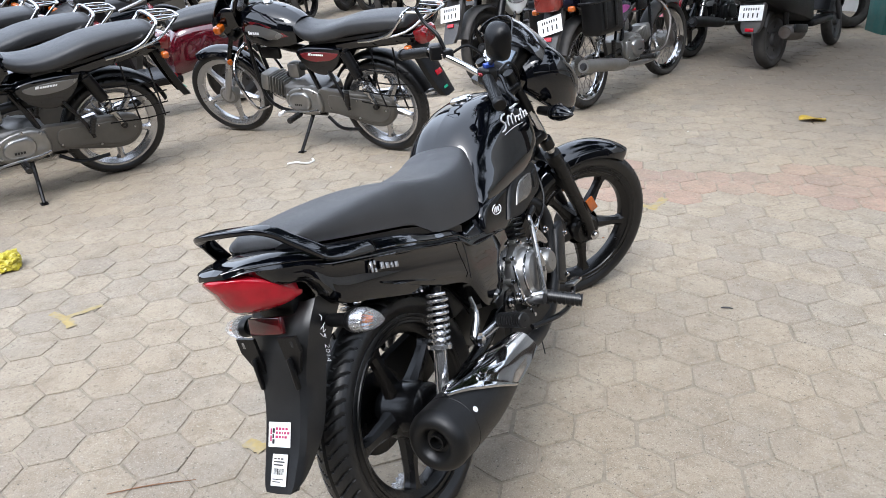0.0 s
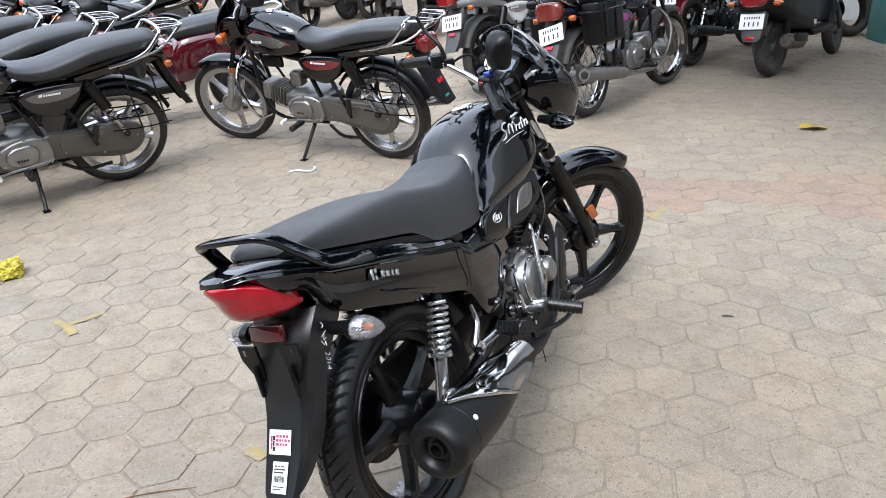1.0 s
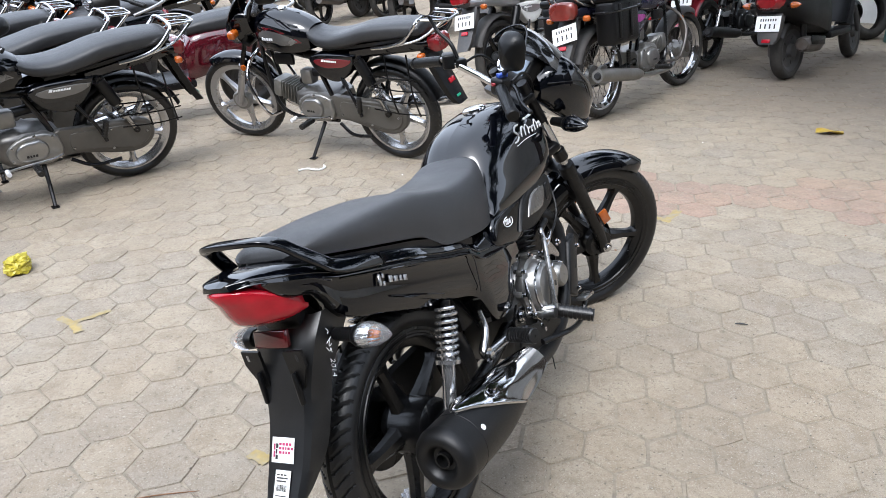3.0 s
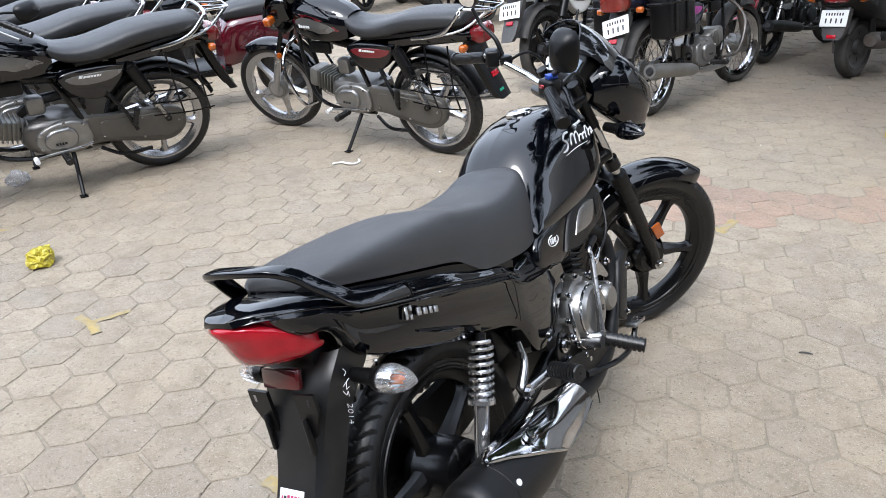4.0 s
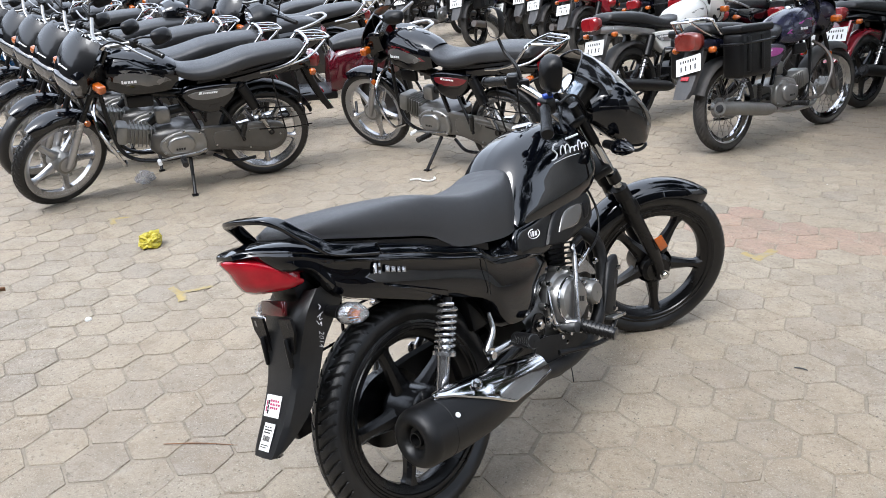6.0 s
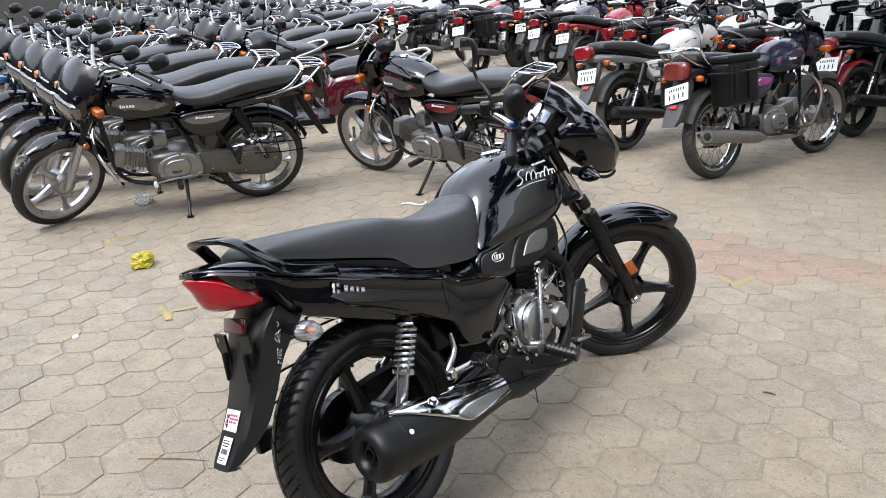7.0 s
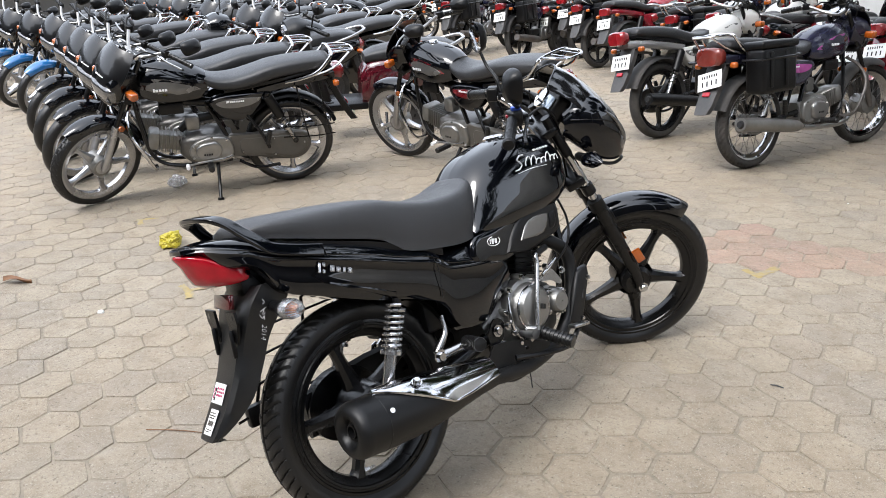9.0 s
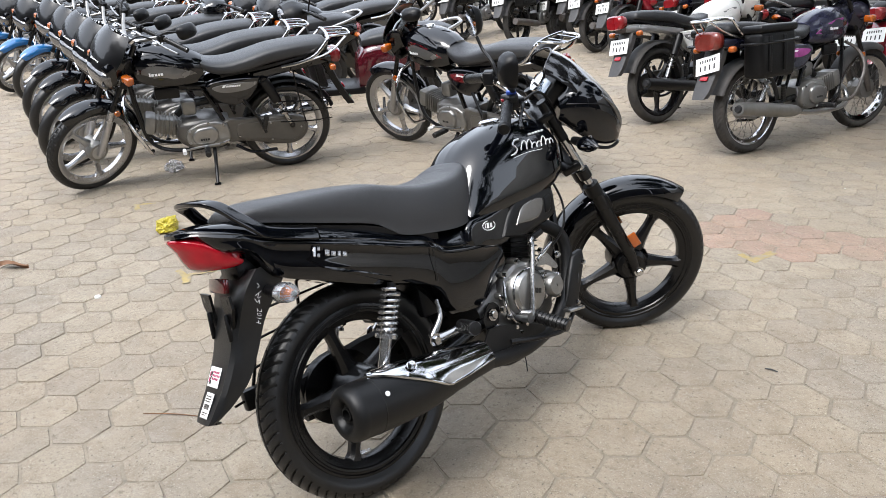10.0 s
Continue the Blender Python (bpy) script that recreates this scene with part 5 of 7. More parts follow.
        letter_blocks(sc, T((0.40 if s > 0 else 0.22, s * 0.1405, 0.652)) @ R(radians(180 if s > 0 else 0), 4, "Z"), (0.022, 0.013, 0.009, 0.013, 0.014, 0.014, 0.012, 0.01), 0.014, o.get("name", WHITEINK), "cover_lettering", 0.4)
    # tail lamp, mudguard, plate
    part("rear_mudguard", arc_guard((0, 0, 0.3), 0.352, 0.14, 158, 35, 0.03, 0.004, 18), o.get("guard", BLACKPL), g)
    up = o.get("tailup", 0.0)
    lampmesh = moved(body([(-0.385, [(0.0, 0.8), (0.05, 0.795), (0.062, 0.765), (0.05, 0.73), (0.0, 0.725)]), (-0.36, [(0.0, 0.81), (0.065, 0.805), (0.078, 0.768), (0.065, 0.725), (0.0, 0.72)]), (-0.31, [(0.0, 0.80), (0.06, 0.795), (0.07, 0.765), (0.06, 0.735), (0.0, 0.73)])], 3, 2), T((-1.2 * up, 0, up)) @ (T((-0.35, 0, 0.76)) @ Matrix.Diagonal((1, 1 + 2 * up + o.get("lampw", 0), 1 + 4 * up + o.get("lampw", 0), 1)) @ T((0.35, 0, -0.76))))
    part("tail_lamp", lampmesh, o.get("lamp", USEDLAMP), g, "red tail lamp")
    if up:
        part("lamp_bracket", tube([(-0.32, 0, 0.74), (-0.36, 0, 0.76 + up), (-0.38 - up, 0, 0.76 + up)], 0.03, 10), BLACKPL, g)
    fl = []
    for z, x, hw in ((0.735, -0.31, 0.075), (0.65, -0.345, 0.075), (0.56, -0.39, 0.07), (0.47, -0.44, 0.065), (0.42, -0.475, 0.05)):
        fl.append([Vector((x + 0.05, hw, z)), Vector((x + 0.01, hw, z)), Vector((x, hw * 0.8, z)), Vector((x, -hw * 0.8, z)), Vector((x + 0.01, -hw, z)), Vector((x + 0.05, -hw, z))])
    part("mudflap", shell(fl, 0.004), o.get("guard", BLACKPL), g)
    part("flap_reflector", box((0.01, 0.06, 0.03), T((-0.405, 0, 0.545)) @ R(radians(27), 4, "Y"), 0.003), RED, g, "small red reflector")
    if o.get("plate"):
        number_plate(g, T((-0.388, o.get("shift", 0.0), 0.632)) @ R(radians(18), 4, "Y") @ R(radians(o.get("roll", -3)), 4, "X"), 0.19, 0.115)
    else:
        part("sticker", box((0.002, 0.04, 0.014), T((-0.452, 0.02, 0.465)) @ R(radians(27), 4, "Y"), 0), mat_green, g, "small green sticker")
    # chrome rack behind the seat
    if o.get("rack", True):
        rk = part("grab_rail", tube([(0.02, 0.135, 0.745), (-0.1, 0.145, 0.765), (-0.2, 0.14, 0.80), (-0.27, 0.135, 0.87), (-0.295, 0.12, 0.905), (-0.3, 0.0, 0.915), (-0.295, -0.12, 0.905), (-0.27, -0.135, 0.87), (-0.2, -0.14, 0.80), (-0.1, -0.145, 0.765), (0.02, -0.135, 0.745)], 0.011, 8, 4), CHROME, g, "bright steel grab rail")
        part("rack_loop", tube([(-0.28, 0.1, 0.908), (-0.4, 0.095, 0.91), (-0.45, 0.06, 0.905), (-0.455, 0.0, 0.905), (-0.45, -0.06, 0.905), (-0.4, -0.095, 0.91), (-0.28, -0.1, 0.908)], 0.008, 8, 4), CHROME, rk)
        for y in (-0.04, 0.04):
            part("rack_bar", tube([(-0.3, y, 0.913), (-0.45, y, 0.905)], 0.006, 6), CHROME, rk)
        for s in (-1, 1):
            part("rack_strut", tube([(-0.43, s * 0.075, 0.9), (-0.3, s * 0.12, 0.81), (-0.12, s * 0.14, 0.765)], 0.008, 8, 3), CHROME, rk)
    # engine, chain case, muffler
    en = part("crankcase", body([(0.38, [(0.0, 0.40), (0.09, 0.395), (0.105, 0.34), (0.095, 0.26), (0.0, 0.25)]), (0.52, [(0.0, 0.44), (0.1, 0.43), (0.12, 0.35), (0.11, 0.24), (0.0, 0.23)]), (0.66, [(0.0, 0.43), (0.095, 0.42), (0.115, 0.36), (0.1, 0.26), (0.0, 0.25)]), (0.72, [(0.0, 0.40), (0.06, 0.395), (0.07, 0.35), (0.06, 0.3), (0.0, 0.29)])], 2, 2), o.get("engine", ENGINE), g, smooth=50)
    for s in (-1, 1):
        part("engine_cover", plate_poly([(0.40, 0.395), (0.47, 0.425), (0.58, 0.415), (0.655, 0.37), (0.665, 0.31), (0.62, 0.265), (0.5, 0.245), (0.42, 0.26), (0.385, 0.31)], s * 0.075, s * 0.135), o.get("cover", ENGLIGHT), en)
        part("magneto_cover", plate_poly([(0.5, 0.40), (0.59, 0.388), (0.63, 0.34), (0.605, 0.287), (0.52, 0.272), (0.47, 0.305), (0.465, 0.365)], s * 0.13, s * 0.155), o.get("cover", BRUSHED), en)
        bars(en, 0.0, 0, 0.0, [(0.012, 0.01, 0.01, 0.012)], T((0.525, s * 0.1562, 0.318)), INK, 0.013, 0.004, 0.001, "cover_mark")
        for x, z in ((0.43, 0.4), (0.52, 0.42), (0.64, 0.37), (0.645, 0.295), (0.55, 0.255), (0.41, 0.275)):
            bolt(en, (x, s * 0.137, z), (0, s, 0), 0.006, STEEL)
    part("cylinder", box((0.17, 0.1, 0.1), T((0.76, 0, 0.385)) @ R(radians(-12), 4, "Y"), 0.01), ENGLIGHT, en)
    for k in range(7):
        part("cooling_fin", box((0.006, 0.15, 0.12), T((0.69 + 0.022 * k, 0, 0.372 + 0.005 * k)) @ R(radians(-12), 4, "Y"), 0.002, seg=1), ENGLIGHT, en)
    part("cylinder_head", box((0.07, 0.14, 0.12), T((0.87, 0, 0.412)) @ R(radians(-12), 4, "Y"), 0.02), ENGLIGHT, en)
    part("backbone", tube([(0.95, 0, 0.76), (0.75, 0, 0.66), (0.5, 0, 0.62), (0.3, 0, 0.6)], 0.03, 10), BLACKMETAL, g)
    part("intake", tube([(0.7, 0, 0.45), (0.62, 0.01, 0.51), (0.5, 0.01, 0.53), (0.4, 0, 0.54)], [0.022, 0.03, 0.028, 0.045], 12), MATTE, en)
    part("carburettor", box((0.09, 0.08, 0.1), T((0.62, 0.02, 0.5)), 0.02), ENGLIGHT, en)
    for s in (-1, 1):
        part("air_box", box((0.15, 0.03, 0.075), T((0.735, s * 0.085, 0.625)), 0.014), BLACKPL, g)
        part("down_tube", tube([(0.52, s * 0.06, 0.62), (0.45, s * 0.075, 0.48), (0.38, s * 0.08, 0.3)], 0.015, 8), BLACKMETAL, g)
        part("frame_tube", tube([(0.95, s * 0.03, 0.72), (0.93, s * 0.05, 0.5), (0.88, s * 0.06, 0.3), (0.72, s * 0.07, 0.23), (0.4, s * 0.08, 0.24)], 0.013, 8), BLACKMETAL, g)
    if o.get("case", True):
        cs = [(-0.13, 0.33), (-0.12, 0.27), (-0.06, 0.215), (0.05, 0.205), (0.3, 0.26), (0.42, 0.275), (0.42, 0.405), (0.3, 0.41), (0.05, 0.405), (-0.06, 0.395), (-0.11, 0.37)]
        cc = part("chain_case", plate_poly(cs, 0.07, 0.112), CHAINCASE, g, "olive grey chain case")
        part("case_panel", plate_poly([(0.02 + (x - 0.1) * 0.8 + 0.06, 0.312 + (z - 0.312) * 0.72) for x, z in cs], 0.11, 0.118), CHAINCASE, cc)
        for x, z in ((-0.08, 0.32), (0.12, 0.255), (0.12, 0.37), (0.33, 0.3)):
            bolt(cc, (x, 0.118, z), (0, 1, 0), 0.006)
    for s in (-1, 1):
        part("swing_arm", tube([(-0.03, s * 0.1, 0.3), (0.42, s * 0.08, 0.34)], [0.015, 0.02], 8), BLACKMETAL, g)
        coil(g, (0.14, s * 0.125, 0.665), (-0.02, s * 0.122, 0.345), 0.024, 0.005, 7, STEEL, 0.45)
        part("peg_bar", tube([(0.28, s * 0.13, 0.55), (0.2, s * 0.15, 0.42), (0.16, s * 0.155, 0.32)], 0.01, 8), BLACKMETAL, g)
        ribbed(g, (0.17, s * 0.155, 0.35), (0.15, s * 0.17, 0.44), 0.017, 5, RUBBER, "rear_peg")
        ribbed(g, (0.55, s * 0.16, 0.262), (0.55, s * 0.275, 0.262), 0.019, 6, RUBBER, "foot_peg")
    part("exhaust_pipe", tube([(0.88, -0.03, 0.38), (0.95, -0.06, 0.33), (0.93, -0.1, 0.25), (0.8, -0.13, 0.21), (0.5, -0.155, 0.22), (0.3, -0.165, 0.25)], 0.018, 10), o.get("pipe", CHROME), g)
    part("muffler", tube([(0.32, -0.165, 0.25), (0.22, -0.175, 0.265), (-0.1, -0.195, 0.315), (-0.32, -0.205, 0.345)], [0.024, 0.042, 0.046, 0.043], 18), o.get("muffler", CHROME), g)
    part("muffler_end", tube([(-0.315, -0.205, 0.344), (-0.335, -0.206, 0.347)], [0.03, 0.02], 14), INK, g)
    part("gear_lever", tube([(0.68, 0.16, 0.26), (0.6, 0.17, 0.275), (0.47, 0.17, 0.285), (0.4, 0.165, 0.3)], 0.007, 8), STEEL, g)
    part("lever_toe", tube([(0.69, 0.15, 0.258), (0.69, 0.2, 0.258)], 0.013, 10), WHITEINK, g)
    part("side_stand", tube([(0.5, 0.1, 0.23), (0.51, 0.19, 0.13), (0.52, 0.262, 0.05)], [0.013, 0.011, 0.011], 8), BLACKMETAL, g)
    part("stand_foot", box((0.04, 0.045, 0.008), T((0.52, 0.262, 0.046)) @ R(radians(9), 4, "X"), 0.003), BLACKMETAL, g)
    part("centre_stand", tube([(0.36, 0.12, 0.24), (0.25, 0.15, 0.19), (0.1, 0.16, 0.2)], 0.011, 8), BLACKMETAL, g)
    if o.get("saree", True):
        for i, z in enumerate((0.37, 0.44, 0.51, 0.58)):
            part("guard_wire", tube([(-0.29, 0.14, z), (-0.14, 0.17, z + 0.005), (0.06, 0.15, z + 0.01)], 0.004, 6, 3), BLACKMETAL, g)
        for x in (-0.23, -0.08):
            part("guard_stay", tube([(x - 0.03, 0.15, 0.36), (x, 0.16, 0.5), (x + 0.03, 0.13, 0.72)], 0.005, 6, 3), BLACKMETAL, g)
    # front end
    for s in (-1, 1):
        part("fork_leg", moved(tube([(WB + 0.005, s * 0.07, 0.28), (WB - 0.03, s * 0.074, 0.36), (1.12, s * 0.078, 0.57)], [0.016, 0.022, 0.023], 12), S), o.get("fork", ALLOY), g)
        part("fork_tube", moved(tube([(1.125, s * 0.078, 0.56), (0.92, s * 0.085, 0.97)], 0.016, 10), S), o.get("forktop", BLACKMETAL), g)
        ind = part("turn_signal", moved(tube([(1.02, s * 0.09, 0.81), (1.04, s * 0.145, 0.815)], 0.01, 8), S), BLACKPL, g)
        part("lens", moved(box((0.05, 0.075, 0.05), T((1.045, s * 0.175, 0.815)), 0.014, seg=3), S), ORANGE, ind, "orange lens")
        ind = part("turn_signal", tube([(-0.3, s * 0.08, 0.72), (-0.3, s * 0.12, 0.72)], 0.01, 8), BLACKPL, g)
        part("lens", box((0.042, 0.05, 0.04), T((-0.31, s * 0.145, 0.72)), 0.015, seg=3), ORANGE, ind, "orange lens")
        part("fork_reflector", moved(lathe([(0.001, s * 0.012), (0.018, s * 0.011), (0.02, 0)], 14, (1.1, s * 0.1, 0.56)), S), ORANGE, g)
    part("fork_clamp", moved(box((0.06, 0.2, 0.03), T((1.03, 0, 0.72)) @ R(radians(-26), 4, "Y"), 0.01), S), BLACKMETAL, g)
    part("front_fender", arc_guard((WB, 0, 0.298), 0.336, 0.12, 58, 176, 0.05, 0.003, 20, S, 0.3), o.get("fender", paint), g)
    part("drum_plate", moved(lathe([(0.02, 0.062), (0.06, 0.06), (0.068, 0.05), (0.068, -0.05), (0.06, -0.06), (0.02, -0.062)], 24, (WB, 0, 0.298)), S), ENGLIGHT, g)
    if o.get("cowl", True):
        cw = [(0.93, [(0.0, 0.965), (0.07, 0.96), (0.09, 0.93), (0.08, 0.85), (0.05, 0.82), (0.0, 0.81)]), (1.0, [(0.0, 0.99), (0.075, 0.98), (0.105, 0.94), (0.1, 0.85), (0.07, 0.79), (0.0, 0.775)]), (1.06, [(0.0, 0.965), (0.075, 0.955), (0.108, 0.92), (0.104, 0.84), (0.075, 0.765), (0.0, 0.75)]), (1.1, [(0.0, 0.905), (0.07, 0.9), (0.09, 0.875), (0.086, 0.82), (0.06, 0.765), (0.0, 0.752)])]
        N = S @ T((0.03, 0, -0.045)) @ Matrix.Diagonal((1, 1.16, 1, 1))
        co = part("headlamp_cowl", moved(body(cw, 3, 3), N), o.get("cowlmat", paint), g)
        fs = [[Vector((x - 0.042 * u * u, hw * u, z - 0.01 * u * u)) for u in [(k / 6 - 1) for k in range(13)]] for x, z, hw in ((1.112, 0.89, 0.098), (1.088, 0.945, 0.122), (1.052, 1.0, 0.124), (1.008, 1.055, 0.112), (0.972, 1.09, 0.09))]
        part("flyscreen", moved(shell(smooth_rings(fs, 2), 0.004), N), o.get("screen", FLYSCREEN), co, "black flyscreen")
        part("headlamp", moved(body([(1.03, [(0.0, 0.9), (0.09, 0.895), (0.106, 0.86), (0.082, 0.775), (0.0, 0.765)]), (1.092, [(0.0, 0.89), (0.084, 0.885), (0.097, 0.853), (0.074, 0.782), (0.0, 0.772)]), (1.116, [(0.0, 0.878), (0.064, 0.872), (0.075, 0.846), (0.054, 0.798), (0.0, 0.79)]), (1.124, [(0.0, 0.862), (0.04, 0.858), (0.046, 0.842), (0.034, 0.815), (0.0, 0.81)])], 3, 3), N), CLEAR, co, "clear headlamp")
        letter_blocks(co, N @ T((1.097, -0.045, 0.935)) @ R(radians(90), 4, "Z") @ R(radians(-28), 4, "X"), (0.016, 0.01, 0.012, 0.014, 0.012), 0.012, WHITEINK, "cowl_lettering", 0.3)
        part("dial", moved(lathe([(0.001, 0.0), (0.036, 0.0), (0.04, 0.006), (0.042, -0.02)], 18, axis="z"), S @ T((0.925, 0.045, 0.99)) @ R(radians(-38), 4, "Y")), CHROME, co)
        part("dial", moved(lathe([(0.001, 0.0), (0.036, 0.0), (0.04, 0.006), (0.042, -0.02)], 18, axis="z"), S @ T((0.925, -0.045, 0.99)) @ R(radians(-38), 4, "Y")), CHROME, co)
    else:
        co = part("headlamp_shell", moved(lathe([(0.003, -0.1), (0.05, -0.09), (0.085, -0.04), (0.09, 0.0), (0.085, 0.012), (0.06, 0.02), (0.002, 0.026)], 22, axis="x"), S @ T((1.06, 0, 0.83))), o.get("cowlmat", paint), g)
    hy = o.get("bar", 0.0)
    half = [(0.74, 0.35, 1.005 + hy), (0.77, 0.25, 1.02 + hy), (0.81, 0.18, 1.03 + hy), (0.87, 0.1, 0.99 + hy), (0.9, 0.04, 0.97)]
    part("handlebar", moved(tube([(x, -y, z) for x, y, z in half] + [(0.902, 0, 0.965)] + [(x, y, z) for x, y, z in reversed(half)], 0.011, 8, 4), S), BRUSHED, g, "steel handlebar")
    for s in (-1, 1):
        ribbed(g, (0.788, s * 0.21, 1.024 + hy), (0.738, s * 0.345, 1.003 + hy), 0.0165, 7, RUBBER, "grip", S)
        part("switch_housing", moved(box((0.04, 0.045, 0.045), T((0.805, s * 0.185, 1.028 + hy)), 0.009), S), BLACKPL, g)
        part("lever", moved(tube([(0.85, s * 0.17, 1.018 + hy), (0.835, s * 0.25, 1.01 + hy), (0.8, s * 0.34, 0.995 + hy)], 0.006, 6, 3), S), STEEL, g)
        part("lever_knob", moved(lathe([(0.001, -0.008), (0.006, -0.005), (0.008, 0), (0.006, 0.005), (0.001, 0.008)], 8, (0.799, s * 0.342, 0.995 + hy)), S), BLACKMETAL, g)
        part("cable", moved(tube([(0.85, s * 0.16, 1.02 + hy), (0.93, s * 0.14, 1.05), (1.0, s * 0.08, 0.95), (0.98, s * 0.05, 0.75)], 0.005, 6, 3), S), BLACKPL, g)
        if o.get("mirrors", True):
            part("mirror_stalk", moved(tube([(0.82, s * 0.185, 1.04 + hy), (0.79, s * 0.22, 1.075 + hy), (0.735, s * 0.25, 1.075 + hy)], 0.0065, 8, 3), S), BLACKPL, g)
            mirror_head(g, (0.68, s * 0.262, 1.07 + hy), S, (0.1, -0.82, -0.55), (0.072, 0.046))
    if o.get("leg", True):
        for s in (-1, 1):
            part("leg_guard", tube([(0.97, s * 0.04, 0.66), (1.0, s * 0.12, 0.6), (0.985, s * 0.19, 0.5), (0.93, s * 0.205, 0.38), (0.885, s * 0.17, 0.27), (0.88, s * 0.07, 0.25)], 0.011, 8, 4), o.get("guardmat", CHROME), g, "bright steel leg guard")
    if o.get("boxes"):
        for s in (-1, 1):
            bx = part("side_box", box((0.33, 0.15, 0.29), T((-0.05, s * 0.215, 0.665)), 0.03, seg=3), BLACKPL, g, "black plastic side box", smooth=50)
            part("box_lid", box((0.345, 0.165, 0.05), T((-0.05, s * 0.213, 0.825)), 0.018, seg=3), BLACKPL, bx)
            for x in (-0.14, 0.0):
                part("box_rib", box((0.03, 0.012, 0.22), T((x, s * 0.293, 0.67)), 0.004), BLACKPL, bx)
            part("box_bar", tube([(-0.25, s * 0.16, 0.74), (-0.24, s * 0.3, 0.74), (0.12, s * 0.305, 0.745), (0.14, s * 0.16, 0.75)], 0.008, 8, 3), BLACKMETAL, bx)
    return g


mat_green = mat("green_sticker", (0.01725, 0.2875, 0.161), 0.4)


# ---- scooters ----
def scooter(m, label, o, group=""):
    g = thing("scooter", m, label, "scooter", group)
    T = Matrix.Translation
    R = Matrix.Rotation
    WB = 1.23
    S = steer(WB, 0.235, o.get("turn", 0))
    wheel(g, (0, 0, 0.235), 0.235, 0.092, "disc", Matrix(), o.get("tyre", DUSTRUB), o.get("rim", DUSTPL))
    wheel(g, (WB, 0, 0.235), 0.235, 0.088, "disc", S, o.get("tyre", DUSTRUB), o.get("rim", DUSTPL))
    paint = o["paint"]
    part("rear_body", body([(-0.36, [(0.0, 0.68), (0.06, 0.675), (0.075, 0.64), (0.05, 0.59), (0.0, 0.58)]), (-0.28, [(0.0, 0.73), (0.12, 0.715), (0.155, 0.65), (0.12, 0.56), (0.0, 0.55)]), (-0.05, [(0.0, 0.72), (0.15, 0.7), (0.19, 0.6), (0.165, 0.46), (0.0, 0.45)]), (0.2, [(0.0, 0.7), (0.14, 0.68), (0.18, 0.58), (0.16, 0.40), (0.0, 0.39)]), (0.42, [(0.0, 0.66), (0.12, 0.64), (0.155, 0.52), (0.14, 0.34), (0.0, 0.33)]), (0.5, [(0.0, 0.56), (0.1, 0.55), (0.125, 0.45), (0.12, 0.32), (0.0, 0.31)])], 4, 3), paint, g)
    part("seat", body([(-0.33, [(0.0, 0.76), (0.07, 0.75), (0.08, 0.725), (0.07, 0.70), (0.0, 0.69)]), (-0.2, [(0.0, 0.80), (0.11, 0.785), (0.13, 0.745), (0.12, 0.70), (0.0, 0.69)]), (0.1, [(0.0, 0.79), (0.12, 0.775), (0.145, 0.735), (0.135, 0.68), (0.0, 0.67)]), (0.35, [(0.0, 0.755), (0.1, 0.745), (0.125, 0.71), (0.11, 0.66), (0.0, 0.65)]), (0.46, [(0.0, 0.71), (0.07, 0.705), (0.085, 0.69), (0.08, 0.65), (0.0, 0.64)])], 4, 3), PARKSEAT, g, "black seat")
    part("tail_lamp", body([(-0.385, [(0.0, 0.69), (0.05, 0.685), (0.07, 0.655), (0.05, 0.62), (0.0, 0.61)]), (-0.345, [(0.0, 0.71), (0.085, 0.70), (0.11, 0.655), (0.08, 0.60), (0.0, 0.59)]), (-0.29, [(0.0, 0.70), (0.11, 0.69), (0.14, 0.65), (0.1, 0.6), (0.0, 0.59)])], 3, 2), USEDLAMP, g, "red tail lamp")
    part("grab_rail", tube([(-0.05, 0.15, 0.70), (-0.25, 0.15, 0.76), (-0.38, 0.08, 0.80), (-0.4, 0, 0.80), (-0.38, -0.08, 0.80), (-0.25, -0.15, 0.76), (-0.05, -0.15, 0.70)], 0.014, 10), o.get("rail", SILVERPAINT), g)
    fl = []
    for z, x, hw in ((0.6, -0.3, 0.09), (0.52, -0.325, 0.095), (0.44, -0.35, 0.09), (0.37, -0.37, 0.08), (0.335, -0.38, 0.06)):
        fl.append([Vector((x + 0.06, hw, z)), Vector((x + 0.01, hw, z)), Vector((x, hw * 0.8, z)), Vector((x, -hw * 0.8, z)), Vector((x + 0.01, -hw, z)), Vector((x + 0.06, -hw, z))])
    part("mudflap", shell(fl, 0.004), DUSTPL, g)
    number_plate(g, T((-0.352, 0, 0.49)) @ R(radians(15), 4, "Y"), 0.2, 0.12)
    part("flap_reflector", box((0.01, 0.07, 0.028), T((-0.374, 0, 0.36)) @ R(radians(15), 4, "Y"), 0.003), RED, g)
    part("rear_mudguard", arc_guard((0, 0, 0.235), 0.275, 0.13, 150, 30, 0.03, 0.004, 14), DUSTPL, g)
    part("engine_block", box((0.36, 0.12, 0.16), T((0.16, 0.11, 0.25)), 0.03), RUSTY, g)
    mu = part("muffler", tube([(-0.14, -0.18, 0.30), (-0.1, -0.18, 0.30), (0.12, -0.17, 0.27), (0.24, -0.15, 0.24)], [0.045, 0.062, 0.06, 0.03], 18), RUSTY, g)
    part("muffler_guard", box((0.24, 0.02, 0.07), T((0.02, -0.238, 0.315)) @ R(radians(8), 4, "Y"), 0.009), BLACKPL, mu)
    part("exhaust_pipe", tube([(0.24, -0.15, 0.24), (0.36, -0.1, 0.2), (0.42, -0.03, 0.24)], 0.016, 10), RUSTY, g)
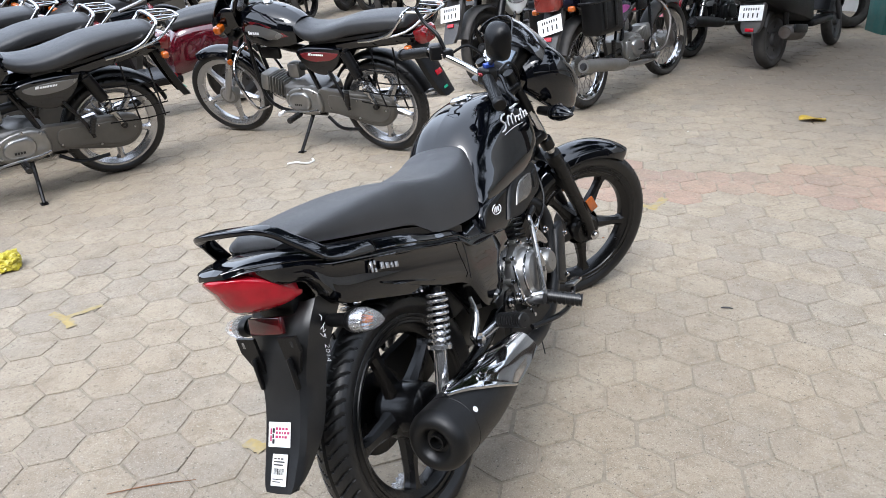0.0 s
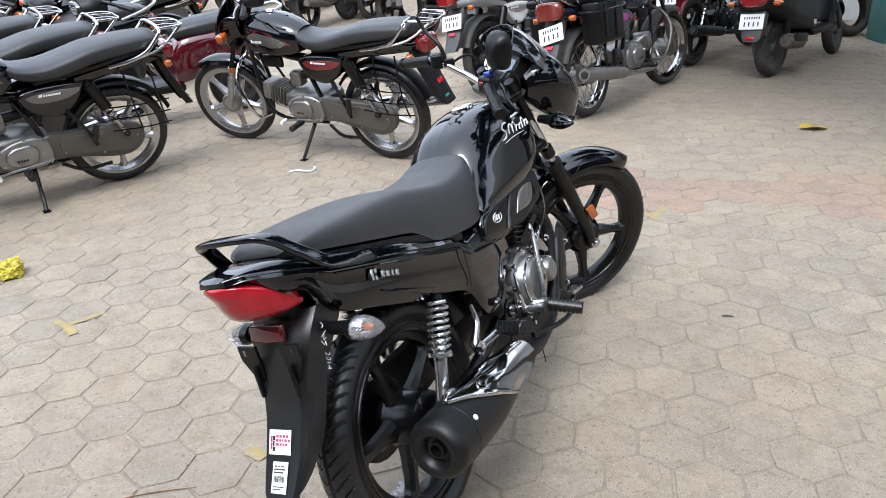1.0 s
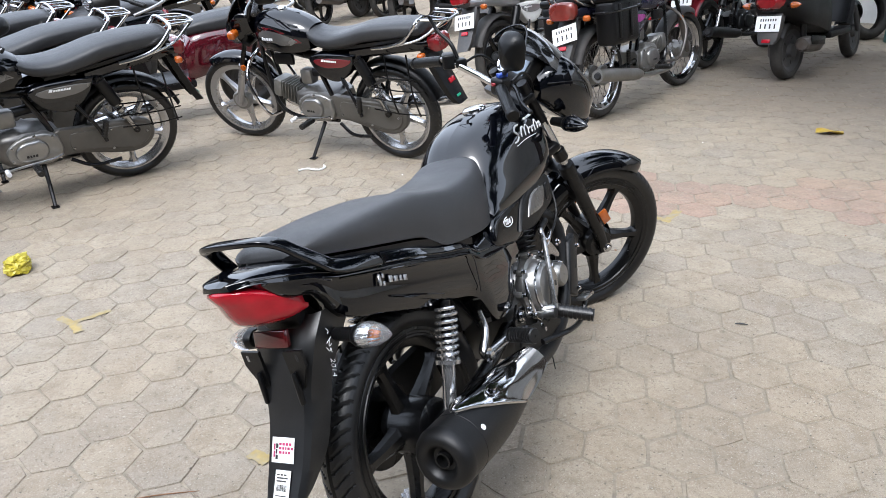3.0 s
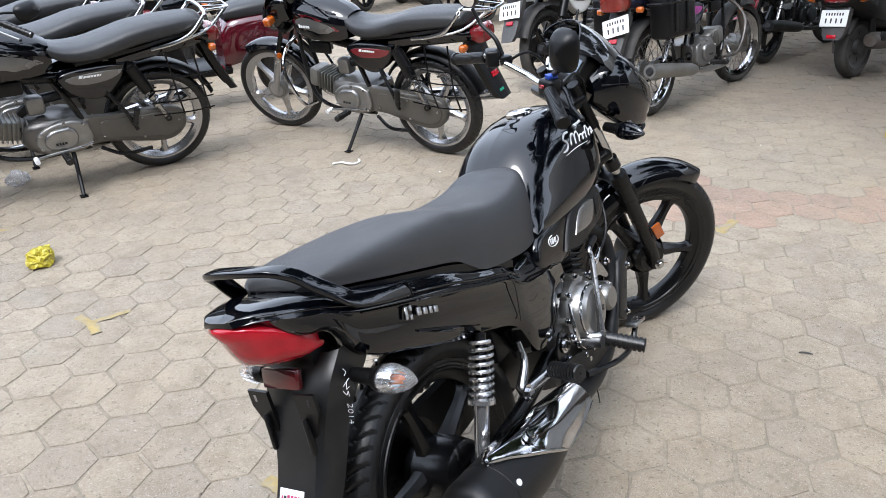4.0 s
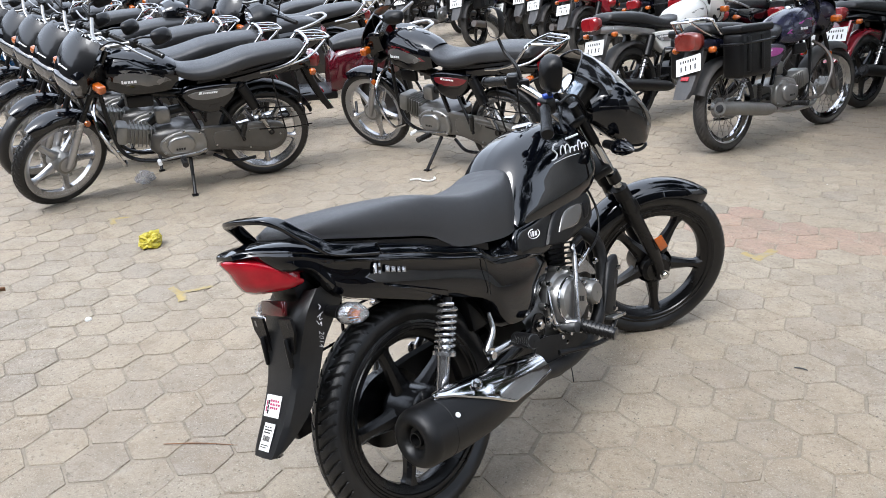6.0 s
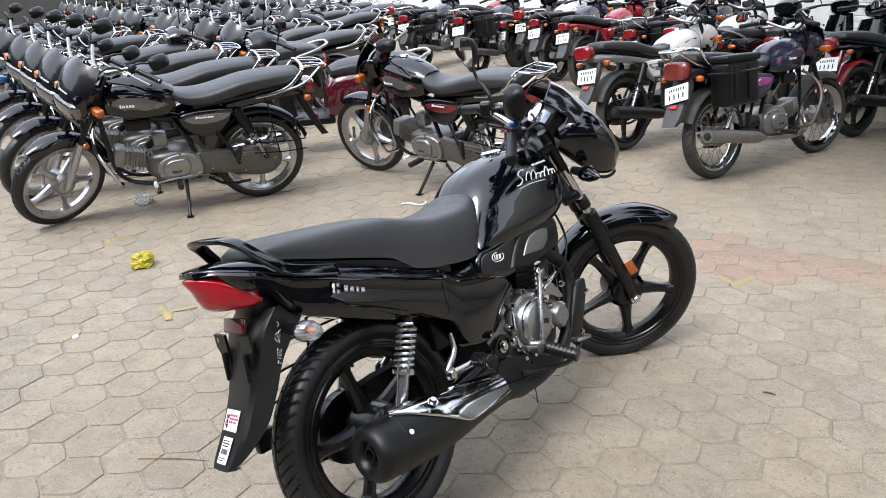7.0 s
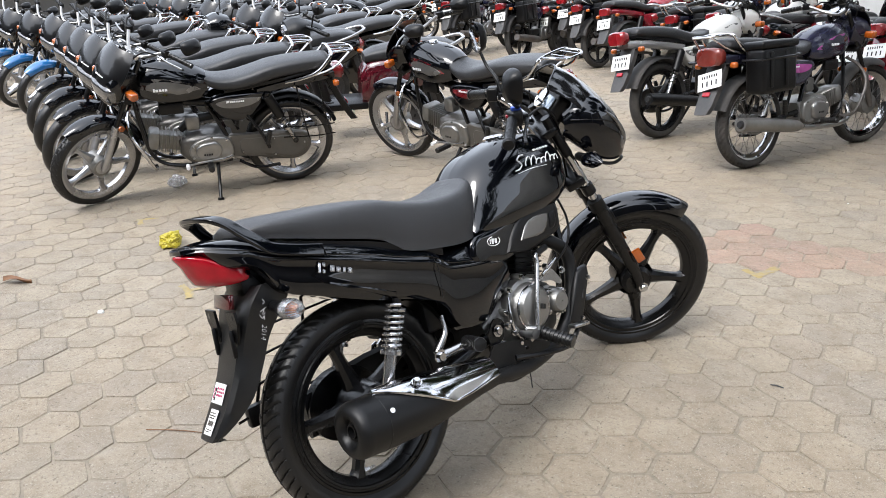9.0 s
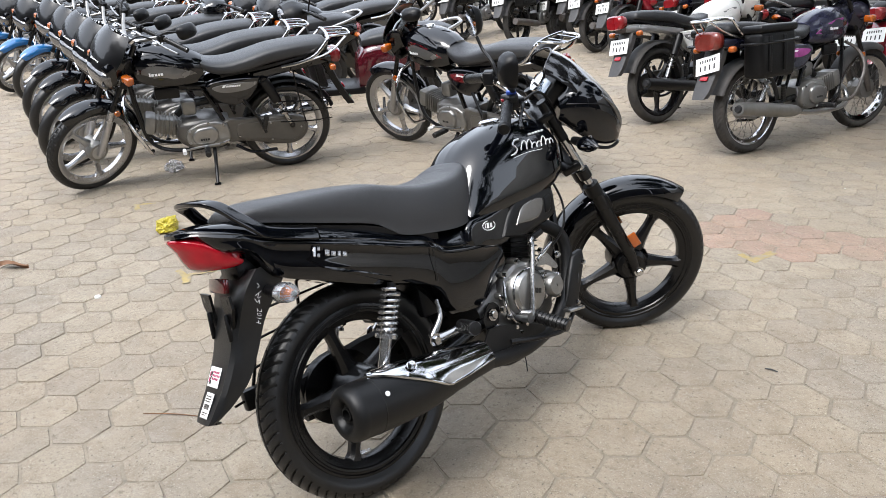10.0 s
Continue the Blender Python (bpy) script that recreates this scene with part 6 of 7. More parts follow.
    for s in (-1, 1):
        indicator(g, (-0.3, s * 0.12, 0.62), (-0.31, s * 0.2, 0.625), s, Matrix(), ORANGE)
        part("shock_absorber", tube([(0.0, s * 0.13, 0.26), (-0.03, s * 0.13, 0.5)], 0.024, 10), MATTE, g)
    part("floorboard", box((0.42, 0.32, 0.06), T((0.66, 0, 0.30)), 0.02), BLACKPL, g)
    ap = [(0.86, 0.36, 0.34), (0.9, 0.5, 0.36), (0.95, 0.7, 0.33), (0.99, 0.86, 0.26)]
    part("leg_shield", shell(smooth_rings([[Vector((x - 0.1 * abs(u) ** 2.2 + 0.02, u * w_ / 2, z)) for u in [(j / 8 - 1) for j in range(17)]] for x, z, w_ in ap], 3), 0.03), o.get("front", paint), g)
    part("front_fender", arc_guard((WB, 0, 0.235), 0.28, 0.15, 20, 160, 0.05, 0.004, 16, S, 0.3), paint, g)
    for s in (-1, 1):
        part("fork_leg", moved(tube([(WB, s * 0.07, 0.235), (1.1, s * 0.07, 0.48)], 0.02, 10), S), DUSTPL, g)
    part("head_cover", moved(body([(0.9, [(0.0, 1.0), (0.08, 0.99), (0.1, 0.95), (0.08, 0.89), (0.0, 0.88)]), (1.0, [(0.0, 1.03), (0.11, 1.01), (0.15, 0.95), (0.12, 0.87), (0.0, 0.86)]), (1.08, [(0.0, 1.0), (0.09, 0.985), (0.12, 0.94), (0.09, 0.87), (0.0, 0.86)])], 3, 3), S), o.get("front", paint), g)
    part("headlamp", moved(body([(1.06, [(0.0, 0.985), (0.085, 0.97), (0.1, 0.935), (0.08, 0.89), (0.0, 0.88)]), (1.1, [(0.0, 0.97), (0.06, 0.96), (0.072, 0.93), (0.055, 0.9), (0.0, 0.893)])], 3, 3), S), CLEAR, g, "clear headlamp")
    part("handlebar", moved(tube([(0.82, -0.34, 0.97), (0.9, -0.2, 0.985), (0.95, 0, 0.97), (0.9, 0.2, 0.985), (0.82, 0.34, 0.97)], 0.013, 10), S), BLACKMETAL, g)
    for s in (-1, 1):
        ribbed(g, (0.875, s * 0.245, 0.98), (0.82, s * 0.345, 0.97), 0.0175, 7, RUBBER, "grip", S)
        part("lever", moved(tube([(0.92, s * 0.2, 0.985), (0.9, s * 0.28, 0.975), (0.87, s * 0.35, 0.965)], 0.006, 6, 3), S), STEEL, g)
        part("mirror_stalk", moved(tube([(0.91, s * 0.2, 1.0), (0.9, s * 0.23, 1.09), (0.88, s * 0.27, 1.14)], 0.006, 8, 3), S), BLACKPL, g)
        mirror_head(g, (0.875, s * 0.29, 1.16), S, (-0.97, 0, 0.1), (0.06, 0.042))
    part("stand", tube([(0.3, 0.12, 0.22), (0.31, 0.2, 0.1), (0.315, 0.235, 0.042)], 0.012, 8), BLACKMETAL, g)
    return g


# ---- ground ----
def paver_material():
    """Worn concrete: a tone for each paver, sand film in patches, grit and stains."""
    m = mat("worn_paver", (0.2472, 0.2242, 0.1926), 0.88, var=0.2, scale=60, bump=0.9, bscale=120, rvar=0.06)
    t = m.node_tree
    p = t.nodes["Principled BSDF"]
    L = t.links.new
    old = p.inputs["Base Color"].links[0].from_socket
    pos = t.nodes.new("ShaderNodeNewGeometry")
    isl = pos.outputs["Random Per Island"]
    oi = t.nodes.new("ShaderNodeObjectInfo").outputs["Random"]
    sm = t.nodes.new("ShaderNodeMath")
    sm.operation = "ADD"
    L(isl, sm.inputs[0])
    L(oi, sm.inputs[1])
    fr = t.nodes.new("ShaderNodeMath")
    fr.operation = "FRACT"
    L(sm.outputs[0], fr.inputs[0])
    ramp = t.nodes.new("ShaderNodeValToRGB")
    e = ramp.color_ramp.elements
    e[0].color, e[1].color = (0.88, 0.88, 0.90, 1), (1.08, 1.07, 1.04, 1)
    a = ramp.color_ramp.elements.new(0.3)
    a.color = (0.95, 0.95, 0.94, 1)
    a = ramp.color_ramp.elements.new(0.72)
    a.color = (1.05, 1.03, 0.98, 1)
    L(fr.outputs[0], ramp.inputs[0])
    mul = t.nodes.new("ShaderNodeMix")
    mul.data_type, mul.blend_type = "RGBA", "MULTIPLY"
    mul.inputs["Factor"].default_value = 1
    L(old, mul.inputs["A"])
    L(ramp.outputs[0], mul.inputs["B"])
    col = mul.outputs["Result"]

    def patch(col, scale, lo, hi, amount, rgb, detail=6, rough=0.6):
        n = t.nodes.new("ShaderNodeTexNoise")
        n.inputs["Scale"].default_value, n.inputs["Detail"].default_value, n.inputs["Roughness"].default_value = scale, detail, rough
        L(pos.outputs["Position"], n.inputs["Vector"])
        r = t.nodes.new("ShaderNodeMapRange")
        r.inputs["From Min"].default_value, r.inputs["From Max"].default_value, r.inputs["To Max"].default_value = lo, hi, amount
        L(n.outputs["Fac"], r.inputs["Value"])
        x = t.nodes.new("ShaderNodeMix")
        x.data_type = "RGBA"
        L(r.outputs[0], x.inputs["Factor"])
        L(col, x.inputs["A"])
        x.inputs["B"].default_value = (*rgb, 1)
        return x.outputs["Result"]
    col = patch(col, 0.55, 0.42, 0.66, 0.7, (0.259, 0.213, 0.158))
    col = patch(col, 1.7, 0.5, 0.78, 0.45, (0.155, 0.145, 0.132))
    col = patch(col, 9.0, 0.47, 0.68, 0.75, (0.165, 0.134, 0.1), 9, 0.74)
    col = patch(col, 3.2, 0.55, 0.68, 0.55, (0.15, 0.128, 0.102), 9, 0.74)
    col = patch(col, 13.0, 0.54, 0.75, 0.5, (0.299, 0.287, 0.265), 9, 0.7)
    col = patch(col, 40, 0.57, 0.67, 0.7, (0.105, 0.09, 0.072), 6, 0.68)
    col = patch(col, 95, 0.64, 0.7, 0.8, (0.0575, 0.0517, 0.046), 3, 0.5)
    col = patch(col, 120, 0.65, 0.71, 0.7, (0.38, 0.362, 0.333), 2, 0.5)
    col = patch(col, 230, 0.53, 0.7, 0.6, (0.127, 0.109, 0.0891), 3, 0.6)
    col = patch(col, 280, 0.56, 0.7, 0.6, (0.356, 0.333, 0.299), 2, 0.5)
    # darker brown towards a point near the scooters, with a noisy edge
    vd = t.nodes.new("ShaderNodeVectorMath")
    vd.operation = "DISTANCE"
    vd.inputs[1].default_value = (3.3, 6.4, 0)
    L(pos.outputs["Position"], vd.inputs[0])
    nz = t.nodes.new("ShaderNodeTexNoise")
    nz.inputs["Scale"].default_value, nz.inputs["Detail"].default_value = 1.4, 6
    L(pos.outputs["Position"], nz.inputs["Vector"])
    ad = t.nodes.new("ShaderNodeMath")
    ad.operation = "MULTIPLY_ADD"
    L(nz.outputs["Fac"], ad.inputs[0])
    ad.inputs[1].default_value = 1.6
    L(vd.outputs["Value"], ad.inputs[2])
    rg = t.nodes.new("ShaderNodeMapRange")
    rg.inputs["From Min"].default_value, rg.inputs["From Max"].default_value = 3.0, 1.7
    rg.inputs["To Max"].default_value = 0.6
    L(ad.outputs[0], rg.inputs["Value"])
    dark_ground = t.nodes.new("ShaderNodeMix")
    dark_ground.data_type = "RGBA"
    L(rg.outputs[0], dark_ground.inputs["Factor"])
    L(col, dark_ground.inputs["A"])
    dark_ground.inputs["B"].default_value = (0.098, 0.086, 0.075, 1)
    col = dark_ground.outputs["Result"]
    warm = t.nodes.new("ShaderNodeMix")
    warm.data_type, warm.blend_type = "RGBA", "MULTIPLY"
    warm.inputs["Factor"].default_value = 1
    warm.inputs["B"].default_value = (1.045, 0.995, 0.91, 1)
    L(col, warm.inputs["A"])
    L(warm.outputs["Result"], p.inputs["Base Color"])
    return m


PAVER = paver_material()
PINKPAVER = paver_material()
PINKPAVER.name = "reddish_paver"
for node in PINKPAVER.node_tree.nodes:
    if node.bl_idname == "ShaderNodeVectorMath" and node.operation == "SCALE":
        node.inputs[0].default_value = (0.26, 0.185, 0.16)
SAND = mat("sand_joint", (0.235, 0.2, 0.152), 0.95, var=0.3, scale=70, bump=0.9, bscale=120, dirt=(0.092, 0.0805, 0.069), dirt_amt=0.5, dirt_scale=3)
bmg = bmesh.new()
bmesh.ops.create_grid(bmg, x_segments=1, y_segments=1, size=400)
gr = part("ground", bmg, SAND, None, smooth=0)
gr.location = (0, 0, -0.0034)
tagged(gr, "dry sandy ground showing in the joints between pavers", "ground", kind="structure")

EDGE, PTH = 0.1059, radians(19.11)
PC = Vector((0.9113, 2.6046))


def paver_points(rp, edge):
    """A worn six-sided paver: uneven, rounded rim and a low skirt, twelve points round."""
    top, low = [], []
    for k in range(12):
        a = k * math.pi / 6
        r = edge * (1.0 if k % 2 == 0 else math.cos(math.pi / 6))
        wob = rp.uniform(-0.0026, 0.0012) - (0.0016 if k % 2 == 0 else 0)
        inset = rp.uniform(0.0015, 0.0055)
        top.append(((r + wob - inset) * math.cos(a), (r + wob - inset) * math.sin(a), rp.uniform(-0.0006, 0.0004)))
        low.append(((r + wob + 0.0005) * math.cos(a), (r + wob + 0.0005) * math.sin(a), -0.006))
    f = [tuple(range(12))]
    for k in range(12):
        j = (k + 1) % 12
        f.append((k, k + 12, j + 12, j))
    return top + low, f


def pinkish(x, y):
    """A band of reddish pavers across the yard."""
    d = (x - 1.2) * 0.1 + (y - 3.88)
    return 0.75 < x < 3.3 and abs(d) < 0.22 + 0.1 * math.sin(x * 7) + 0.08 * math.sin(x * 17 + y * 5)


def lay_pavers():
    rnd = random.Random(5)
    c, s = math.cos(PTH), math.sin(PTH)
    pave = new("pavement")
    tagged(pave, "worn beige hexagonal concrete pavers with sandy joints", "pavement", kind="structure")
    spots = []
    for i in range(-90, 90):
        for j in range(-120, 120):
            x0, y0 = i * 1.5 * EDGE, (j + 0.5 * (i % 2)) * math.sqrt(3) * EDGE
            x, y = PC.x + c * x0 - s * y0, PC.y + s * x0 + c * y0
            if -11.5 < x < 13.6 and -6.75 < y < 15.5 and 0.6387 * x + 0.7694 * y < 10.0:
                spots.append((x, y))
    near = sorted(spots, key=lambda q: (q[0] - 0.25) ** 2 * 0.55 + (q[1] - 2.0) ** 2)[:300]
    nearset = set(near)
    quad = []
    kinds = [paver_points(rnd, EDGE - 0.0012) for k in range(24)]
    for pv, pf in kinds:
        me = bpy.data.meshes.new("paver")
        me.from_pydata(pv, [], pf)
        quad.append(me)
    for k, me in enumerate(quad):
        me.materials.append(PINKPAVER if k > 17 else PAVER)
    for x, y in near:
        ob = new("paver", quad[rnd.randrange(18, 24) if pinkish(x, y) else rnd.randrange(18)])
        ob.parent = pave
        ob.matrix_basis = Matrix.Translation((x + rnd.uniform(-0.002, 0.002), y + rnd.uniform(-0.002, 0.002), rnd.uniform(-0.0012, 0.0012))) @ Matrix.Rotation(PTH + radians(60 * rnd.randrange(6)) + rnd.uniform(-0.008, 0.008), 4, "Z") @ Matrix.Rotation(rnd.gauss(0, 0.005), 4, "X") @ Matrix.Rotation(rnd.gauss(0, 0.005), 4, "Y")
    for name, want in (("paver_field", False), ("reddish_paver_field", True)):
        V, F = [], []
        for x, y in spots:
            if (x, y) in nearset or pinkish(x, y) != want:
                continue
            a = PTH + rnd.uniform(-0.01, 0.01) + radians(60 * rnd.randrange(6))
            pv, pf = rnd.choice(kinds)
            ca, sa = math.cos(a), math.sin(a)
            dx, dy, dz = rnd.gauss(0, 0.005), rnd.gauss(0, 0.005), rnd.uniform(-0.0012, 0.0015)
            k = len(V)
            V += [(x + ca * px - sa * py, y + sa * px + ca * py, pz + dz + dx * px + dy * py) for px, py, pz in pv]
            F += [tuple(k + q for q in f) for f in pf]
        me = bpy.data.meshes.new(name)
        me.from_pydata(V, [], F)
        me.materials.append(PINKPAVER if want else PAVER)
        ob = new(name, me)
        ob.parent = pave
        tagged(ob, kind="stuff")


# ---- walls that close the yard ----
PLASTER = mat("weathered_plaster", (0.07475, 0.07187, 0.06613), 0.9, var=0.2, scale=3, bump=0.4, bscale=60, dirt=(0.046, 0.04312, 0.04025), dirt_amt=0.6, dirt_scale=0.8)
WHITEWALL = mat("whitewashed_brick", (0.72, 0.72, 0.70), 0.85, var=0.12, scale=8, bump=0.5, bscale=50, dirt=(0.42, 0.42, 0.41), dirt_amt=0.5, dirt_scale=1.4, rand=0.35)
BLUEWALL = mat("faded_blue_wash", (0.1955, 0.2587, 0.299), 0.85, var=0.15, scale=8, bump=0.5, bscale=50, dirt=(0.2875, 0.299, 0.299), dirt_amt=0.5, dirt_scale=2)


def wall(name, a, b, h, thick, mat_, label):
    a, b = Vector((*a, 0)), Vector((*b, 0))
    d = b - a
    q = Matrix.Translation((a + b) / 2 + Vector((0, 0, h / 2 - 0.03))) @ Matrix.Rotation(math.atan2(d.y, d.x), 4, "Z")
    bm = bmesh.new()
    box((d.length, thick, h), None, 0.01, bm=bm)
    ob = part(name, bm, mat_, None)
    ob.matrix_basis = q
    return tagged(ob, label, "wall", kind="structure")


def stand_pose(x, y, heading, lean=9.0):
    """A pose on the ground at the rear wheel's foot: heading from +x, leaning to its left."""
    return Matrix.Translation((x, y, 0)) @ Matrix.Rotation(radians(heading), 4, "Z") @ Matrix.Rotation(radians(-lean), 4, "X")


main_motorcycle(stand_pose(0.0075, 1.582, 63.2, 16.6), 40)

# ---- motorcycles in the yard ----
commuter(stand_pose(-2.02, 4.43, 220.7, 9), "black new motorcycle with grey tank panel on its side stand", dict(turn=-34, fine=1))
commuter(stand_pose(-0.36, 4.66, 153.3, 9), "black new motorcycle with red tank panel on its side stand", dict(low=DEEPRED, turn=-12, fine=1))
commuter(stand_pose(1.0, 5.48, 49.4, 8), "dusty old navy motorcycle with black side boxes", dict(low=MAGENTA, stripe=DARKBLUE, paint=DARKBLUE, wheel="wire", rim=CHROME, tyre=DUSTRUB, plate=True, boxes=True, saree=False, case=False, muffler=DULLSILVER, pipe=STEEL, lamp=DUSTYLAMP, roll=-13, shift=-0.015, tailup=0.012, lampw=0.3, fine=1, guard=DUSTPL, fender=DUSTPL, engine=ENGLIGHT, fork=RUSTY, guardmat=RUSTY, turn=8))
silver = commuter(stand_pose(0.335, 6.24, 52, 9), "dusty silver motorcycle with black wheels and red tail lamp", dict(low=SILVERPAINT, stripe=WHITEPAINT, paint=WHITEPAINT, rim=BLACKMETAL, tyre=DUSTRUB, plate=True, saree=False, tail=SILVERPAINT, tailup=0.045, guard=DUSTPL, rack=False, leg=False, muffler=MATTE, engine=MATTE, turn=10), "used motorcycles by the wall")
scooter(stand_pose(2.71, 6.525, 43.5, 6), "dusty black scooter with red tail lamp and number plate", dict(paint=MATTE, turn=-10))
scooter(stand_pose(2.05, 7.95, 50, 6), "dusty red scooter with black seat and number plate", dict(paint=BRIGHTRED, front=PAINT, turn=5), "used scooters by the wall")
commuter(stand_pose(2.2, 7.08, 46, 8), "used black motorcycle with red mudflap and number plate", dict(paint=PAINT, low=BRIGHTRED, rim=BLACKMETAL, tyre=DUSTRUB, plate=True, saree=False, guard=BRIGHTRED, rack=False, leg=False, muffler=MATTE, pipe=MATTE, engine=MATTE, cover=MATTE, tailup=0.03, turn=6), "used motorcycles by the wall")
blackscooter = scooter(stand_pose(1.3, 8.4, 52, 6), "black scooter with silver rail among used machines", dict(paint=PAINT, turn=-8), "used scooters by the wall")
maroon = scooter(stand_pose(-1.74, 6.1, 214, 7), "maroon scooter with silver grab rail and black seat", dict(paint=MAROON, front=MATTE, tyre=RUBBER, turn=-10), "used scooters by the wall")
usedred = commuter(stand_pose(-0.32, 9.35, 58, 8), "used red motorcycle with black wheels and number plate", dict(low=BRIGHTRED, stripe=SILVERPAINT, paint=BRIGHTRED, rim=BLACKMETAL, tyre=DUSTRUB, plate=True, saree=False, guard=DUSTPL, rack=False, leg=False, muffler=MATTE, turn=10), "used motorcycles by the wall")
usedblack = commuter(stand_pose(-0.78, 10.0, 60, 8), "used black motorcycle with number plate and rear box", dict(paint=DARKBLUE, rim=BLACKMETAL, tyre=DUSTRUB, plate=True, boxes=True, saree=False, guard=DUSTPL, turn=-8, muffler=RUSTY), "used motorcycles by the wall")

FINE = ("bolt", "cable", "lever_knob", "guard_wire", "guard_stay", "cooling_fin", "eye", "cover_lettering", "fork_reflector", "centre_stand", "gear_lever", "lever_toe", "seat_pan", "rear_peg", "foot_peg", "peg_bar", "carburettor", "case_panel", "seat_ring", "damper_body", "air_box", "swing_arm", "cover_rib", "gear_cover", "stand_foot", "flap_reflector", "muffler_end", "cowl_lettering", "lever", "tank_cap", "engine_block", "drum_plate", "fork_clamp", "cover_graphic", "dial", "rack_bar", "exhaust_pipe", "cylinder_head", "sticker", "side_stand")


def thinned(ob):
    """Takes away what is too small to be seen on machines far off."""
    for o_ in list(ob.children_recursive):
        if o_.name.split(".")[0] in FINE:
            for q in o_.children_recursive:
                q.parent = ob
            bpy.data.objects.remove(o_)
    return ob


# rows of new machines, side by side, all nosed the same way
rnd = random.Random(11)
ROWDIR = Vector((-0.787, 0.617))
STEPS = (0.0, 0.79, 1.55, 2.26, 3.79, 4.65, 5.5, 6.3, 7.1, 7.9)


def in_row(x0, y0, i, dh=0.0, lean=9.0):
    if i > 9:
        x0, y0, i = x0 + ROWDIR.x * 7.9, y0 + ROWDIR.y * 7.9, i - 9
    k = float(np.interp(i, range(10), STEPS))
    return stand_pose(x0 + ROWDIR.x * k, y0 + ROWDIR.y * k, 220.5 + dh, lean)


FRONT = ((0.0, 0.0), (0.72, 0.0), (1.5, 0.0), (2.3, 0.0), (3.6, 0.0), (4.4, 0.15), (5.3, 0.3), (6.2, 0.4), (7.0, 0.45))


def in_front_row(i, dh=0.0, lean=9.0):
    """A place in the first row, whose machines stand a little further out along it."""
    k, f = FRONT[i]
    a = radians(220.5)
    return stand_pose(-2.02 + ROWDIR.x * k + f * math.cos(a), 4.43 + ROWDIR.y * k + f * math.sin(a), 220.5 + dh, lean)


ROWLABEL, ROWGROUP = "black new motorcycle with grey tank panel in a parked row", "parked rows of new motorcycles"
nearbike = commuter(in_front_row(1, 2), ROWLABEL, dict(turn=-38), ROWGROUP)
copy_thing(nearbike, in_front_row(2, 4))
rowbike = thinned(commuter(in_front_row(3, 4), ROWLABEL, dict(turn=-40), ROWGROUP))
bluebike = thinned(commuter(in_front_row(4, 4), "black new motorcycle with blue fender in a parked row", dict(fender=BLUE, low=BLUE, turn=-40), ROWGROUP))
redbike = thinned(commuter(in_row(-2.75, 7.3, 0), "black new motorcycle with red tank panel in a parked row", dict(low=DEEPRED, turn=-30), ROWGROUP))
for i, src in ((5, bluebike), (6, bluebike), (7, rowbike), (8, rowbike)):
    copy_thing(src, in_front_row(i, rnd.uniform(1, 6), rnd.uniform(8, 10)))
for x0, y0, n in ((-2.75, 7.3, 11), (-3.7, 10.2, 12), (-4.3, 12.6, 11)):
    for i in range(1 if n == 11 and y0 < 8 else 0, n):
        src = rnd.choice((rowbike, rowbike, rowbike, redbike))
        copy_thing(src, in_row(x0, y0, i + rnd.uniform(-0.07, 0.07), rnd.uniform(-4, 4), rnd.uniform(8, 10)))
# used machines nosed to the wall
for o_ in (usedred, usedblack, blackscooter, maroon):
    thinned(o_)
silver2 = copy_thing(silver, stand_pose(0.95, 8.0, 55, 8))
thinned(silver2)
for x, y, a, src in ((-1.15, 10.9, 62, silver2), (-1.55, 11.2, 65, blackscooter), (-1.95, 10.45, 70, usedblack), (-2.95, 10.95, 75, usedblack), (-2.4, 12.0, 66, usedred), (-3.0, 6.75, 222, blackscooter), (0.5, 8.4, 56, usedblack), (0.1, 9.9, 58, blackscooter), (1.9, 8.7, 50, blackscooter), (-3.6, 12.4, 70, silver2), (-1.0, 12.9, 60, usedred), (-0.3, 12.0, 60, usedblack), (0.9, 10.0, 58, usedblack)):
    copy_thing(src, stand_pose(x, y, a, rnd.uniform(6, 9)))


# ---- yard walls ----
wall("wall_1", (14, 1.69), (-10, 21.6), 3.4, 0.24, WHITEWALL, "whitewashed brick yard wall behind the used machines")
wall("wall_2", (-10, 21.7), (-17, 10), 3.4, 0.24, PLASTER, "plain plastered yard wall")
wall("wall_3", (-17, 9.8), (-12, -7), 4.5, 0.24, PLASTER, "plain plastered yard wall")
# two walls added out of view, dark so the black panels reflect less
wall("wall_4", (-11.8, -7), (13.8, -7), 7.0, 0.24, PLASTER, "unseen plain plastered wall, added round the yard")
wall("wall_5", (14, -6.8), (14.1, 1.4), 6.0, 0.24, PLASTER, "unseen plain plastered wall, added round the yard")


# ---- unseen trees that shade the yard and show in reflections ----
BARK = mat("bark", (0.0575, 0.04312, 0.03163), 0.9, var=0.3, scale=20, bump=0.8, bscale=60)
LEAF = mat("leaf", (0.02587, 0.04888, 0.01265), 0.5, var=0.3, scale=4, island=0.5)


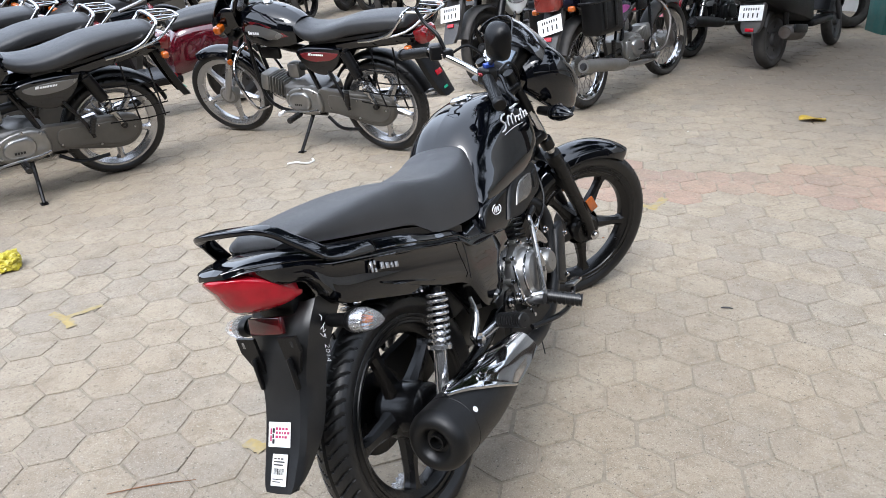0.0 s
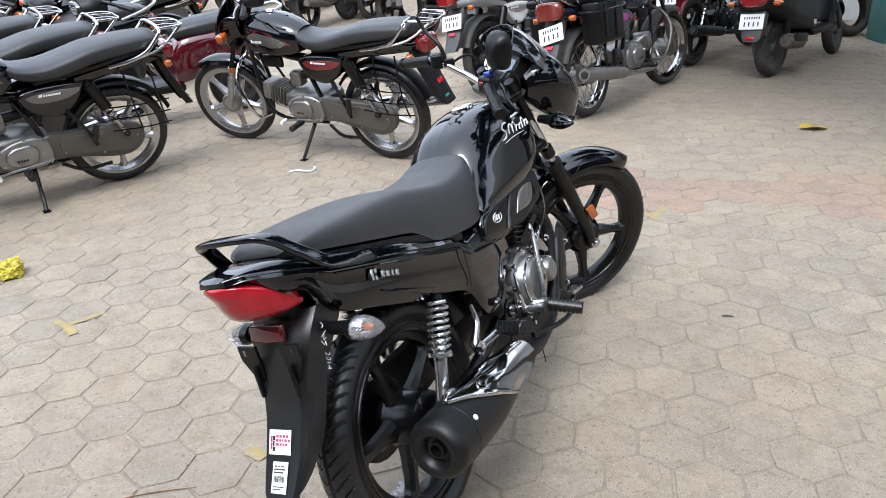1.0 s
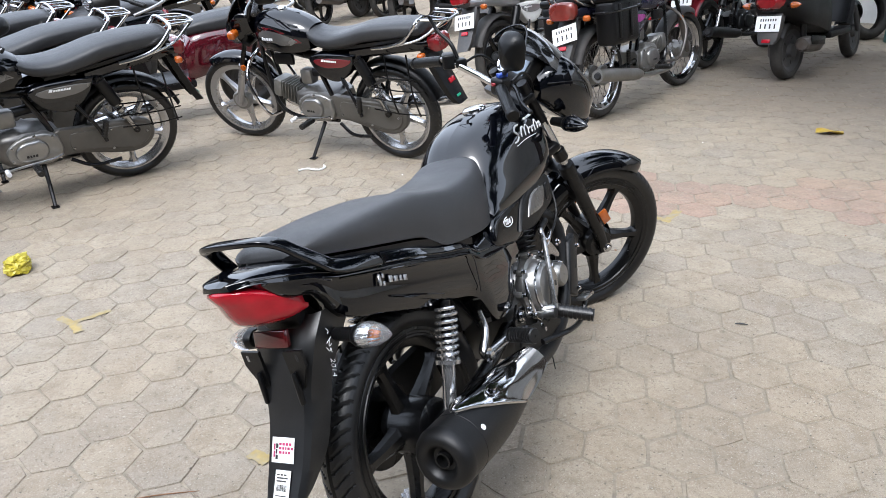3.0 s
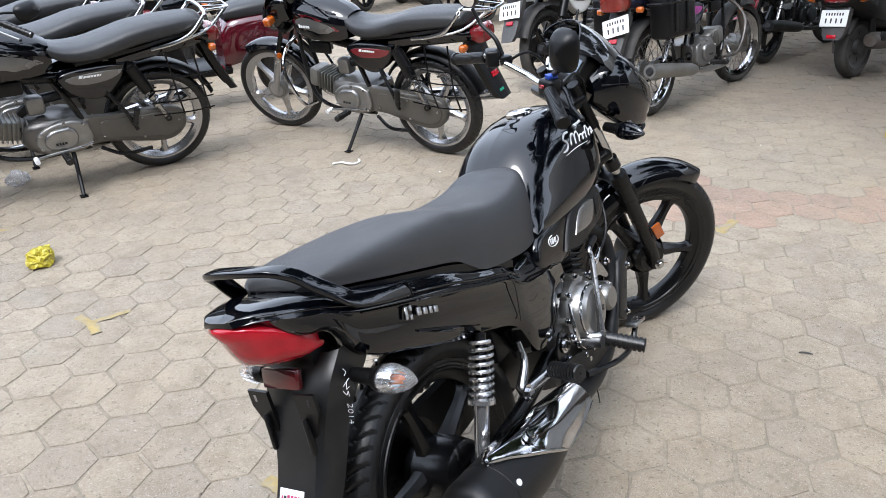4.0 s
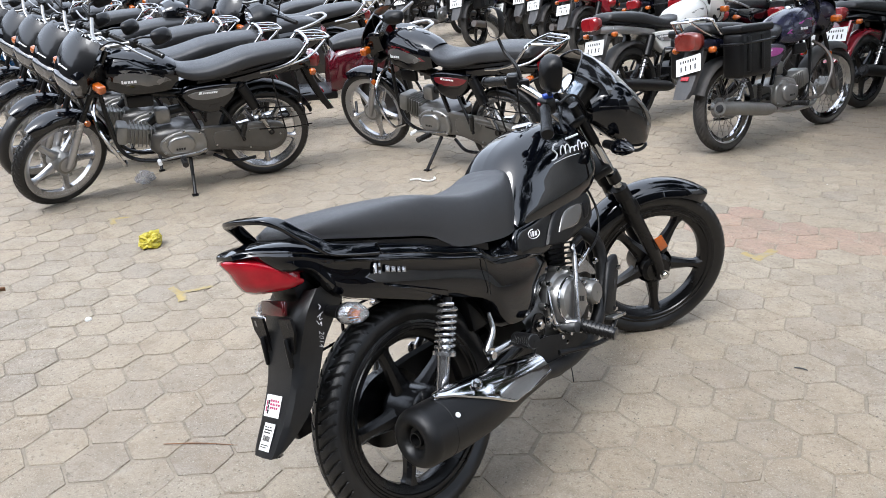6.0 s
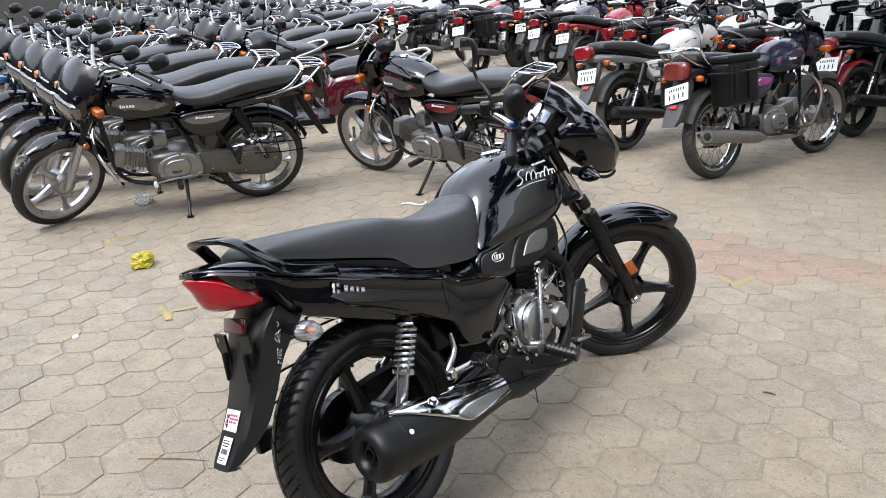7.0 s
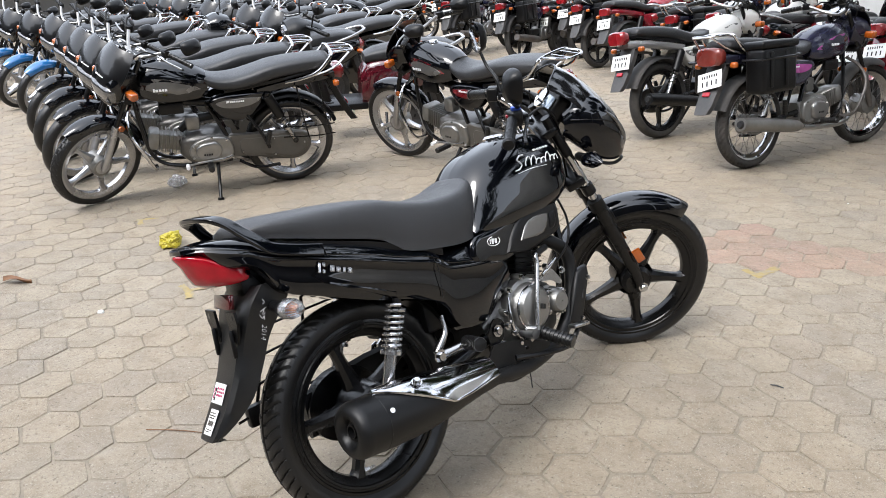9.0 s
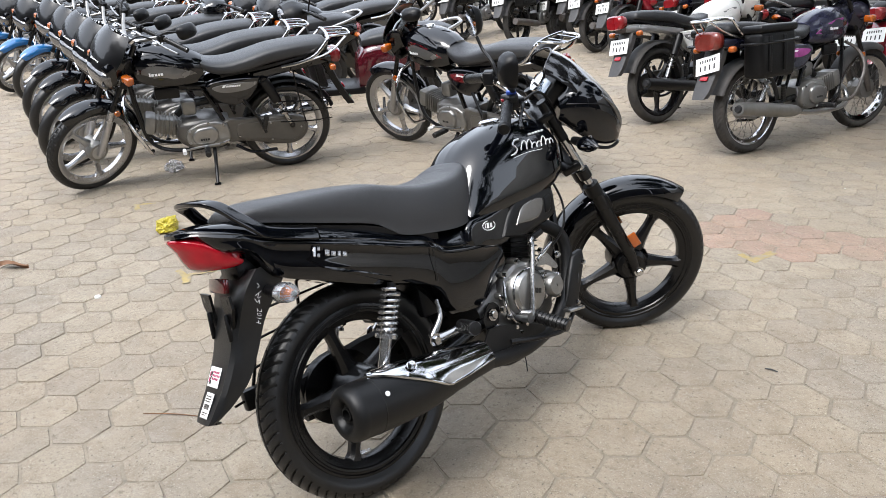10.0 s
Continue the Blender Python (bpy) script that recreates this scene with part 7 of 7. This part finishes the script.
def tree(x, y, h, spread, seed, leaves=5000):
    r = random.Random(seed)
    g = thing("tree", Matrix.Translation((x, y, 0)), "leafy green tree with a brown trunk beside the yard, out of view", "tree")
    part("trunk", tube([(0, 0, -0.05), (0.08, 0.03, h * 0.25), (-0.03, 0.1, h * 0.5), (0.1, 0, h * 0.78)], [0.24, 0.17, 0.13, 0.05], 12), BARK, g)
    tips = []
    for k in range(9):
        a = 2 * math.pi * k / 9 + r.uniform(-0.3, 0.3)
        z0 = h * r.uniform(0.4, 0.65)
        e = Vector((math.cos(a) * spread * r.uniform(0.5, 0.95), math.sin(a) * spread * r.uniform(0.5, 0.95), h * r.uniform(0.68, 0.98)))
        part("limb", tube([(0, 0.05, z0), e * 0.5 + Vector((0, 0, z0 * 0.5 + 0.15)), e], [0.07, 0.045, 0.015], 7, 3), BARK, g)
        tips += [e, e * 0.7 + Vector((0, 0, h * 0.22))]
    V, F = [], []
    for k in range(leaves):
        c = tips[r.randrange(len(tips))] + Vector((r.gauss(0, 0.42), r.gauss(0, 0.42), r.gauss(0, 0.3)))
        q = Euler((r.uniform(-0.9, 0.9), r.uniform(-0.9, 0.9), r.uniform(0, 6.28))).to_matrix()
        w_, l = r.uniform(0.035, 0.06), r.uniform(0.09, 0.16)
        n = len(V)
        V += [c + q @ Vector(p) for p in ((-l, 0, 0), (0, -w_, 0.012), (l, 0, -0.02), (0, w_, 0.012))]
        F.append((n, n + 1, n + 2, n + 3))
    me = bpy.data.meshes.new("crown")
    me.from_pydata(V, [], F)
    me.materials.append(LEAF)
    ob = new("crown", me)
    ob.parent = g
    tagged(ob, kind="stuff")


tree(-4.2, -4.0, 6.8, 3.0, 1, 9000)
tree(2.4, -4.6, 7.2, 3.2, 2, 9000)
tree(8.0, 0.5, 6.6, 3.0, 3, 8000)
# added outside the view so its dense crown darkens the right-hand ground
tree(4.6, 5.7, 5.6, 4.0, 4, 20000)


# ---- things lying about ----
YELLOWMARK = mat("yellow_road_paint", (0.2875, 0.2185, 0.08625), 0.85, var=0.25, scale=40, dirt=(0.2415, 0.2185, 0.1782), dirt_amt=1.0, dirt_scale=24)
YELLOWBAG = mat("yellow_plastic", (0.414, 0.345, 0.02875), 0.35, var=0.15)
PAPER = mat("dry_leaf", (0.1725, 0.0805, 0.0345), 0.7, var=0.3, scale=60)
YELLOWLEAF = mat("yellow_leaf", (0.3565, 0.2415, 0.023), 0.6, var=0.2, scale=60)
FILM = mat("clear_plastic_film", (0.75, 0.75, 0.76), 0.18, var=0.15, scale=60)
FILM.node_tree.nodes["Principled BSDF"].inputs["Transmission Weight"].default_value = 0.75
TEAL = mat("teal_paint", (0.02875, 0.1265, 0.115), 0.6, var=0.15, dirt=(0.1437, 0.138, 0.115), dirt_amt=0.4)


def mark(name, strokes):
    """A worn painted angle on the pavers."""
    bm = bmesh.new()
    r = random.Random(len(strokes) * 7)
    for lift, ((x0, y0), (x1, y1), w_) in enumerate(strokes):
        a, b = Vector((x0, y0, 0.0026 + 0.0008 * lift)), Vector((x1, y1, 0.0026 + 0.0008 * lift))
        n = (b - a).normalized().cross(Vector((0, 0, 1))) * w_ / 2
        top, bot = [], []
        for k in range(9):
            p = a.lerp(b, k / 8)
            top.append(bm.verts.new(p + n * r.uniform(0.7, 1.1)))
            bot.append(bm.verts.new(p - n * r.uniform(0.7, 1.1)))
        for k in range(8):
            bm.faces.new((top[k], top[k + 1], bot[k + 1], bot[k]))
    ob = part(name, bm, YELLOWMARK, None, smooth=0)
    return tagged(ob, "worn yellow paint mark on the grey pavers", "paint mark", "yellow marks on the pavers", kind="structure")


mark("marking", [((-1.587, 2.667), (-1.507, 2.623), 0.036), ((-1.515, 2.622), (-1.398, 2.724), 0.03), ((-1.51, 2.63), (-1.447, 2.556), 0.04)])
mark("marking", [((-2.498, 3.391), (-2.388, 3.463), 0.03), ((-2.48, 3.40), (-2.411, 3.331), 0.034)])
mark("marking", [((0.961, 3.603), (1.028, 3.532), 0.04), ((1.012, 3.52), (1.114, 3.669), 0.045)])
mark("marking", [((-0.58, 1.86), (-0.52, 1.82), 0.05)])


def crumpled(name, at, r, flat, mat_, label, cat, seed, rough=0.35):
    """A crumpled bag: a creased closed skin resting on the ground."""
    bm = bmesh.new()
    bmesh.ops.create_icosphere(bm, subdivisions=4, radius=1)
    noise.seed_set(seed)
    for v in bm.verts:
        n = noise.noise(v.co * 1.6 + Vector((seed, 0, 0))) * rough + abs(noise.noise(v.co * 4.5)) * rough * 0.8 + noise.noise(v.co * 11) * 0.07
        v.co *= r * (0.82 + n)
        v.co.z = max(v.co.z * flat + r * flat * 0.62, 0.0)
    ob = part(name, bm, mat_, None, smooth=25)
    ob.location = at
    return tagged(ob, label, cat)


crumpled("plastic_bag", (-2.0, 3.1, 0.001), 0.068, 0.75, YELLOWBAG, "crumpled bright yellow plastic bag on the pavers", "plastic bag", 3)
crumpled("plastic_wrapper", (-2.74, 4.08, 0.001), 0.06, 0.8, FILM, "crumpled clear plastic wrapper on the pavers", "wrapper", 5, 0.5)
crumpled("plastic_wrapper", (-0.075, 1.645, 0.001), 0.05, 0.5, FILM, "flattened clear plastic wrapper beside the rear wheel", "wrapper", 9, 0.5)


def leaf(name, at, l, w_, turn, mat_, label):
    rings = []
    for i in range(9):
        t = i / 8
        hw = w_ * math.sin(math.pi * min(1, t * 0.96 + 0.03)) ** 0.8 / 2 + 0.001
        rings.append([Vector((l * (t - 0.5), hw * u, 0.006 + 0.012 * abs(u) ** 1.5 + 0.012 * math.sin(t * 5 + u))) for u in (-1, -0.5, 0, 0.5, 1)])
    ob = part(name, shell(rings, 0.0012), mat_, None)
    ob.location, ob.rotation_euler = at, (0, 0, radians(turn))
    return tagged(ob, label, "leaf")


leaf("dry_leaf", (-2.416, 2.461, 0.003), 0.15, 0.05, 15, PAPER, "curled dry brown leaf on the pavers")
leaf("yellow_leaf", (2.389, 4.92, 0.003), 0.17, 0.1, -8, YELLOWLEAF, "flat yellow leaf lying on the pavers")
tw = tagged(part("twig", tube([(-0.022, 0, 0.005), (0, 0.002, 0.006), (0.022, -0.002, 0.005)], [0.002, 0.003, 0.002], 6), INK, None), "short dark twig on the pavers", "twig")
tw.location, tw.rotation_euler = (1.068, 2.553, 0), (0, 0, radians(-10))
st = tagged(part("stick", tube([(-0.12, 0, 0.004), (0, 0.006, 0.005), (0.12, 0, 0.004)], [0.0015, 0.002, 0.001], 6), PAPER, None), "thin dark stick lying on the pavers", "stick")
st.location, st.rotation_euler = (-0.80, 1.676, 0), (0, 0, radians(12))
cp = tagged(part("bottle_cap", lathe([(0.001, 0.009), (0.011, 0.009), (0.014, 0.006), (0.0145, 0.0)], 18, axis="z"), WHITE, None), "small white bottle cap on the pavers", "bottle cap")
cp.location = (-1.748, 2.316, 0.0)
sg = tagged(part("string", tube([(-0.08, 0.0, 0.006), (-0.03, 0.025, 0.006), (0.01, -0.01, 0.012), (0.05, 0.0, 0.006), (0.075, 0.045, 0.006), (0.06, 0.08, 0.006)], 0.006, 6, 5), WHITE, None), "loose white string curled on the pavers", "string")
sg.location = (-0.912, 4.42, 0.0)
for k in range(26):
    q = Vector((rnd.uniform(-2.6, 2.6), rnd.uniform(1.2, 5.0)))
    b = bmesh.new()
    bmesh.ops.create_icosphere(b, subdivisions=1, radius=rnd.uniform(0.003, 0.006))
    for v in b.verts:
        v.co *= rnd.uniform(0.7, 1.2)
        v.co.z *= 0.6
    ob = part("pebble", b, rnd.choice((PAPER, WHITE, SAND)), None, smooth=0)
    ob.location = (q.x, q.y, 0.003)
    tagged(ob, "tiny loose pebble lying on the pavers", "pebble", "pebbles on the pavers")
# tyre and teal post by the wall
ty = tagged(part("tyre", tyre_mesh(0.29, 0.13, 40), DUSTRUB, None), "worn dusty car tyre leaning by the wall", "tyre")
ty.matrix_basis = Matrix.Translation((4.15, 8.3, 0.275)) @ Matrix.Rotation(radians(-20), 4, "X") @ Matrix.Rotation(radians(20), 4, "Z")
po = tagged(part("post", box((0.35, 0.35, 1.6), None, 0.02), TEAL, None), "teal painted square post by the wall", "post")
po.location = (4.43, 7.9, 0.79)


# ---- whitewashed bricks of the yard wall, where it is seen ----
def brick_wall():
    rb = random.Random(3)
    d = Vector((-0.7694, 0.6387, 0))
    n = Vector((-0.6387, -0.7694, 0))
    start = Vector((14, 1.69, 0)) + d * 10.0
    me = []
    for k in range(4):
        b = box((0.232, 0.024, 0.068), None, 0.006, seg=1)
        for v in b.verts:
            v.co += Vector((rb.uniform(-0.003, 0.003), rb.uniform(-0.002, 0.002), rb.uniform(-0.002, 0.002)))
        m_ = bpy.data.meshes.new("brick")
        b.to_mesh(m_)
        b.free()
        m_.materials.append(BLUEWALL if k == 3 else WHITEWALL)
        me.append(m_)
    wl = bpy.data.objects["wall_1"]
    inv = wl.matrix_basis.inverted()
    ang = math.atan2(d.y, d.x)
    for row in range(15):
        for i in range(20):
            p = start + d * (0.24 * (i + 0.5 * (row % 2))) + n * 0.125 + Vector((0, 0, 0.55 + 0.077 * row))
            ob = new("brick", me[3 if 14 <= i <= 15 else rb.randrange(3)])
            ob.parent = wl
            ob.matrix_basis = inv @ Matrix.Translation(p + n * rb.uniform(-0.002, 0.003)) @ Matrix.Rotation(ang, 4, "Z")


brick_wall()
lay_pavers()


def sand_film():
    """Thin drifted sand that covers the joints in patches."""
    V, F = [], []
    nx, ny, x0, y0, st_ = 150, 110, -4.2, 2.9, 0.045
    for j in range(ny):
        for i in range(nx):
            x, y = x0 + i * st_, y0 + j * st_
            k = max(0, 1 - ((x + 0.7) / 2.6) ** 2 - ((y - 4.6) / 1.9) ** 2)
            z = -0.0125 + 0.0094 * min(1, k * 2.0) + 0.0055 * noise.noise(Vector((x * 0.9, y * 0.9, 3))) + 0.0032 * noise.noise(Vector((x * 4, y * 4, 1))) + 0.0012 * noise.noise(Vector((x * 13, y * 13, 7)))
            V.append((x, y, min(z, 0.0012)))
    for j in range(ny - 1):
        for i in range(nx - 1):
            a = j * nx + i
            F.append((a, a + 1, a + nx + 1, a + nx))
    me = bpy.data.meshes.new("sand")
    me.from_pydata(V, [], F)
    me.materials.append(mat("drifted_sand", (0.262, 0.214, 0.157), 0.95, var=0.14, scale=30, bump=0.5, bscale=150, dirt=(0.1955, 0.1725, 0.1437), dirt_amt=0.5, dirt_scale=5))
    for p in me.polygons:
        p.use_smooth = True
    ob = new("sand", me)
    tagged(ob, "thin drifted sand over the paver joints", "sand", kind="structure")


sand_film()
